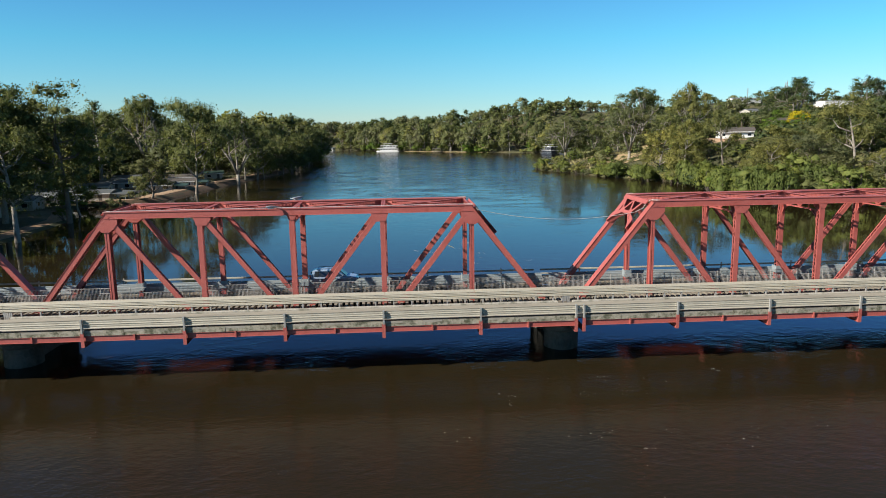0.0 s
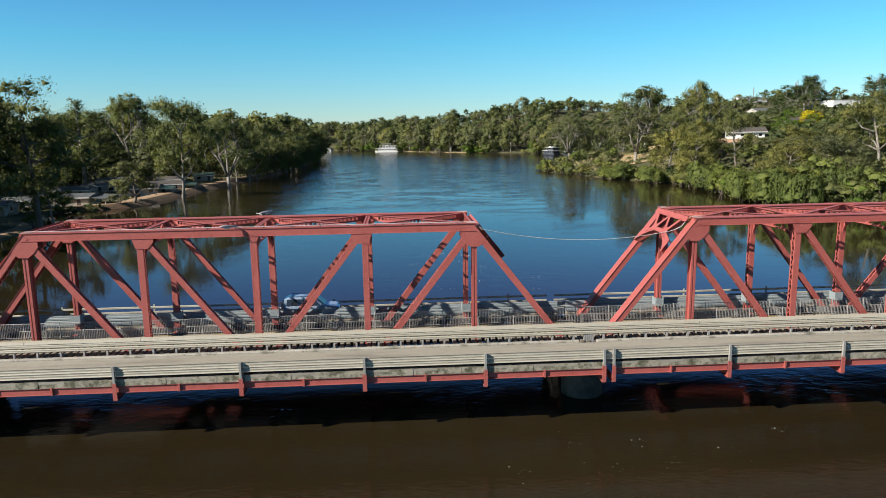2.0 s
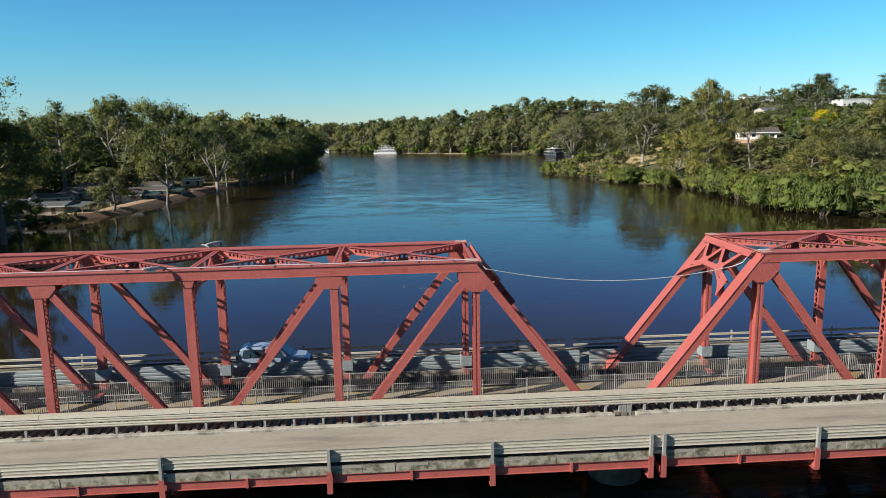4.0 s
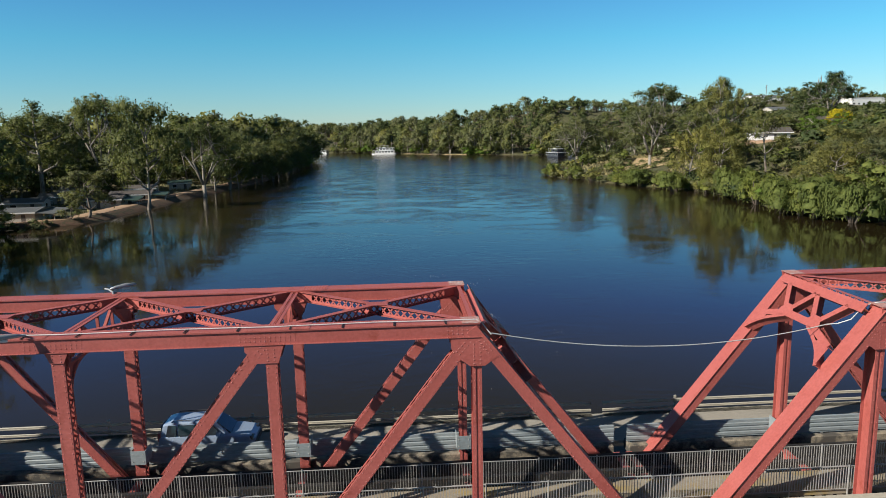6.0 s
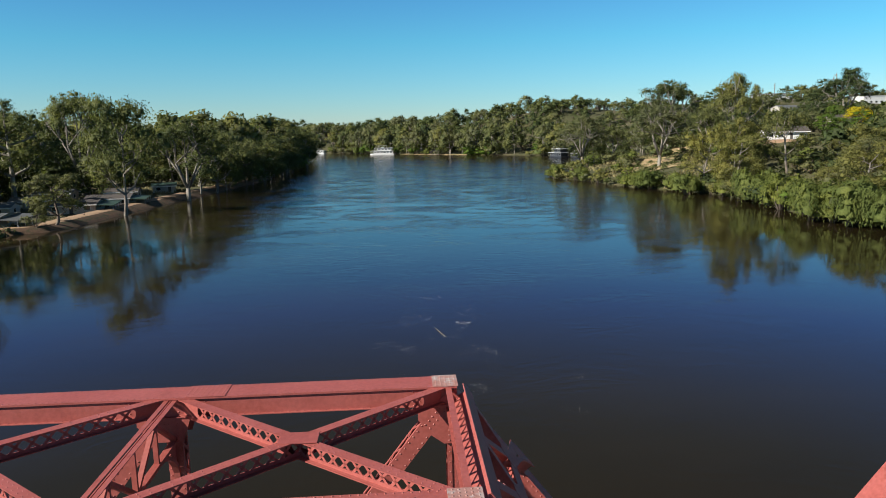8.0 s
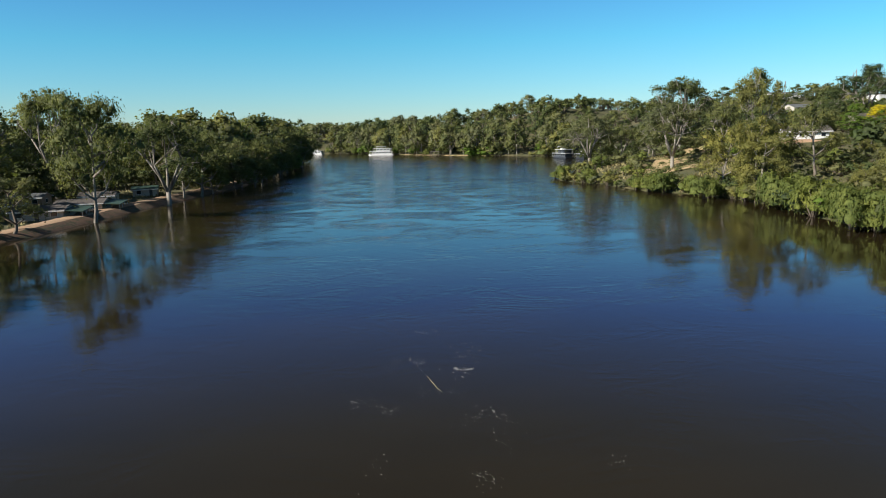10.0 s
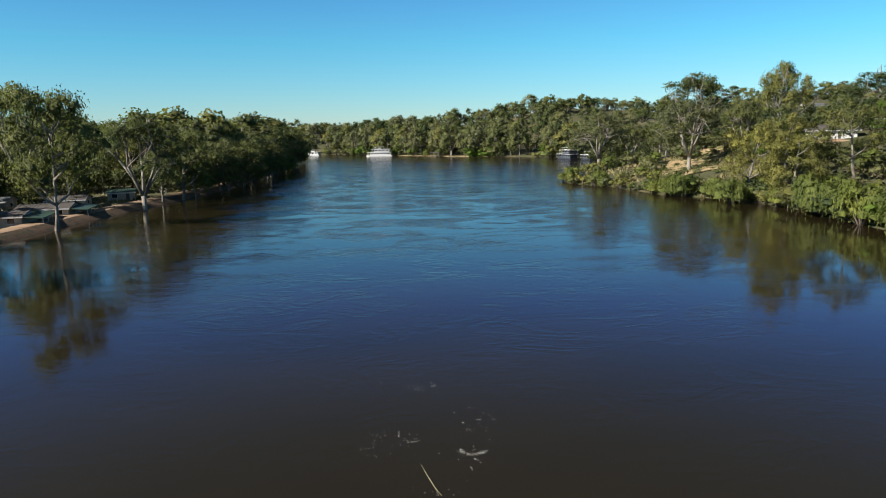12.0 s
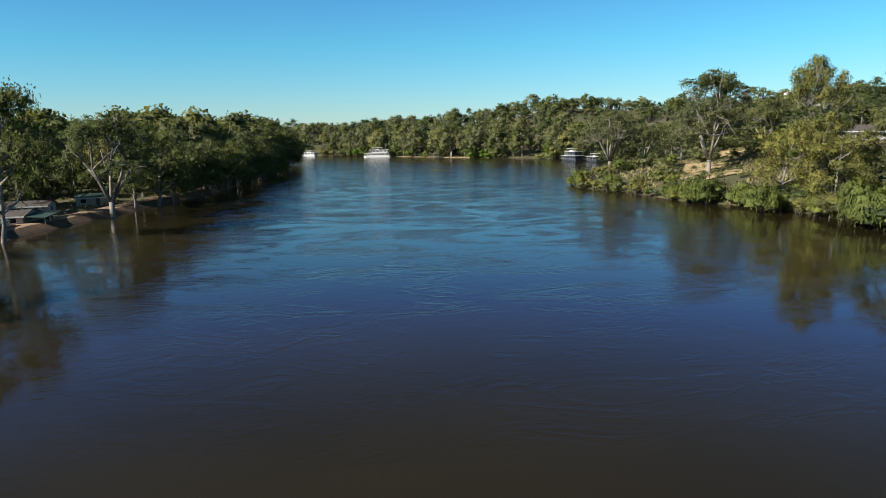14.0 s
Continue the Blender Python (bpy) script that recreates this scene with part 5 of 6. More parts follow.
KINDS = {
    # name: (maker, how many shapes, label, category)
    "big": (lambda s: gum(s, 26, 8.5, 0.3, 60, 9500, 0.36, BARK, GUMLEAF, (s % 5 - 2) * 0.06, limbs=9, low=0.42, gap=0.2), 4, "tall river red gum with a pale trunk and open crown", "gum tree"),
    # the big gum again, darker bark standing in for shade on its trunk
    "shaded": (lambda s: gum(s, 26, 9.5, 0.3, 66, 11500, 0.36, DARKBARK, GUMLEAF, 0.12, limbs=11, low=0.34, gap=0.2), 1, "tall river gum with a shade-dark leaning trunk standing in flood water", "gum tree"),
    "round": (lambda s: gum(s, 19, 8.5, 0.2, 62, 9200, 0.36, BARK, GUMLEAF, (s % 3 - 1) * 0.1, limbs=11, clump=1.05, low=0.36, gap=0.15), 4, "spreading gum tree with a dense drooping olive crown", "gum tree"),
    "olive": (lambda s: gum(s, 17, 7.0, 0.26, 46, 8500, 0.32, BARK, OLIVELEAF, (s % 3 - 1) * 0.2, limbs=8, low=0.42, clump=0.95, gap=0.25), 3, "leaning gum tree with yellowish-olive leaves and white limbs", "gum tree"),
    "dome": (lambda s: dome(s, 20, 8.5, 75, 11200, 0.33, BARK, (GREYLEAF, GUMLEAF, OLIVELEAF)[s % 3], stems=5, skirt=0.38, clump=0.15), 3, "many-stemmed gum tree with a wide domed canopy", "gum tree"),
    "grey": (lambda s: gum(s, 14, 6.5, 0.18, 46, 7200, 0.33, DARKBARK, GREYLEAF, 0.05, limbs=9, clump=1.05, low=0.32), 2, "bushy grey-green native tree", "tree"),
    "dark": (lambda s: dome(s, 22, 9.0, 90, 10500, 0.36, BARK, DARKLEAF, 0.12, 6, skirt=0.24, clump=0.18), 2, "dark dense-crowned gum with white limbs on the hillside", "tree"),
    "far": (lambda s: gum(s, 21, 8.0, 0.22, 24, 1050, 0.88, BARK, GUMLEAF, (s % 3 - 1) * 0.08, limbs=7, sides=3, clump=1.45, low=0.26, twigs=False, split=1), 5, "gum tree in the woods behind the river bank", "gum tree"),
    "farolive": (lambda s: dome(s, 18, 7.5, 36, 980, 0.84, BARK, OLIVELEAF, 0.2, 4, 3, 0.36, 0.26, 1, False), 3, "yellow-green gum tree among the distant woods", "gum tree"),
    "fargrey": (lambda s: dome(s, 18, 7.5, 36, 980, 0.84, BARK, GREYLEAF, 0.2, 4, 3, 0.36, 0.26, 1, False), 3, "grey-green gum tree among the distant woods", "gum tree"),
    "fardark": (lambda s: gum(s, 18, 6.5, 0.18, 21, 840, 0.82, DARKBARK, DARKLEAF, 0.02, limbs=7, sides=3, clump=1.45, low=0.16, twigs=False, split=1), 3, "dark bushy tree among the distant woods", "tree"),
    "fartree": (lambda s: bush(s, 12, 6.0, 210, 1.04, (GUMLEAF, GREYLEAF, GUMLEAF, DARKLEAF)[s % 4], 6, 1), 8, "tree on the far hills", "tree"),
    "farbush": (lambda s: bush(s, 5, 4.5, 170, 0.6, (WILLOWLEAF, GREYLEAF, GUMLEAF, DARKLEAF)[s % 4], 5, 1), 6, "bush on the far bank", "bush"),
    "willow": (lambda s: willow(s, 8, 6.0, 3600, 0.56, WILLOWLEAF), 4, "green weeping willow hanging to the water", "willow"),
    "bush": (lambda s: bush(s, 5, 4.0, 950, 0.29, (WILLOWLEAF, OLIVELEAF, GUMLEAF, WILLOWLEAF, OLIVELEAF)[s % 5], 8), 5, "rounded green bush on the river bank", "bush"),
    "bright": (lambda s: bush(s, 5, 4.5, 1500, 0.28, LIMELEAF, 7), 2, "fresh green bush at the water's edge", "bush"),
    "scrub": (lambda s: bush(s, 4.5, 4.2, 600, 0.34, (GREYLEAF, GUMLEAF, OLIVELEAF)[s % 3], 7), 5, "grey-green scrub on the slope", "bush"),
    "lime": (lambda s: gum(s, 11, 4.8, 0.2, 32, 3600, 0.28, DARKBARK, LIMELEAF, 0.0, limbs=8, clump=1.2, low=0.3), 1, "bright green garden tree beside a house", "tree"),
    "yellow": (lambda s: gum(s, 9, 4.2, 0.2, 28, 2600, 0.30, DARKBARK, YELLOWLEAF, 0.0, limbs=8, clump=1.2, low=0.3), 1, "yellow-flowering garden tree on the hillside", "tree"),
    "sapling": (lambda s: gum(s, 9, 3.2, 0.22, 30, 4200, 0.22, DARKBARK, GREYLEAF, 0.0, limbs=8, clump=1.0, low=0.4), 2, "small grey-green tree standing in the flood water", "tree"),
}
STOCK = {}


def grown(maker, seed):
    """Trunk, crown and the height of a kind of tree."""
    t, c = maker(seed)
    co = np.empty(len(c.vertices) * 3, np.float32)
    c.vertices.foreach_get("co", co)
    return t, c, float(np.sort(co[2::3])[-12])


def tree(kind, x, y, tall, turn=None, shape=None, z=None, wide=1.0):
    """Plant a tree of a kind at x, y with its height."""
    maker, count, label, category = KINDS[kind]
    rnd = random.Random(int(x * 37 + y * 101 + tall * 7))
    k = rnd.randrange(count) if shape is None else shape
    if (kind, k) not in STOCK:
        STOCK[kind, k] = grown(maker, 11 * k + len(kind) * 5 + 3)
    t, c, own = STOCK[kind, k]
    name = {"willow": "willow", "bush": "bush", "scrub": "bush", "bright": "bush"}.get(kind, "gum_tree" if "gum" in category else "tree")
    e = thing(name, label, category, {"far": "distant woods", "farolive": "distant woods", "fardark": "distant woods"}.get(kind, "trees of the river bank"))
    s = tall / own
    zz = float(height(x, y)) if z is None else z
    e.matrix_basis = pose(x, y, zz, 0, 0, rnd.uniform(0, 360) if turn is None else turn) @ Matrix.Diagonal((s * wide, s * wide, s, 1))
    stem = part("trunk", t, None, e)
    if name in ("willow", "bush"):
        tagged(stem, kind="stuff")
    part("crown", c, None, e)
    return e


def stock(kind, x, y, tall):
    maker, count, label, category = KINDS[kind]
    k = random.Random(int(x * 37 + y * 101 + tall * 7)).randrange(count)
    if (kind, k) not in STOCK:
        STOCK[kind, k] = grown(maker, 11 * k + len(kind) * 5 + 3)
    return STOCK[kind, k][:2], STOCK[kind, k][2]


def woods(name, label, plan):
    """Far woods as one mesh: rows of kind, x, y, height and width."""
    verts, tris, mats, slots, bent = [], [], [], [], []
    at = 0
    for kind, x, y, tall, wide in plan:
        meshes, own = stock(kind, x, y, tall)
        rnd = random.Random(int(x * 13 + y * 7))
        s = tall / own
        m = np.array(pose(x, y, float(height(x, y)), 0, 0, rnd.uniform(0, 360)) @ Matrix.Diagonal((s * wide, s * wide, s, 1)))
        for me in meshes:
            co = np.empty(len(me.vertices) * 3, np.float32)
            me.vertices.foreach_get("co", co)
            me.calc_loop_triangles()
            ix = np.empty(len(me.loop_triangles) * 3, np.int32)
            me.loop_triangles.foreach_get("vertices", ix)
            corner = np.empty(len(me.loop_triangles) * 3, np.int32)
            me.loop_triangles.foreach_get("loops", corner)
            nor = np.empty(len(me.loops) * 3, np.float32)
            me.corner_normals.foreach_get("vector", nor)
            bent.append(unit(nor.reshape(-1, 3)[corner] @ np.linalg.inv(m[:3, :3])))
            verts.append(co.reshape(-1, 3) @ m[:3, :3].T + m[:3, 3])
            tris.append(ix + at)
            at += len(me.vertices)
            if me.materials[0] not in slots:
                slots.append(me.materials[0])
            mats.append(np.full(len(ix) // 3, slots.index(me.materials[0]), np.int32))
    v, t, k = np.concatenate(verts), np.concatenate(tris), np.concatenate(mats)
    me = bpy.data.meshes.new(name)
    me.vertices.add(len(v))
    me.vertices.foreach_set("co", v.astype(np.float32).ravel())
    me.loops.add(len(t))
    me.loops.foreach_set("vertex_index", t)
    me.polygons.add(len(k))
    me.polygons.foreach_set("loop_start", np.arange(len(k)) * 3)
    for mat in slots:
        me.materials.append(mat)
    me.polygons.foreach_set("material_index", k)
    me.update(calc_edges=True)
    me.normals_split_custom_set(np.concatenate(bent).tolist())
    return tagged(part(name, me, None), label, "woods", kind="stuff")


# west bank: trees standing in the flood, then the woods behind
tree("round", -63.6, 224, 30.3, 250, 1, 0.0, 0.68)
tree("dome", -58.5, 260, 24.5, 40, 1, 0.0, 1.1)
tree("sapling", -70.0, 201.5, 12.3, 0, 0, 0.2, 1.25)
tree("sapling", -71.5, 197, 6.5, 80, 1, 0.2)
tree("big", -69.0, 129, 24, 120, 1, 0.0)
tree("big", -86, 152, 31, 200, 2)
tree("big", -80, 138, 27, 20, 3)
tree("shaded", -71.8, 155.6, 31.5, 160, 0, 0.0, 0.95)
tree("olive", -75.5, 169, 13, 40, 1, 0.3, 0.9)
tree("bush", -74, 158, 3.2)
tree("bush", -77, 186, 3.5)
tree("bush", -72.5, 190.5, 3.0)
tree("scrub", -78, 191, 4.0)
tree("bush", -83, 189, 4.2)
tree("bush", -86, 183, 4.5)
rw = random.Random(5)
for i in range(24):
    y = 276 + i * 11 + rw.uniform(-4, 4)
    x = float(shore(LEFT, y)) + rw.uniform(-4.0, 3.0)
    tree(rw.choice(("round", "round", "olive", "grey", "round")) if y < 420 else rw.choice(("round", "far", "far", "grey")), x, y, rw.uniform(16, 22.5), z=0.0)
for i in range(10):
    y = 300 + i * 24 + rw.uniform(-6, 6)
    tree("scrub", float(shore(LEFT, y)) - rw.uniform(0, 6), y, rw.uniform(3, 5.5))
for i in range(16):
    y = 292 + i * 10 + rw.uniform(-4, 4)
    tree(rw.choice(("grey", "round", "round")), float(shore(LEFT, y)) + rw.uniform(-1.5, 3.5), y, rw.uniform(9, 13.5), z=-0.6)
tree("lime", -47.5, 425, 11, 0, 0, -1.0, 1.0)
tree("big", -100.8, 244, 30.5, 90, 1, None, 1.1)
tree("dome", -95.4, 274, 32.5, 45, 1, None, 0.8)
taken = [(-100.8, 244), (-95.4, 274)]


def free(x, y, gap):
    if any((x - a) ** 2 + (y - b) ** 2 < gap * gap for a, b in taken):
        return False
    taken.append((x, y))
    return True


HOUSES_LEFT = ((-84, 201), (-95, 193), (-96, 207), (-94, 222), (-78, 231), (-76, 247), (-73, 263), (-95, 243), (-100, 205), (-104, 240), (-98, 262), (-76, 285), (-96, 180), (-94, 160), (-88, 300))
HOUSES_RIGHT = ((144, 299), (134, 299), (154, 299), (180, 318), (245.5, 470), (303, 480), (320, 480), (338, 480), (150, 395), (273, 540), (262, 540), (284, 540), (179.5, 304))
# open lanes from the river to the houses: x, y, height of the lowest part in view, half width
LANES = ((148, 296, 14.0, 8), (139, 290, 11.2, 7), (152, 291, 11.2, 6), (179.5, 304, 18.0, 3), (245.5, 470, 28, 5), (312, 480, 32, 12), (273, 540, 42, 8), (180, 318, 19.5, 3), (103, 306, 5.2, 5), (98, 284, 4.6, 4), (110, 315, 6.5, 9))


def screens(x, y, top):
    """Whether a crown this high would close one of the lanes."""
    for hx, hy, hz, half in LANES:
        if y > hy - 2 or y < 60:
            continue
        for cy in (20.0, 70.0, 92.0) if hy > 300 else (60.0, 92.0):
            k = (y - cy) / (hy - cy)
            if abs(x - (1.5 + (hx - 1.5) * k)) < half * k + 3.0 and top > 19.8 + (hz - 19.8) * k:
                return True
    return False


def room(x, y):
    """The height to which a crown may rise here without closing a lane."""
    top = 99.0
    for hx, hy, hz, half in LANES:
        if 60 < y < hy - 2:
            for cy in (20.0, 70.0, 92.0) if hy > 300 else (60.0, 92.0):
                k = (y - cy) / (hy - cy)
                if abs(x - (1.5 + (hx - 1.5) * k)) < half * k + 3.0:
                    top = min(top, 19.8 + (hz - 19.8) * k)
    return top


def clear(x, y, spots, gap):
    return all((x - a) ** 2 + (y - b) ** 2 > gap * gap for a, b in spots)


left_plan = []
n = 0
while n < 150:
    y = rw.uniform(90, 560)
    x = float(shore(LEFT, y)) - (37 if 165 < y < 268 else 12) - rw.random() ** 1.3 * 105
    if not free(x, y, 8.5) or not clear(x, y, HOUSES_LEFT, 8.5):
        n += 0.2
        continue
    near = y < 330 and x > -92
    tall = rw.uniform(22, 31) * (1.0 if y < 250 else 0.84 if y < 340 else 0.96)
    if 155 < y < 265:
        # the sun reaches the levee over the low shacks
        tall = min(tall, 0.61 * (float(shore(LEFT, y)) - x))
    if near:
        tree(rw.choice(("big", "round", "big", "olive")), x, y, tall)
    else:
        left_plan.append((rw.choice(("far", "fargrey", "farolive", "farolive", "fargrey")), x, y, tall, 1.2))
    n += 1
for i in range(90):
    y = rw.uniform(100, 480)
    x = float(shore(LEFT, y)) - rw.uniform(26 if y < 300 else 10, 110)
    if clear(x, y, HOUSES_LEFT, 9):
        left_plan.append((rw.choice(("farbush", "fartree", "fardark")), x, y, rw.uniform(4, 10), 1.3))
for i in range(45):
    y = rw.uniform(105, 345)
    x = float(shore(LEFT, y)) - rw.uniform(24, 60)
    if clear(x, y, HOUSES_LEFT, 6) and not (165 < y < 268 and x > float(shore(LEFT, y)) - 40):
        left_plan.append((rw.choice(("fardark", "far", "fargrey")), x, y, rw.uniform(8, 15), 1.15))
woods("left_woods", "dense olive-green gum woods behind the flooded bank", left_plan)
# far reach of the river: a front row of tall gums on the bank, woods behind
far_plan = []
for i in range(46):
    y = 515 + i * 3.9 + rw.uniform(-1.5, 1.5)
    x = float(shore(RIGHT, y)) + rw.uniform(3, 12)
    if 530 < y < 548:
        continue
    taken.append((x, y))
    far_plan.append((rw.choice(("far", "fargrey", "far", "fargrey", "farolive")), x, y, rw.uniform(17, 26), rw.uniform(0.7, 1.0)))
n = 0
while n < 95:
    x, y = rw.uniform(-280, 150), rw.uniform(500, 860)
    d = (x - float(shore(RIGHT, y))) * 0.55
    if d < 6 or not free(x, y, 11):
        n += 0.1
        continue
    far_plan.append((rw.choice(("far", "fargrey", "far", "fargrey", "fardark")), x, y, rw.uniform(10, 20), 1.2))
    n += 1
for x, y, tall in ((30, 660, 27), (112, 600, 24), (120, 606, 20), (-10, 690, 25), (66, 640, 24)):
    far_plan.append(("fardark", x, y, tall, 0.75))
for y, k, tall in ((536, 12, 9), (624, 7, 9)):
    far_plan.append(("lime", float(shore(RIGHT, y)) + k, y, tall, 1.2))
for x, y, tall, wide in ((57, 566, 8.0, 1.2), (70, 557, 7.0, 1.2), (64, 563, 6.0, 1.1), (-22, 650, 8.5, 1.0)):
    tree("bright", x, y, tall, wide=wide)
for i in range(30):
    y = 458 + i * 7.2
    x = float(shore(RIGHT, y)) + rw.uniform(-1.0, 3)
    if 470 < y < 514 or 530 < y < 548 or (570 < y < 618 and i % 3):
        continue
    tree(rw.choice(("willow", "bright", "scrub", "bush")), x, y, rw.uniform(3.5, 7.5))
# east bank: a hem of willows and bushes along the water
for i, y in enumerate(np.arange(118, 330, 3.6)):
    y = float(y) + rw.uniform(-1.5, 1.5)
    x = float(shore(RIGHT, y))
    big = 6.2 if y < 215 else 4.6 if y < 268 else 3.6
    tree("willow" if (i % 3 == 1 and y < 275) or i % 7 == 0 else rw.choice(("bush", "bush", "scrub", "scrub", "grey" if y < 240 else "bush", "bright" if i % 4 == 0 else "bush")), x + rw.uniform(-0.5, 3.0), y, big * rw.uniform(0.6, 1.25), z=0.3, wide=rw.uniform(0.9, 1.25))
    if i % 3 != 0:
        xx, yy, hh = x + rw.uniform(6, 12), y + rw.uniform(-3, 3), big * rw.uniform(0.6, 1.1)
        if not screens(xx, yy, float(height(xx, yy)) + hh):
            tree(rw.choice(("bush", "scrub", "bush", "scrub")), xx, yy, hh)
for i, y in enumerate(np.arange(322, 460, 8)):
    tree(rw.choice(("bush", "willow", "scrub")), float(shore(RIGHT, float(y))) + rw.uniform(1, 5), float(y), rw.uniform(3.5, 5.5))
for x, y, tall, wide in ((83, 258, 6.5, 1.0), (94.5, 214, 9.0, 0.95), (97, 205, 8.0, 0.9), (88, 181, 8.5, 1.05), (90, 172, 9.5, 1.1), (93, 164, 8.5, 1.0), (86, 238, 6.5, 1.0), (66, 312, 5.0, 0.9), (72, 300, 4.8, 1.0)):
    tree("willow", x, y, tall, z=0.2, wide=wide)
for i in range(22):
    y = 122 + i * 2.6 + rw.uniform(-1, 1)
    x = float(shore(RIGHT, y)) + rw.uniform(3, 16)
    tree(("olive", "bush", "willow", "grey", "bush")[i % 5], x, y, rw.uniform(6, 10), wide=1.1)
# gums that stand out on the bank
STANDING = (
    ("dome", 100.5, 297, 22.5, 30, 2, 5.0, 1.25), ("dome", 116.3, 330, 28.5, 200, 1, None, 1.1), ("dome", 113.8, 266, 28.0, 90, 0, None, 0.75),
    ("dome", 80.5, 330, 20.5, 150, 2, 4.2, 1.2), ("round", 88, 338, 17, 200, 2, None, 1.05), ("dome", 98, 345, 17, 90, 1, None, 1.0),
    ("olive", 97.5, 231, 17.5, 190, 0, 0.2, 1.05), ("olive", 94.5, 247, 18.5, 170, 1, 1.0, 0.85), ("olive", 109.4, 228, 17.0, 20, 1, 7.0, 0.9),
    ("olive", 106, 250, 17, 60, 1, None, 0.85), ("round", 109, 259, 17.5, 250, 0, None, 0.9),
    ("olive", 123, 180, 21, 120, 2, None, 0.9), ("olive", 101.5, 185, 15.5, 30, 2, 1.0, 1.0), ("grey", 108, 196, 12, 0, 0, None, 1.2), ("grey", 110, 176, 12, 100, 1, None, 1.2), ("olive", 118, 206, 13, 40, 0, None, 1.2),
    ("round", 122, 284, 9, 10, 1, None, 1.0), ("grey", 118, 272, 6, 90, 1, None, 1.2),
    ("dome", 122, 306, 15, 77, 1, None, 1.1), ("round", 127, 314, 17, 15, 3, None, 1.0), ("round", 108, 336, 17, 15, 0, None, 1.1),
    ("lime", 112, 262, 12, 0, 0, None, 1.2), ("lime", 158, 284, 5, 0, 0, None, 1.3), ("lime", 164, 290, 6, 50, 0, None, 1.3), ("yellow", 179.5, 304, 8.0, 0, 0, None, 1.5), ("lime", 176, 296, 7.5, 30, 0, None, 1.3), ("lime", 160, 292, 7.5, 80, 0, None, 1.2), ("lime", 120, 340, 13, 0, 0, None, 1.4), ("lime", 168, 302, 9.5, 10, 0, None, 1.0),
    ("dome", 107, 528, 22, 100, 2, None, 0.8),
    ("dark", 201, 345, 25, 0, 0, None, 1.25), ("dark", 240, 345, 22, 50, 1, None, 1.2), ("dark", 186, 342, 13, 90, 1, None, 1.1), ("dark", 262, 300, 20, 20, 1, None, 1.2), ("dark", 212, 390, 13, 20, 0, None, 1.2))
for kind, x, y, tall, turn, shape, z, wide in STANDING:
    tree(kind, x, y, tall, turn, shape, z, wide)
    taken.append((x, y))
right_plan = []
n = 0
while n < 190:
    y = rw.uniform(120, 520)
    d = 14 + rw.random() ** 1.25 * 190
    x = float(shore(RIGHT, y)) + d
    tall = rw.uniform(7, 12) if d < 110 else rw.uniform(9, 14)
    if (262 < y < 326 and x < 121) or not free(x, y, 8.5) or not clear(x, y, HOUSES_RIGHT, 9.5) or screens(x, y, float(height(x, y)) + tall):
        n += 0.2
        continue
    near = x < 138 and y < 345
    if near:
        tree(rw.choice(("olive", "dome", "grey", "dome", "round", "lime" if d > 60 and x % 3 < 1 else "olive")), x, y, tall, wide=rw.uniform(1.0, 1.25))
    else:
        right_plan.append((rw.choice(("far", "farolive", "fardark", "fargrey", "far")), x, y, tall, 1.3))
    n += 1
for i in range(26):
    x, y = rw.uniform(122, 172), rw.uniform(262, 286)
    tree("scrub", x, y, rw.uniform(1.2, 2.6), wide=1.2)
n = 0
while n < 110:
    y = rw.uniform(150, 330)
    d = 10 + rw.random() * 60
    x = float(shore(RIGHT, y)) + d
    tall = rw.uniform(2.5, 5.5)
    if not clear(x, y, HOUSES_RIGHT, 7) or screens(x, y, float(height(x, y)) + tall):
        n += 0.2
        continue
    tree("scrub", x, y, tall)
    n += 1
for i in range(190):
    y = rw.uniform(130, 400)
    d = 8 + rw.random() * 150
    x = float(shore(RIGHT, y)) + d
    tall = rw.uniform(2.5, 6) if d < 70 else rw.uniform(5, 9)
    if screens(x, y, float(height(x, y)) + tall):
        tall = 2.0
    if clear(x, y, HOUSES_RIGHT, 8) and not screens(x, y, float(height(x, y)) + tall):
        right_plan.append(("farbush" if d < 70 else "fartree", x, y, tall, 1.3))
for i in range(70):
    x, y = rw.uniform(92, 118), rw.uniform(264, 324)
    if x > float(shore(RIGHT, y)) + 12:
        right_plan.append(("farbush", x, y, rw.uniform(0.5, 1.4), 1.4))
for i in range(40):
    x, y = rw.uniform(148, 178), rw.uniform(266, 296)
    if clear(x, y, HOUSES_RIGHT, 6):
        right_plan.append(("farbush", x, y, rw.uniform(1.0, 2.2), 1.4))
for i in range(60):
    y = rw.uniform(150, 262)
    x = float(shore(RIGHT, y)) + rw.uniform(0.5, 9)
    right_plan.append(("farbush", x, y, rw.uniform(2.0, 4.5), 1.2))
for i in range(330):
    x, y = rw.uniform(118, 235), rw.uniform(200, 400)
    d = x - float(shore(RIGHT, y))
    tall = min(rw.uniform(5, 10), room(x, y) - float(height(x, y)))
    if d > 34 and tall > 1.2 and clear(x, y, HOUSES_RIGHT, 6):
        right_plan.append((rw.choice(("fartree", "farbush", "fartree")), x, y, tall, 1.25))
woods("hill_woods", "mixed olive and grey-green trees over the hillside", right_plan)
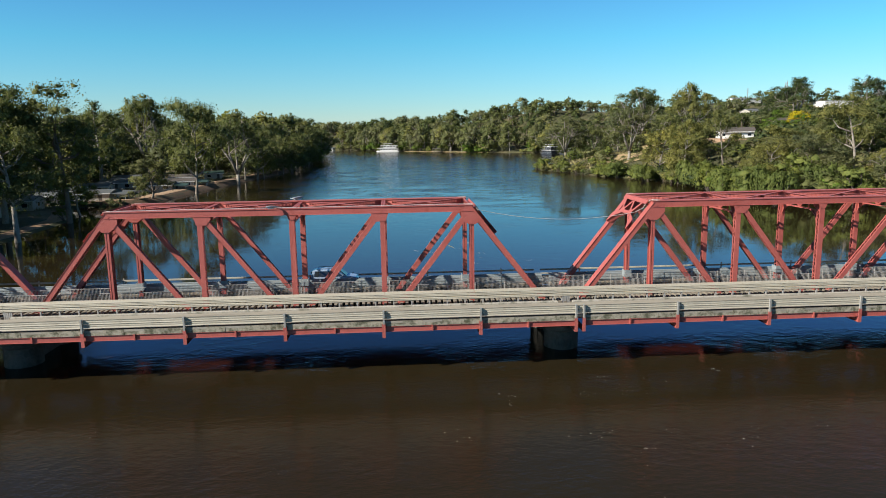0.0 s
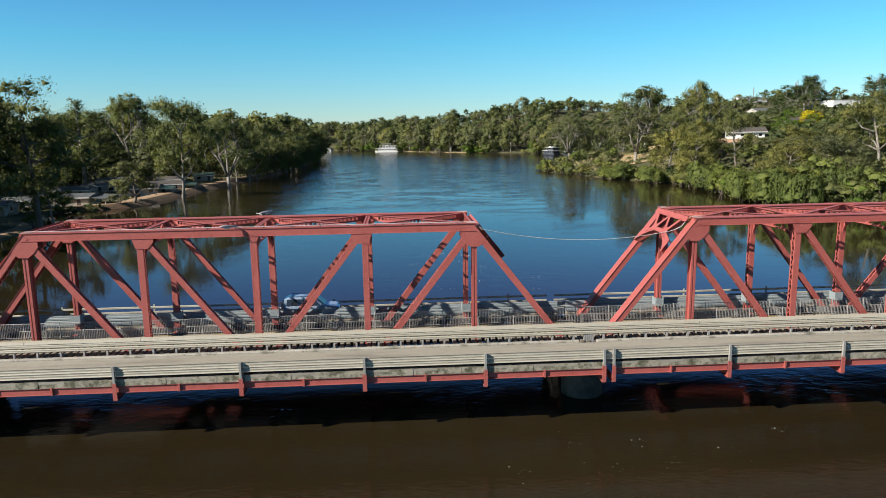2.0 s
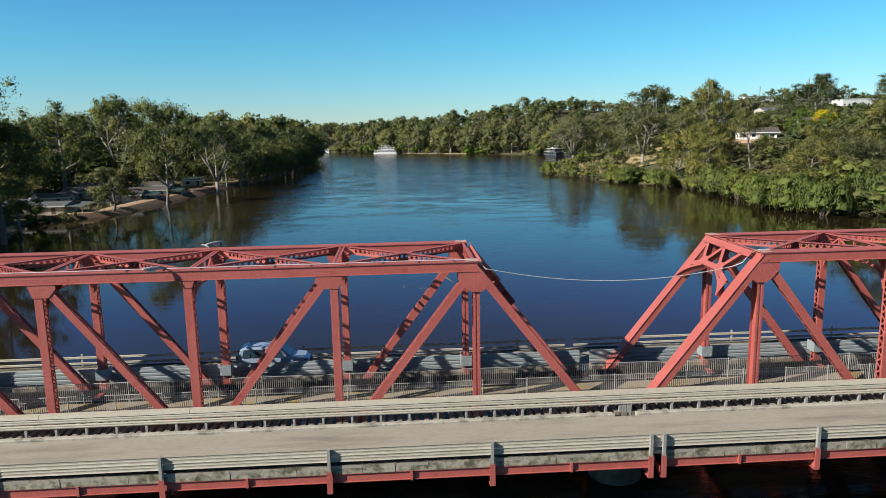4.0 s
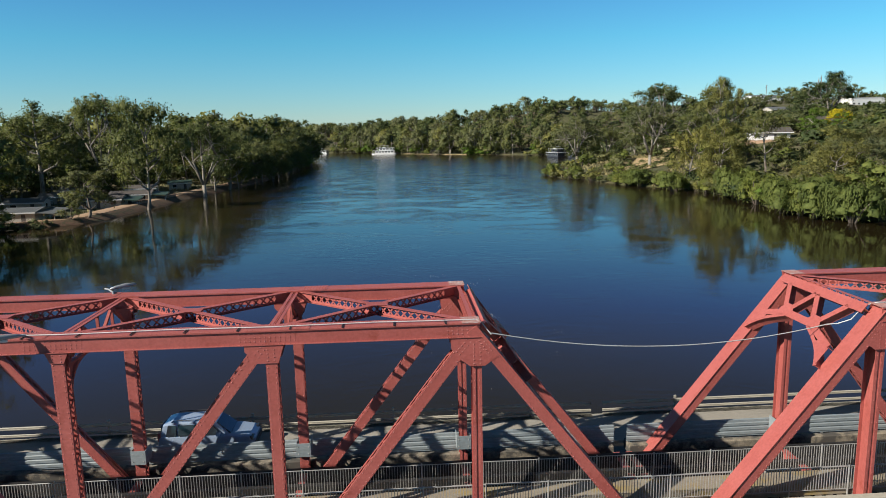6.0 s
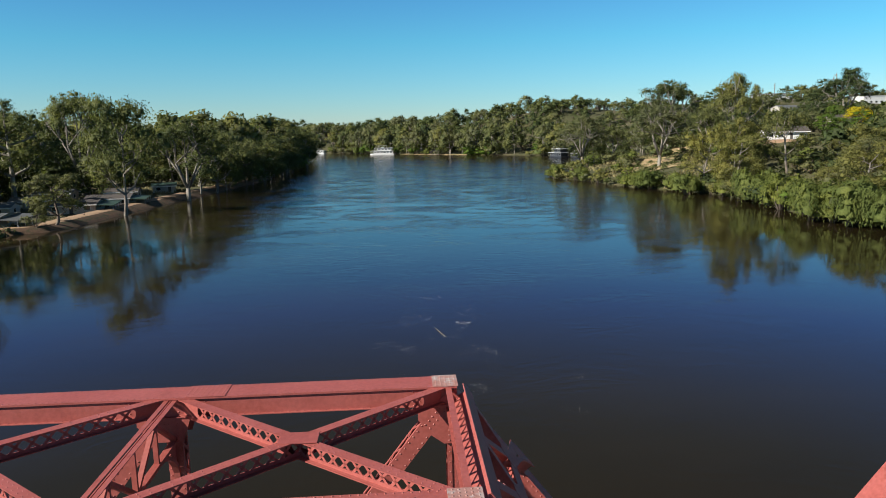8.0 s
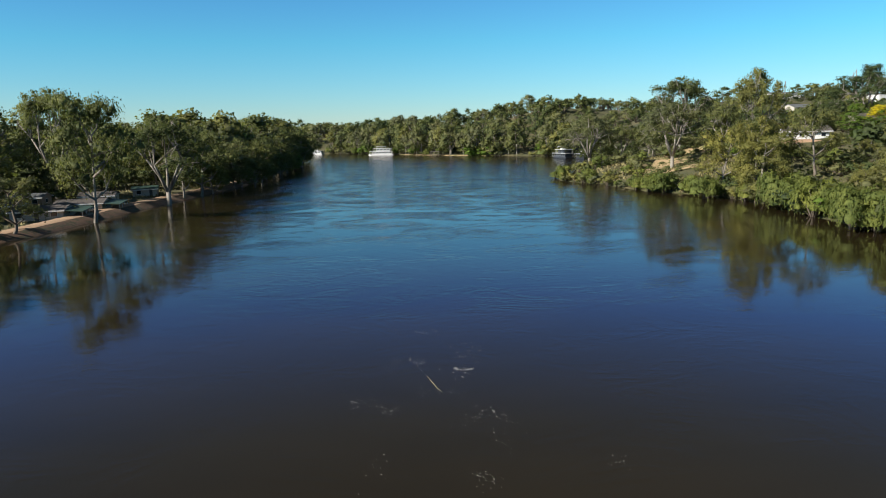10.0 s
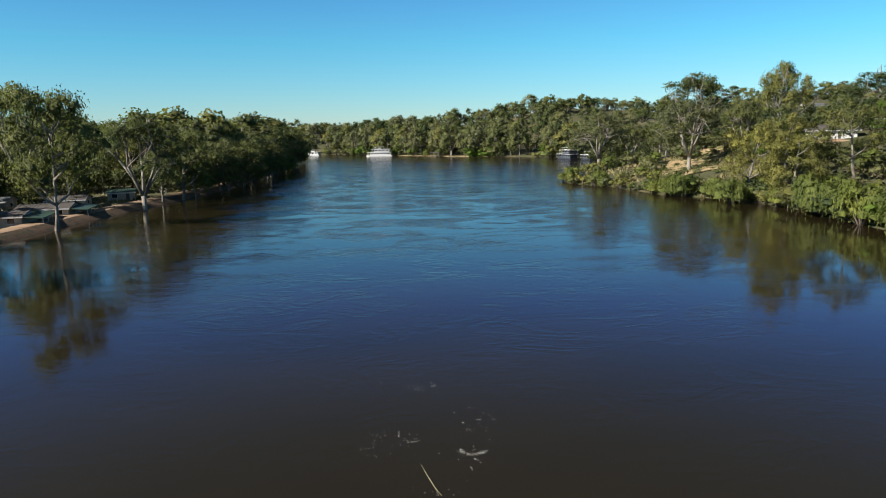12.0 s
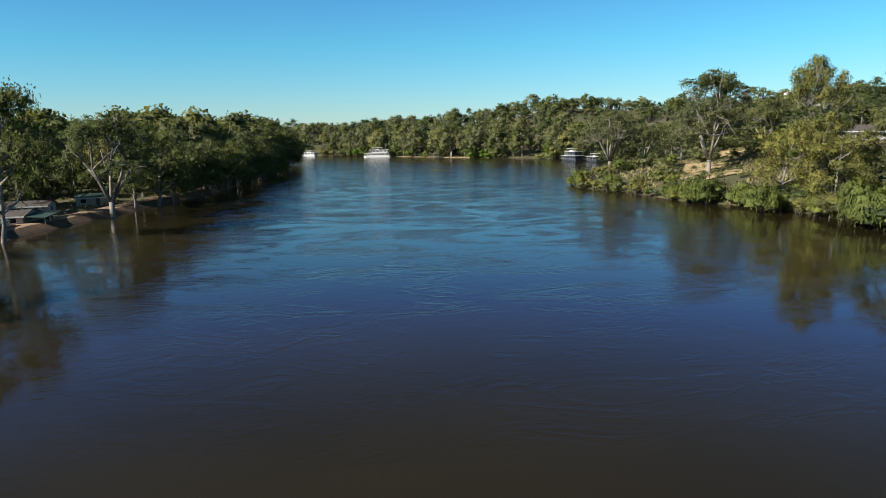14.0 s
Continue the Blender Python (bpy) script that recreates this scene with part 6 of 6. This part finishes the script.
# skyline beyond the hill
n = 0
while n < 60:
    x, y = rw.uniform(110, 520), rw.uniform(380, 900)
    tall = rw.uniform(7, 13)
    if not free(x, y, 12) or screens(x, y, float(height(x, y)) + tall) or not clear(x, y, HOUSES_RIGHT, 14):
        n += 0.2
        continue
    far_plan.append((rw.choice(("far", "fardark", "farolive", "fargrey")), x, y, tall, 1.5))
    n += 1
for i in range(130):
    y = rw.uniform(452, 700)
    if 530 < y < 548:
        continue
    far_plan.append(("farbush", float(shore(RIGHT, y)) + rw.random() ** 2 * 60 + 3, y, rw.uniform(2.5, 6), 1.3))
for gx in range(-250, 480, 14):
    for gy in range(340, 920, 14):
        x, y = gx + rw.uniform(-6, 6), gy + rw.uniform(-6, 6)
        d = (x - float(shore(RIGHT, y))) * (0.55 if y > 500 else 1)
        tall = rw.uniform(5, 12) if y < 735 else rw.uniform(8, 15)
        if screens(x, y, float(height(x, y)) + tall):
            tall = 2.6
        if d > (40 if y < 450 else 10) and clear(x, y, HOUSES_RIGHT, 12) and y < 850 and rw.random() < (0.6 if y > 560 and x < 230 else 0.45 if y > 735 else 0.28 if x > 60 else 0.2):
            far_plan.append(("fartree", x, y, tall, 1.25))
woods("far_woods", "olive-green gum woods on the far bank and the hills", far_plan)


def grass():
    """Dry tufts over the open slopes of the east bank and along the levee."""
    rg = np.random.RandomState(4)
    n = 15000
    y = rg.uniform(165, 340, n)
    right = rg.uniform(0, 1, n) < 0.8
    x = np.where(right, shore(RIGHT, y) + 2 + rg.uniform(0, 1, n) * 75, shore(LEFT, y) - 8.5 - rg.uniform(0, 1, n) * 30)
    z = height(x, y)
    bare = (noise_field(x, y) < 0.45) | ((x > 122) & (y > 250))
    x, y, z = x[~bare], y[~bare], z[~bare]
    n = len(x)
    az = rg.uniform(0, 6.28, n)
    h, w = rg.uniform(0.35, 0.95, n), rg.uniform(0.2, 0.5, n)
    dx, dy = np.cos(az) * w, np.sin(az) * w
    lean = rg.normal(0, 0.18, (n, 2))
    a = np.stack([x - dx, y - dy, z - 0.1], -1)
    b = np.stack([x + dx, y + dy, z - 0.1], -1)
    c = np.stack([x + lean[:, 0], y + lean[:, 1], z + h], -1)
    d = np.stack([x - dy, y + dx, z - 0.1], -1)
    v = np.stack([a, b, c, d], 1).reshape(-1, 3)
    i = np.arange(n) * 4
    f = np.concatenate([np.stack([i, i + 1, i + 2], -1), np.stack([i + 3, i, i + 2], -1)])
    sh = Shape()
    sh.v, sh.f = v.tolist(), f.tolist()
    tagged(part("grass", sh, DRYGRASS), "dry straw and olive grass tufts on the open bank", "grass", kind="stuff")


def noise_field(x, y):
    return 0.5 + 0.25 * np.sin(x * 0.31 + 1.3 * np.sin(y * 0.17)) + 0.25 * np.sin(y * 0.27 + 1.7 * np.sin(x * 0.13))


grass()


# ---- houses and boats ----
def house(x, y, turn, length, depth, wall_h, roof_h, wall, roof, label, category="house", verandah=False, eave=0.5, z=None, awning=None):
    """A gabled house with windows, a door and an overhanging sheet roof."""
    z = float(height(x, y)) - 0.15 if z is None else z
    t = thing("house", label, category, "houses by the river", at=(x, y, z), turn=turn)
    L, D = length / 2, depth / 2
    body = Shape()
    for s in (-1, 1):
        body.box(-L, L, s * D - 0.08, s * D + 0.08, 0, wall_h)
        body.box(s * L - 0.08, s * L + 0.08, -D + 0.08, D - 0.08, 0, wall_h)
        body.add([(s * L - 0.08, -D, wall_h), (s * L - 0.08, D, wall_h), (s * L - 0.08, 0, wall_h + roof_h), (s * L + 0.08, -D, wall_h), (s * L + 0.08, D, wall_h), (s * L + 0.08, 0, wall_h + roof_h)], [(0, 1, 2), (3, 5, 4), (0, 3, 4, 1), (1, 4, 5, 2), (2, 5, 3, 0)])
    body.box(-L, L, -D, D, -1.5, 0.05)
    part("wall", body, wall, t)
    rf = Shape()
    for s in (-1, 1):
        ey, ez = s * (D + eave), wall_h - roof_h * eave / D
        rf.add([(-L - eave, ey, ez), (L + eave, ey, ez), (L + eave, 0, wall_h + roof_h), (-L - eave, 0, wall_h + roof_h), (-L - eave, ey, ez + 0.12), (L + eave, ey, ez + 0.12), (L + eave, 0, wall_h + roof_h + 0.12), (-L - eave, 0, wall_h + roof_h + 0.12)], [(0, 1, 2, 3), (4, 7, 6, 5), (0, 4, 5, 1), (1, 5, 6, 2), (2, 6, 7, 3), (3, 7, 4, 0)])
    ro = part("roof", rf, roof, t)
    for s in (-1, 1):
        ey, ez = s * (D + eave), wall_h - roof_h * eave / D
        part("fascia", Shape().box(-L - eave, L + eave, ey - 0.03 + s * 0.04, ey + 0.03 + s * 0.04, ez - 0.14, ez + 0.16), WHITE, t)
    rib = Shape()
    n = int((2 * L + 2 * eave) / 0.8)
    for i in range(n + 1):
        xx = -L - eave + i * (2 * L + 2 * eave) / n
        for s in (-1, 1):
            rib.beam((xx, s * (D + eave), wall_h - roof_h * eave / D + 0.13), (xx, 0, wall_h + roof_h + 0.13), 0.05, 0.04, (1, 0, 0))
    part("roof_rib", rib, roof, ro)
    for s in (-1, 1):
        k = max(2, int(length / 3.2))
        for i in range(k):
            xx = -L + length * (i + 0.5) / k
            if s < 0 and i == k // 2:
                part("door", Shape().box(xx - 0.45, xx + 0.45, s * D - 0.11, s * D + 0.11, 0.05, 2.1), DARKROOF, t)
                continue
            w = part("window", Shape().box(xx - 0.75, xx + 0.75, s * D - 0.1, s * D + 0.1, 0.9, 2.05), WHITE, t)
            part("pane", Shape().box(xx - 0.67, xx + 0.67, s * D - 0.115, s * D + 0.115, 0.97, 1.98), GLASS, w)
    for s in (-1, 1):
        w = part("window", Shape().box(s * L - 0.1, s * L + 0.1, -0.7, 0.7, 0.9, 2.05), WHITE, t)
        part("pane", Shape().box(s * L - 0.115, s * L + 0.115, -0.62, 0.62, 0.97, 1.98), GLASS, w)
    if verandah:
        vr = Shape().add([(L, -D - eave, wall_h - 0.1), (L + 4.4, -D - eave, wall_h - 0.55), (L + 4.4, D + eave, wall_h - 0.55), (L, D + eave, wall_h - 0.1), (L, -D - eave, wall_h), (L + 4.4, -D - eave, wall_h - 0.35), (L + 4.4, D + eave, wall_h - 0.35), (L, D + eave, wall_h)], [(0, 3, 2, 1), (4, 5, 6, 7), (0, 1, 5, 4), (1, 2, 6, 5), (2, 3, 7, 6), (3, 0, 4, 7)])
        part("verandah_roof", vr, awning or roof, t)
        for yy in np.linspace(-D, D, 4):
            part("verandah_post", Shape().box(L + 4.1, L + 4.22, float(yy) - 0.06, float(yy) + 0.06, -1.0, wall_h - 0.5), WHITE, t)
    return t


SHACK = "cream holiday shack with a {} sheet roof behind the levee"
house(-84.5, 201, 8, 9, 12, 2.5, 0.6, CREAM, GREYROOF, SHACK.format("grey"), verandah=True)
house(-95, 193, 8, 6, 5, 2.5, 0.7, CREAM, GREYROOF, SHACK.format("grey"))
house(-96, 207, 8, 6, 5, 2.5, 0.7, CREAM, GREYROOF, SHACK.format("grey"))
house(-94, 222, 8, 9, 6.5, 2.5, 0.9, CREAM, GREYROOF, SHACK.format("grey"))
house(-78.5, 231, 12, 11, 11.5, 2.3, 0.8, CREAM, DARKROOF, "cream river shack with a dark roof and a green awning", verandah=True, awning=GREENROOF)
house(-76, 246.5, 12, 11, 11.5, 2.3, 0.8, CREAM, DARKROOF, "cream river shack with a dark roof and a green awning", verandah=True, awning=GREENROOF)
house(-80, 266, 12, 9, 8, 2.4, 0.9, CREAM, DARKROOF, SHACK.format("dark"))
house(-95, 243, 12, 10, 7, 2.5, 0.9, CREAM, GREYROOF, SHACK.format("grey"))
house(-100, 205, 5, 10, 7, 2.6, 0.9, CREAM, GREYROOF, SHACK.format("grey"))
house(-98, 262, 5, 10, 7, 2.6, 0.9, BRICKWALL, GREYROOF, SHACK.format("grey"))
house(-74, 286, 15, 7, 6, 2.4, 0.8, CREAM, GREENROOF, SHACK.format("green"))
house(-96, 180, 5, 11, 7, 2.6, 0.9, CREAM, GREYROOF, SHACK.format("grey"))
house(-94, 160, 5, 8, 6, 2.5, 0.9, CREAM, GREENROOF, SHACK.format("green"))
HILL = "{} hillside house with a {} roof among the trees"
house(148, 299, -14, 14, 8, 3.0, 1.5, WHITE, DARKROOF, HILL.format("long white", "dark tiled"), z=13.7, eave=1.0)
house(180, 318, 20, 12, 9, 3.2, 1.6, CREAM, DARKROOF, HILL.format("cream", "dark tiled"))
house(245.5, 470, 15, 15, 9, 3.4, 1.6, CREAM, GREYROOF, HILL.format("low cream", "grey"), z=float(height(245.5, 470)))
house(150, 395, 40, 14, 8, 3.2, 1.4, CREAM, GREYROOF, HILL.format("cream", "grey"))
house(319, 480, 0, 43, 14, 5.0, 0.4, WHITE, GREYROOF, "long pale flat-roofed building on the hilltop", "building", z=float(height(319, 480)) - 1.2, eave=0.2)
house(273, 540, 5, 22, 12, 5.5, 1.0, WHITE, GREYROOF, HILL.format("white hilltop", "grey"), z=float(height(273, 540)) - 3.0)


def mast(x, y, z, tall):
    t = thing("antenna_mast", "thin grey antenna mast on the hilltop roof", "antenna", at=(x, y, z))
    part("pole", Shape().beam((0, 0, 0), (0, 0, tall), 0.35, 0.35, (1, 0, 0)), GALV, t)
    for k in (0.55, 0.75, 0.92):
        part("crossarm", Shape().beam((-1.8 * (1.3 - k), 0, tall * k), (1.8 * (1.3 - k), 0, tall * k), 0.2, 0.2, (0, 0, 1)), GALV, t)


mast(276, 540, float(height(273, 540)) + 2.9, 8)


def houseboat(x, y, turn, length, wide, decks, label, hull_mat, group):
    t = thing("houseboat", label, "houseboat", group, at=(x, y, WATER_Z), turn=turn)
    L, W = length / 2, wide / 2
    rail_mat = WHITE if hull_mat is WHITE else LAMPGREY
    out = [(-L, W), (L - 2, W), (L, W * 0.5), (L, -W * 0.5), (L - 2, -W), (-L, -W)]
    n = len(out)
    hull = Shape().add([(a, b, -0.4) for a, b in out] + [(a, b, 0.7) for a, b in out], [tuple(range(n)), tuple(range(2 * n - 1, n - 1, -1))] + [(i, i + n, (i + 1) % n + n, (i + 1) % n) for i in range(n)])
    part("hull", hull, hull_mat, t)
    z = 0.7
    for d in range(decks):
        l0, l1 = -L + 1.2 + d * 1.2, L - 3.2 - d * 3.5
        cab = part("cabin", Shape().box(l0, l1, -W + 0.35, W - 0.35, z, z + 2.25), hull_mat, t)
        k = max(3, int((l1 - l0) / 2.4))
        for i in range(k):
            c = l0 + (l1 - l0) * (i + 0.5) / k
            for s in (-1, 1):
                part("window", Shape().box(c - 0.85, c + 0.85, s * (W - 0.35) - 0.03, s * (W - 0.35) + 0.03, z + 0.85, z + 1.8), GLASS, cab)
        part("window", Shape().box(l1 - 0.03, l1 + 0.03, -W + 0.8, W - 0.8, z + 0.6, z + 1.9), GLASS, cab)
        part("deck_roof", Shape().box(-L + 0.3 + d * 0.8, L - 0.6 - d * 3.2, -W - 0.1, W + 0.1, z + 2.25, z + 2.4), WHITE, t)
        for i in range(7):
            c = -L + 0.6 + d * 0.8 + (2 * L - 1.6 - d * 4) * i / 6
            for s in (-1, 1):
                part("deck_post", Shape().box(c - 0.05, c + 0.05, s * W - 0.05, s * W + 0.05, z, z + 2.25), rail_mat, t)
        for s in (-1, 1):
            part("deck_rail", Shape().box(-L + 0.6 + d * 0.8, L - 1.0 - d * 3.2, s * W - 0.03, s * W + 0.03, z + 0.9, z + 0.97).box(-L + 0.6 + d * 0.8, L - 1.0 - d * 3.2, s * W - 0.02, s * W + 0.02, z + 0.45, z + 0.5), rail_mat, t)
        z += 2.4
    part("roof_box", Shape().box(-1.5, 1.0, -1.2, 1.2, z, z + 0.5), WHITE, t)
    part("canopy", Shape().box(-L * 0.4, L * 0.35, -W * 0.7, W * 0.7, z + 1.5, z + 1.62), WHITE, t)
    for a in (-L * 0.38, L * 0.33):
        for s in (-1, 1):
            part("canopy_post", Shape().box(a - 0.05, a + 0.05, s * W * 0.65 - 0.05, s * W * 0.65 + 0.05, z, z + 1.5), rail_mat, t)
    return t


houseboat(-8, 621, 172, 20, 6.5, 2, "white double-deck houseboat moored at the far bank", WHITE, "houseboats")
houseboat(-66, 678, 160, 13, 5, 1, "white single-deck houseboat moored at the far bank", WHITE, "houseboats")
houseboat(109, 496, 110, 16, 6, 2, "dark-hulled double-deck houseboat moored behind the willows", NAVY, "houseboats")
houseboat(117, 476, 100, 14, 5.5, 1, "low dark houseboat with a white roof moored beside the bank", NAVY, "houseboats")


def jetty(x, y, turn):
    t = thing("jetty", "small dark timber jetty shelter standing in the river", "jetty", at=(x, y, WATER_Z), turn=turn)
    part("deck", Shape().box(-4, 4, -1.2, 1.2, 0.7, 0.9), TIMBER, t)
    part("roof", Shape().box(-4.2, 4.2, -1.5, 1.5, 3.2, 3.4), DARKROOF, t)
    for a in (-3.8, 0, 3.8):
        for b in (-1.1, 1.1):
            part("pile", Shape().tube([(a, b, -2), (a, b, 3.2)], 0.12, 6), DARKBARK, t)
    return t


jetty(33, 577, -40)


# the car on the far road
def wheel(t, x, y, r=0.36):
    w = part("wheel", Shape().tube([(x, y - 0.11, r), (x, y + 0.11, r)], r, 18), TYRE, t)
    part("rim", Shape().tube([(x, y - 0.12, r), (x, y + 0.12, r)], r * 0.62, 12), GALV, w)


def estate_car(x, y, z):
    t = thing("car", "silver-blue four-wheel-drive estate car on the bridge road", "car", at=(x, y, z))
    W = 0.93

    def shell(rows):
        """Body lofted across rows of x, low z, high z, half width."""
        sh = Shape()
        for a, lo, hi, w in rows:
            sh.v += [(a, -w, lo), (a, -w * 1.0, (lo + hi) / 2), (a, -w * 0.95, hi - 0.06), (a, -w * 0.82, hi), (a, w * 0.82, hi), (a, w * 0.95, hi - 0.06), (a, w * 1.0, (lo + hi) / 2), (a, w, lo)]
        for i in range(len(rows) - 1):
            for k in range(8):
                p, q = i * 8 + k, i * 8 + (k + 1) % 8
                sh.f.append((p, q, q + 8, p + 8))
        sh.f += [tuple(range(8)), tuple(range(len(rows) * 8 - 1, len(rows) * 8 - 9, -1))]
        return sh
    part("body", shell([(-2.36, 0.5, 0.95, 0.8), (-2.3, 0.36, 1.08, 0.88), (-1.6, 0.3, 1.1, W), (0.9, 0.3, 1.08, W), (1.5, 0.3, 1.04, W), (2.1, 0.34, 0.95, 0.88), (2.36, 0.42, 0.78, 0.74)]), CARBLUE, t, smooth=False)
    part("cabin", shell([(-2.28, 1.05, 1.1, 0.82), (-2.1, 1.05, 1.62, 0.76), (-1.7, 1.05, 1.72, 0.74), (0.0, 1.05, 1.74, 0.74), (0.5, 1.05, 1.66, 0.72), (1.15, 1.03, 1.1, 0.78)]), CARBLUE, t)
    for s in (-1, 1):
        for a0, a1, b0, b1 in ((-1.95, -1.45, -1.85, -1.45), (-1.35, -0.45, -1.35, -0.45), (-0.37, 0.72, -0.37, 0.3)):
            part("side_window", Shape().add([(a0, s * 0.885, 1.1), (a1, s * 0.885, 1.1), (b1, s * 0.765, 1.6), (b0, s * 0.765, 1.6), (a0, s * 0.8, 1.1), (a1, s * 0.8, 1.1), (b1, s * 0.7, 1.6), (b0, s * 0.7, 1.6)], [(0, 1, 2, 3), (4, 7, 6, 5), (0, 4, 5, 1), (1, 5, 6, 2), (2, 6, 7, 3), (3, 7, 4, 0)]), GLASS, t)
        part("roof_rail", Shape().tube([(-1.7, s * 0.62, 1.74), (-1.6, s * 0.62, 1.8), (-0.1, s * 0.62, 1.82), (0.05, s * 0.62, 1.75)], 0.022, 5), TRIM, t)
        part("mirror", Shape().box(0.55, 0.75, s * 1.0 - 0.1, s * 1.0 + 0.1, 1.1, 1.26), CARBLUE, t)
        part("headlight", Shape().box(2.12, 2.3, s * 0.66 - 0.16, s * 0.66 + 0.16, 0.72, 0.9), GLASS, t)
        part("tail_light", Shape().box(-2.36, -2.22, s * 0.76 - 0.08, s * 0.76 + 0.08, 0.85, 1.25), RED, t)
        for a in (-1.45, 1.45):
            wheel(t, a, s * 0.8)
    part("windscreen", Shape().add([(1.2, -0.7, 1.1), (1.2, 0.7, 1.1), (0.54, 0.62, 1.66), (0.54, -0.62, 1.66), (1.1, -0.7, 1.06), (1.1, 0.7, 1.06), (0.45, 0.62, 1.6), (0.45, -0.62, 1.6)], [(0, 1, 2, 3), (4, 7, 6, 5), (0, 4, 5, 1), (1, 5, 6, 2), (2, 6, 7, 3), (3, 7, 4, 0)]), GLASS, t)
    part("rear_window", Shape().box(-2.24, -2.16, -0.62, 0.62, 1.15, 1.55), GLASS, t)
    part("bumper", Shape().box(2.2, 2.42, -0.75, 0.75, 0.4, 0.62), TRIM, t)
    return t


estate_car(-6.3, 67.6, FZ)

# flecks of foam and drift on the current
fl = Shape()
rf = random.Random(9)
for site in range(46):
    if site < 26:
        cx, cy = 9 + rf.gauss(0, 3.5), rf.uniform(72, 128)
    elif site < 38:
        cx, cy = 18 + rf.gauss(0, 4), rf.uniform(38, 54)
    else:
        cx, cy = rf.uniform(-22, 24), rf.uniform(24, 48)
    turn, long_ = rf.uniform(0, 6.28), rf.uniform(0.4, 1.8)
    for i in range(rf.randrange(8, 30) if site < 26 else rf.randrange(4, 11)):
        u, w = rf.gauss(0, long_), rf.gauss(0, 0.42)
        x, y, r = cx + math.cos(turn) * u - math.sin(turn) * w, cy + math.sin(turn) * u + math.cos(turn) * w, rf.uniform(0.01, 0.026) if rf.random() < 0.8 else rf.uniform(0.026, 0.05)
        a = rf.uniform(0, 3.1)
        sh = [(x + math.cos(a + k * 1.05) * r * rf.uniform(0.6, 1.6), y + math.sin(a + k * 1.05) * r * rf.uniform(0.5, 1.2), WATER_Z + 0.012) for k in range(6)]
        fl.add(sh + [(x, y, WATER_Z + 0.03)], [(k, (k + 1) % 6, 6) for k in range(6)])
tagged(part("foam", fl, FOAM), "scattered white foam flecks drifting on the brown water", "foam", kind="stuff")

# a curl of froth and a drifting reed stem
curl = Shape()
for i in range(150):
    a = rf.uniform(2.6, 6.2)
    r = 0.55 + rf.gauss(0, 0.09)
    x, y, q = 11.3 + math.cos(a) * r * 1.2, 115.9 + math.sin(a) * r, rf.uniform(0.009, 0.026)
    curl.add([(x + math.cos(k * 1.257) * q, y + math.sin(k * 1.257) * q, WATER_Z + 0.012) for k in range(5)] + [(x, y, WATER_Z + 0.028)], [(k, (k + 1) % 5, 5) for k in range(5)])
tagged(part("froth", curl, FOAM), "curl of pale froth turning in an eddy", "foam", kind="stuff")
stem = thing("floating_stem", "long straw-coloured reed stem floating on the river", "branch", at=(8.2, 114.4, WATER_Z))
part("stem", Shape().tube([(0, 0, 0.01), (0.22, -1.0, 0.03), (0.4, -1.7, 0.03), (0.66, -2.7, 0.02), (0.98, -3.5, -0.01)], [0.013, 0.02, 0.023, 0.02, 0.012], 6), STRAW, stem, smooth=True)
part("node", Shape().tube([(0.37, -1.58, 0.03), (0.43, -1.82, 0.03)], [0.03, 0.03], 6), STRAW, stem)
